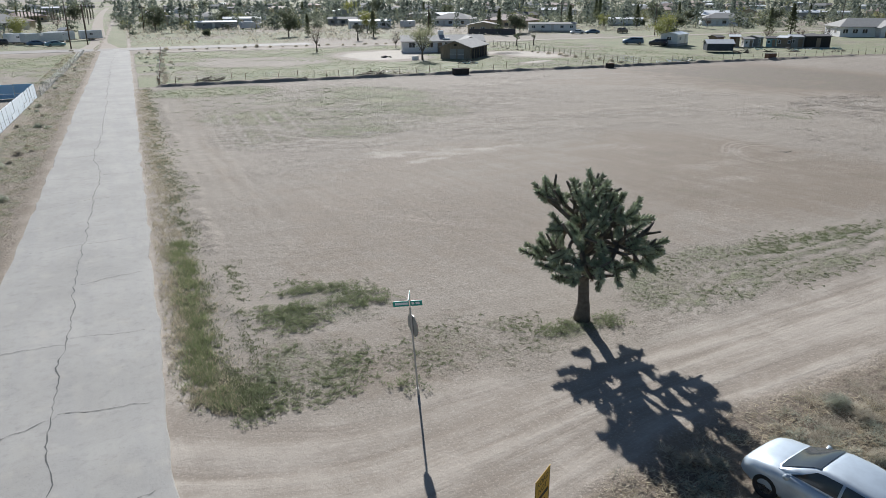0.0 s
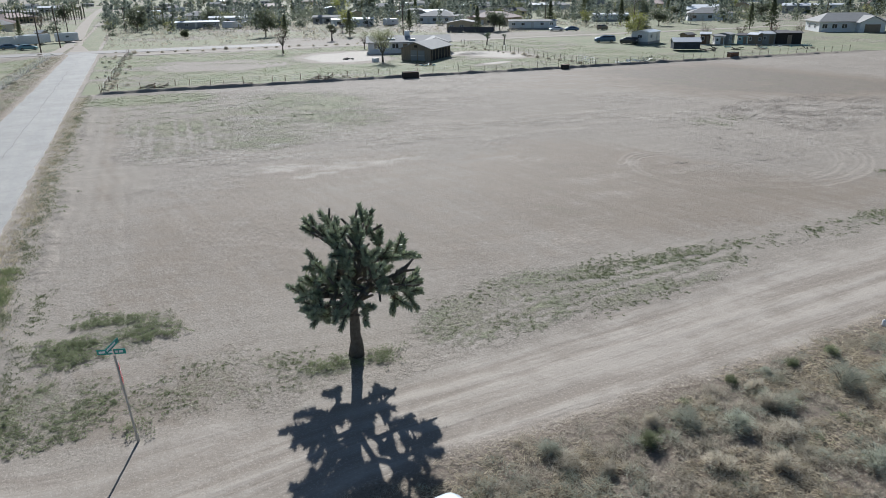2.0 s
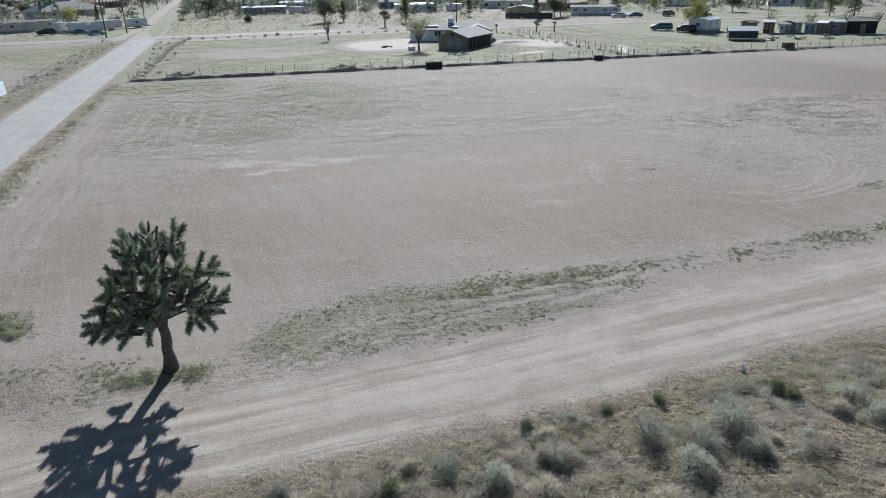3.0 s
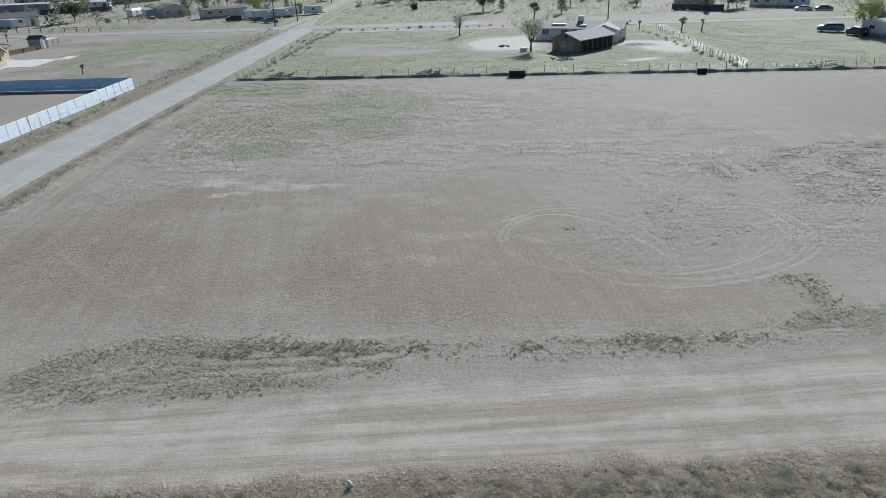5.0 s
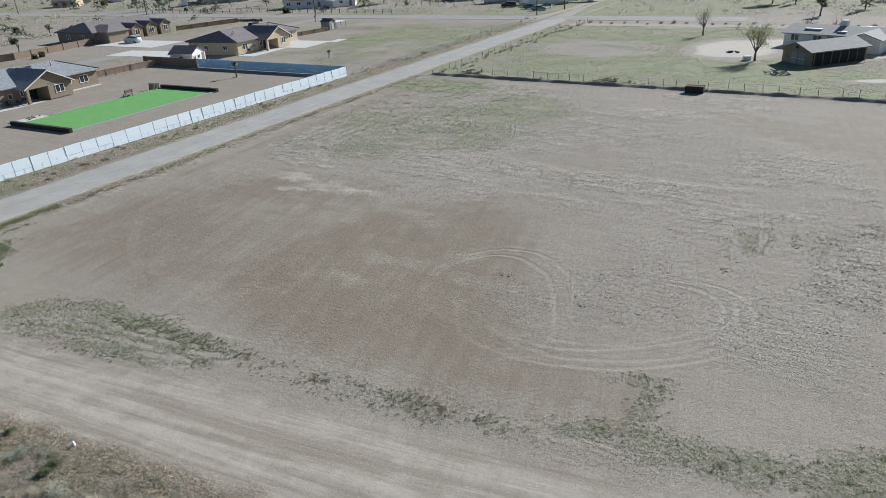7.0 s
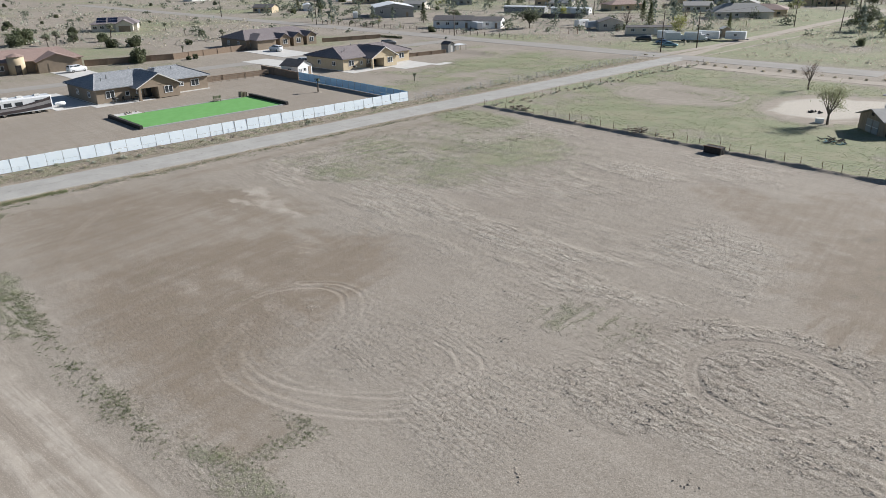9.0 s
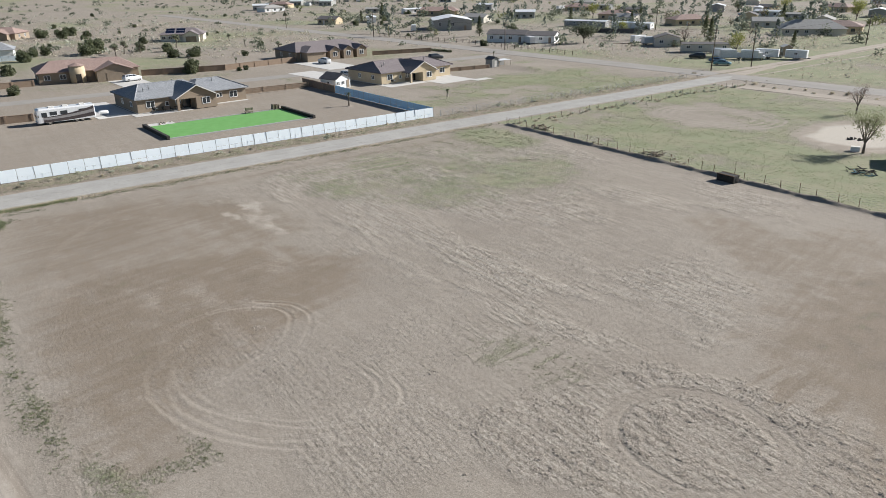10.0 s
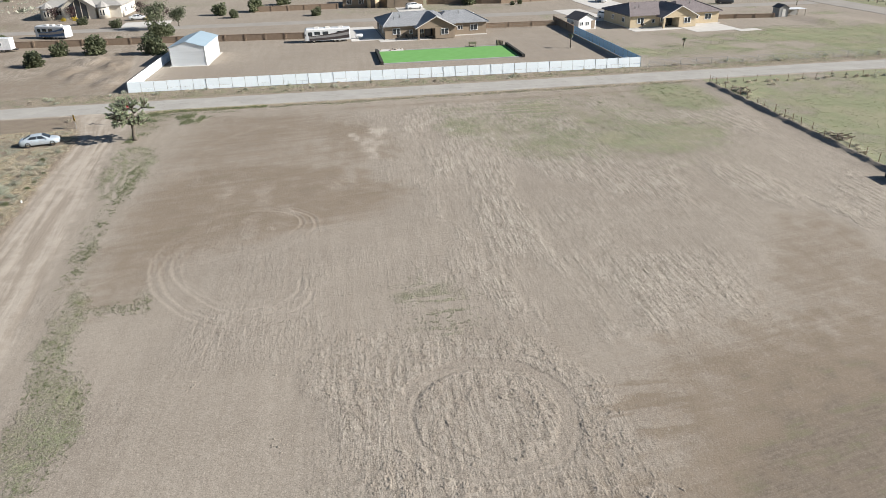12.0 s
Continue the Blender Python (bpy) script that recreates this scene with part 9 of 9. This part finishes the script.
def far_tree(x, y, kind, k, n):
    """Leaves spread over a cone, a ball or a flat bush, with a stem below."""
    mb = (woods, woods, woods2, woods4, woods3, woods2)[kind]
    hh, rr = ((8.0, 2.3), (8.0, 0.9), (4.6, 3.2), (4.4, 2.6), (4.6, 2.6), (2.2, 2.3))[kind]
    hh, rr = hh * k, rr * k
    leaf = math.sqrt(7.0 * rr * hh / n) * (0.45 if kind == 3 else 0.85)
    if kind not in (1, 5):
        woods3.tube([(x, y, 0), (x, y, hh * 0.45)], [0.16 * k, 0.1 * k], 4, False)
    lobes = [(q.uniform(0, 6.283), q.uniform(0.1, 0.8), q.uniform(0.08, 0.85)) for _ in range(7)]
    for _ in range(n):
        a_ = q.uniform(0, 6.283)
        if kind < 2:
            t = q.random() ** 0.8
            d_ = rr * (1 - t) ** 0.8 * q.uniform(0.5, 1.1)
            o = Vector((x + math.cos(a_) * d_, y + math.sin(a_) * d_, hh * (0.06 + 0.94 * t)))
        else:
            la, ld, lz = q.choice(lobes)
            v = Vector((q.gauss(0, 1), q.gauss(0, 1), q.gauss(0, 1))).normalized() * rr * 0.48
            o = Vector((x + math.cos(la) * ld * rr * 0.8 + v.x, y + math.sin(la) * ld * rr * 0.8 + v.y, max(0.1, lz * hh * 0.85 + v.z * (0.8 if kind != 5 else 0.35))))
        w = Vector((q.uniform(-1, 1), q.uniform(-1, 1), q.uniform(-0.4, 1))).normalized() * leaf * q.uniform(0.6, 1.4)
        s_ = w.cross(Vector((q.uniform(-1, 1), q.uniform(-1, 1), q.uniform(-1, 1)))).normalized() * leaf * (0.12 if kind == 3 else 0.42)
        mb.add([o, o + w * 0.5 + s_, o + w, o + w * 0.5 - s_], [(0, 1, 2, 3)])


mix_ = [0, 0, 0, 1, 2, 2, 2, 2, 2, 3, 3, 4, 5, 5, 5, 5, 5, 5]
n = 0
while n < 3500:
    if n < 1000:
        x, y = far_spot(215, 430, 6, 0.8, -64, 8)
    elif n < 1180:
        x, y = far_spot(200, 430, 6, 0.8, 8, 58)
    elif q.random() < 0.25:
        hx, hy = q.choice(TAKEN[-127:])
        x, y = hx + q.gauss(0, 14), hy + q.gauss(0, 14)
    else:
        x, y = far_spot(400, 1200, 6, 0.85, -64, 100)
    if not open_spot(x, y, 7) or y < 187 + 0.3 * max(0, -120 - x):
        continue
    if n < 1000 and 16 < x < 100 and y < 265 and q.random() < 0.9:
        continue
    dist_ = math.hypot(x - 55, y - 45)
    far_tree(x, y, q.choice(mix_), q.uniform(0.6, 1.25), 100 if dist_ < 330 else 60 if dist_ < 480 else 30)
    n += 1
n = 0
while n < 1100:    # the last trees before the horizon
    x, y = far_spot(700, 1900, 6, 0.9, -66, 100)
    if y > 200 + 0.3 * max(0, -120 - x):
        far_tree(x, y, q.choice([0, 2, 2, 5]), q.uniform(1.0, 1.9), 20)
        n += 1
n = 0
while n < 760:     # bushes over the western desert
    x, y = far_spot(190, 900, 5, 0.9, 48, 124)
    far_tree(x, y, 5, q.uniform(0.4, 1.2), 44)
    n += 1
# far foliage: dusty grey-green, lifted paler to put haze into the colour
m_dusty_hazed = leafy("dusty_hazed_foliage", (0.100, 0.124, 0.104), (0.215, 0.240, 0.200), 0.3, 0.8, 0.45)
single("far_woods", woods, m_dusty_hazed, "scattered dark conifers of the distant town", "woods", kind="stuff")
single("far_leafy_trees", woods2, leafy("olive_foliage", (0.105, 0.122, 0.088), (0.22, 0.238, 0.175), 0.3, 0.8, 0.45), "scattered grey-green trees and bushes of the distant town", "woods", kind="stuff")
single("far_spring_trees", woods3, leafy("pale_spring_foliage", (0.17, 0.18, 0.09), (0.30, 0.30, 0.16), 0.3, 0.8, 0.4), "pale spring trees of the distant town", "woods", kind="stuff")
single("far_bare_trees", woods4, m_greyshrub, "leafless grey-brown trees of the distant town", "woods", kind="stuff")

# low desert scrub as one mass
scrub = MB()
n = 0
while n < 8000:
    z_ = q.random()
    if z_ < 0.34:
        x, y = q.uniform(-60, 190), q.uniform(181, 330)
    elif z_ < 0.62:
        x, y = q.uniform(-330, -110), q.uniform(20, 190)
    else:
        x, y = far_spot(190, 520, 5, 0.9)
    if not open_spot(x, y, 5):
        continue
    k = q.uniform(0.3, 0.85) if q.random() < 0.75 else q.uniform(0.9, 2.0)
    leaf_clump(scrub, x, y, 0, q, 10, 0.9 * k, 0.8 * k, 0.36 * k)
    n += 1
single("desert_scrub", scrub, m_greyshrub, "grey-green desert scrub spread over open ground", "scrub", kind="stuff")
scrub2 = MB()
n = 0
while n < 6500:
    x, y = far_spot(190, 560, 5, 0.9)
    k = q.uniform(0.4, 1.0) if q.random() < 0.7 else q.uniform(1.0, 2.4)
    leaf_clump(scrub2, x, y, 0, q, 10, 1.0 * k, 0.7 * k, 0.38 * k)
    n += 1
single("green_scrub", scrub2, m_sage, "sage-green scrub over the distant lots", "scrub", kind="stuff")
# low hills that close the view
hills = MB(True)
rows_ = []
for j, (d, hgt_) in enumerate(((2200, -2), (2600, 25), (3000, 60), (3300, -2))):
    row = []
    for i in range(61):
        a = radians(-110 + 260 * i / 60)
        row.append((55 - math.sin(a) * d, 45 + math.cos(a) * d, hgt_ * (0.35 + 0.9 * float(vnoise(np.array(i * 0.31), np.array(j * 0.4), 5))) if hgt_ > 0 else hgt_))
    rows_.append(row)
hills.add([p_ for r_ in rows_ for p_ in r_], [(j * 61 + i, (j + 1) * 61 + i, (j + 1) * 61 + i + 1, j * 61 + i + 1) for j in range(3) for i in range(60)])
single("backdrop", hills, surf("far_hills", (0.22, 0.20, 0.17), (0.27, 0.245, 0.21), 0.004, 0.95, relief=0, fine=0.05), "low dusty hills at the horizon", "hills", kind="structure")
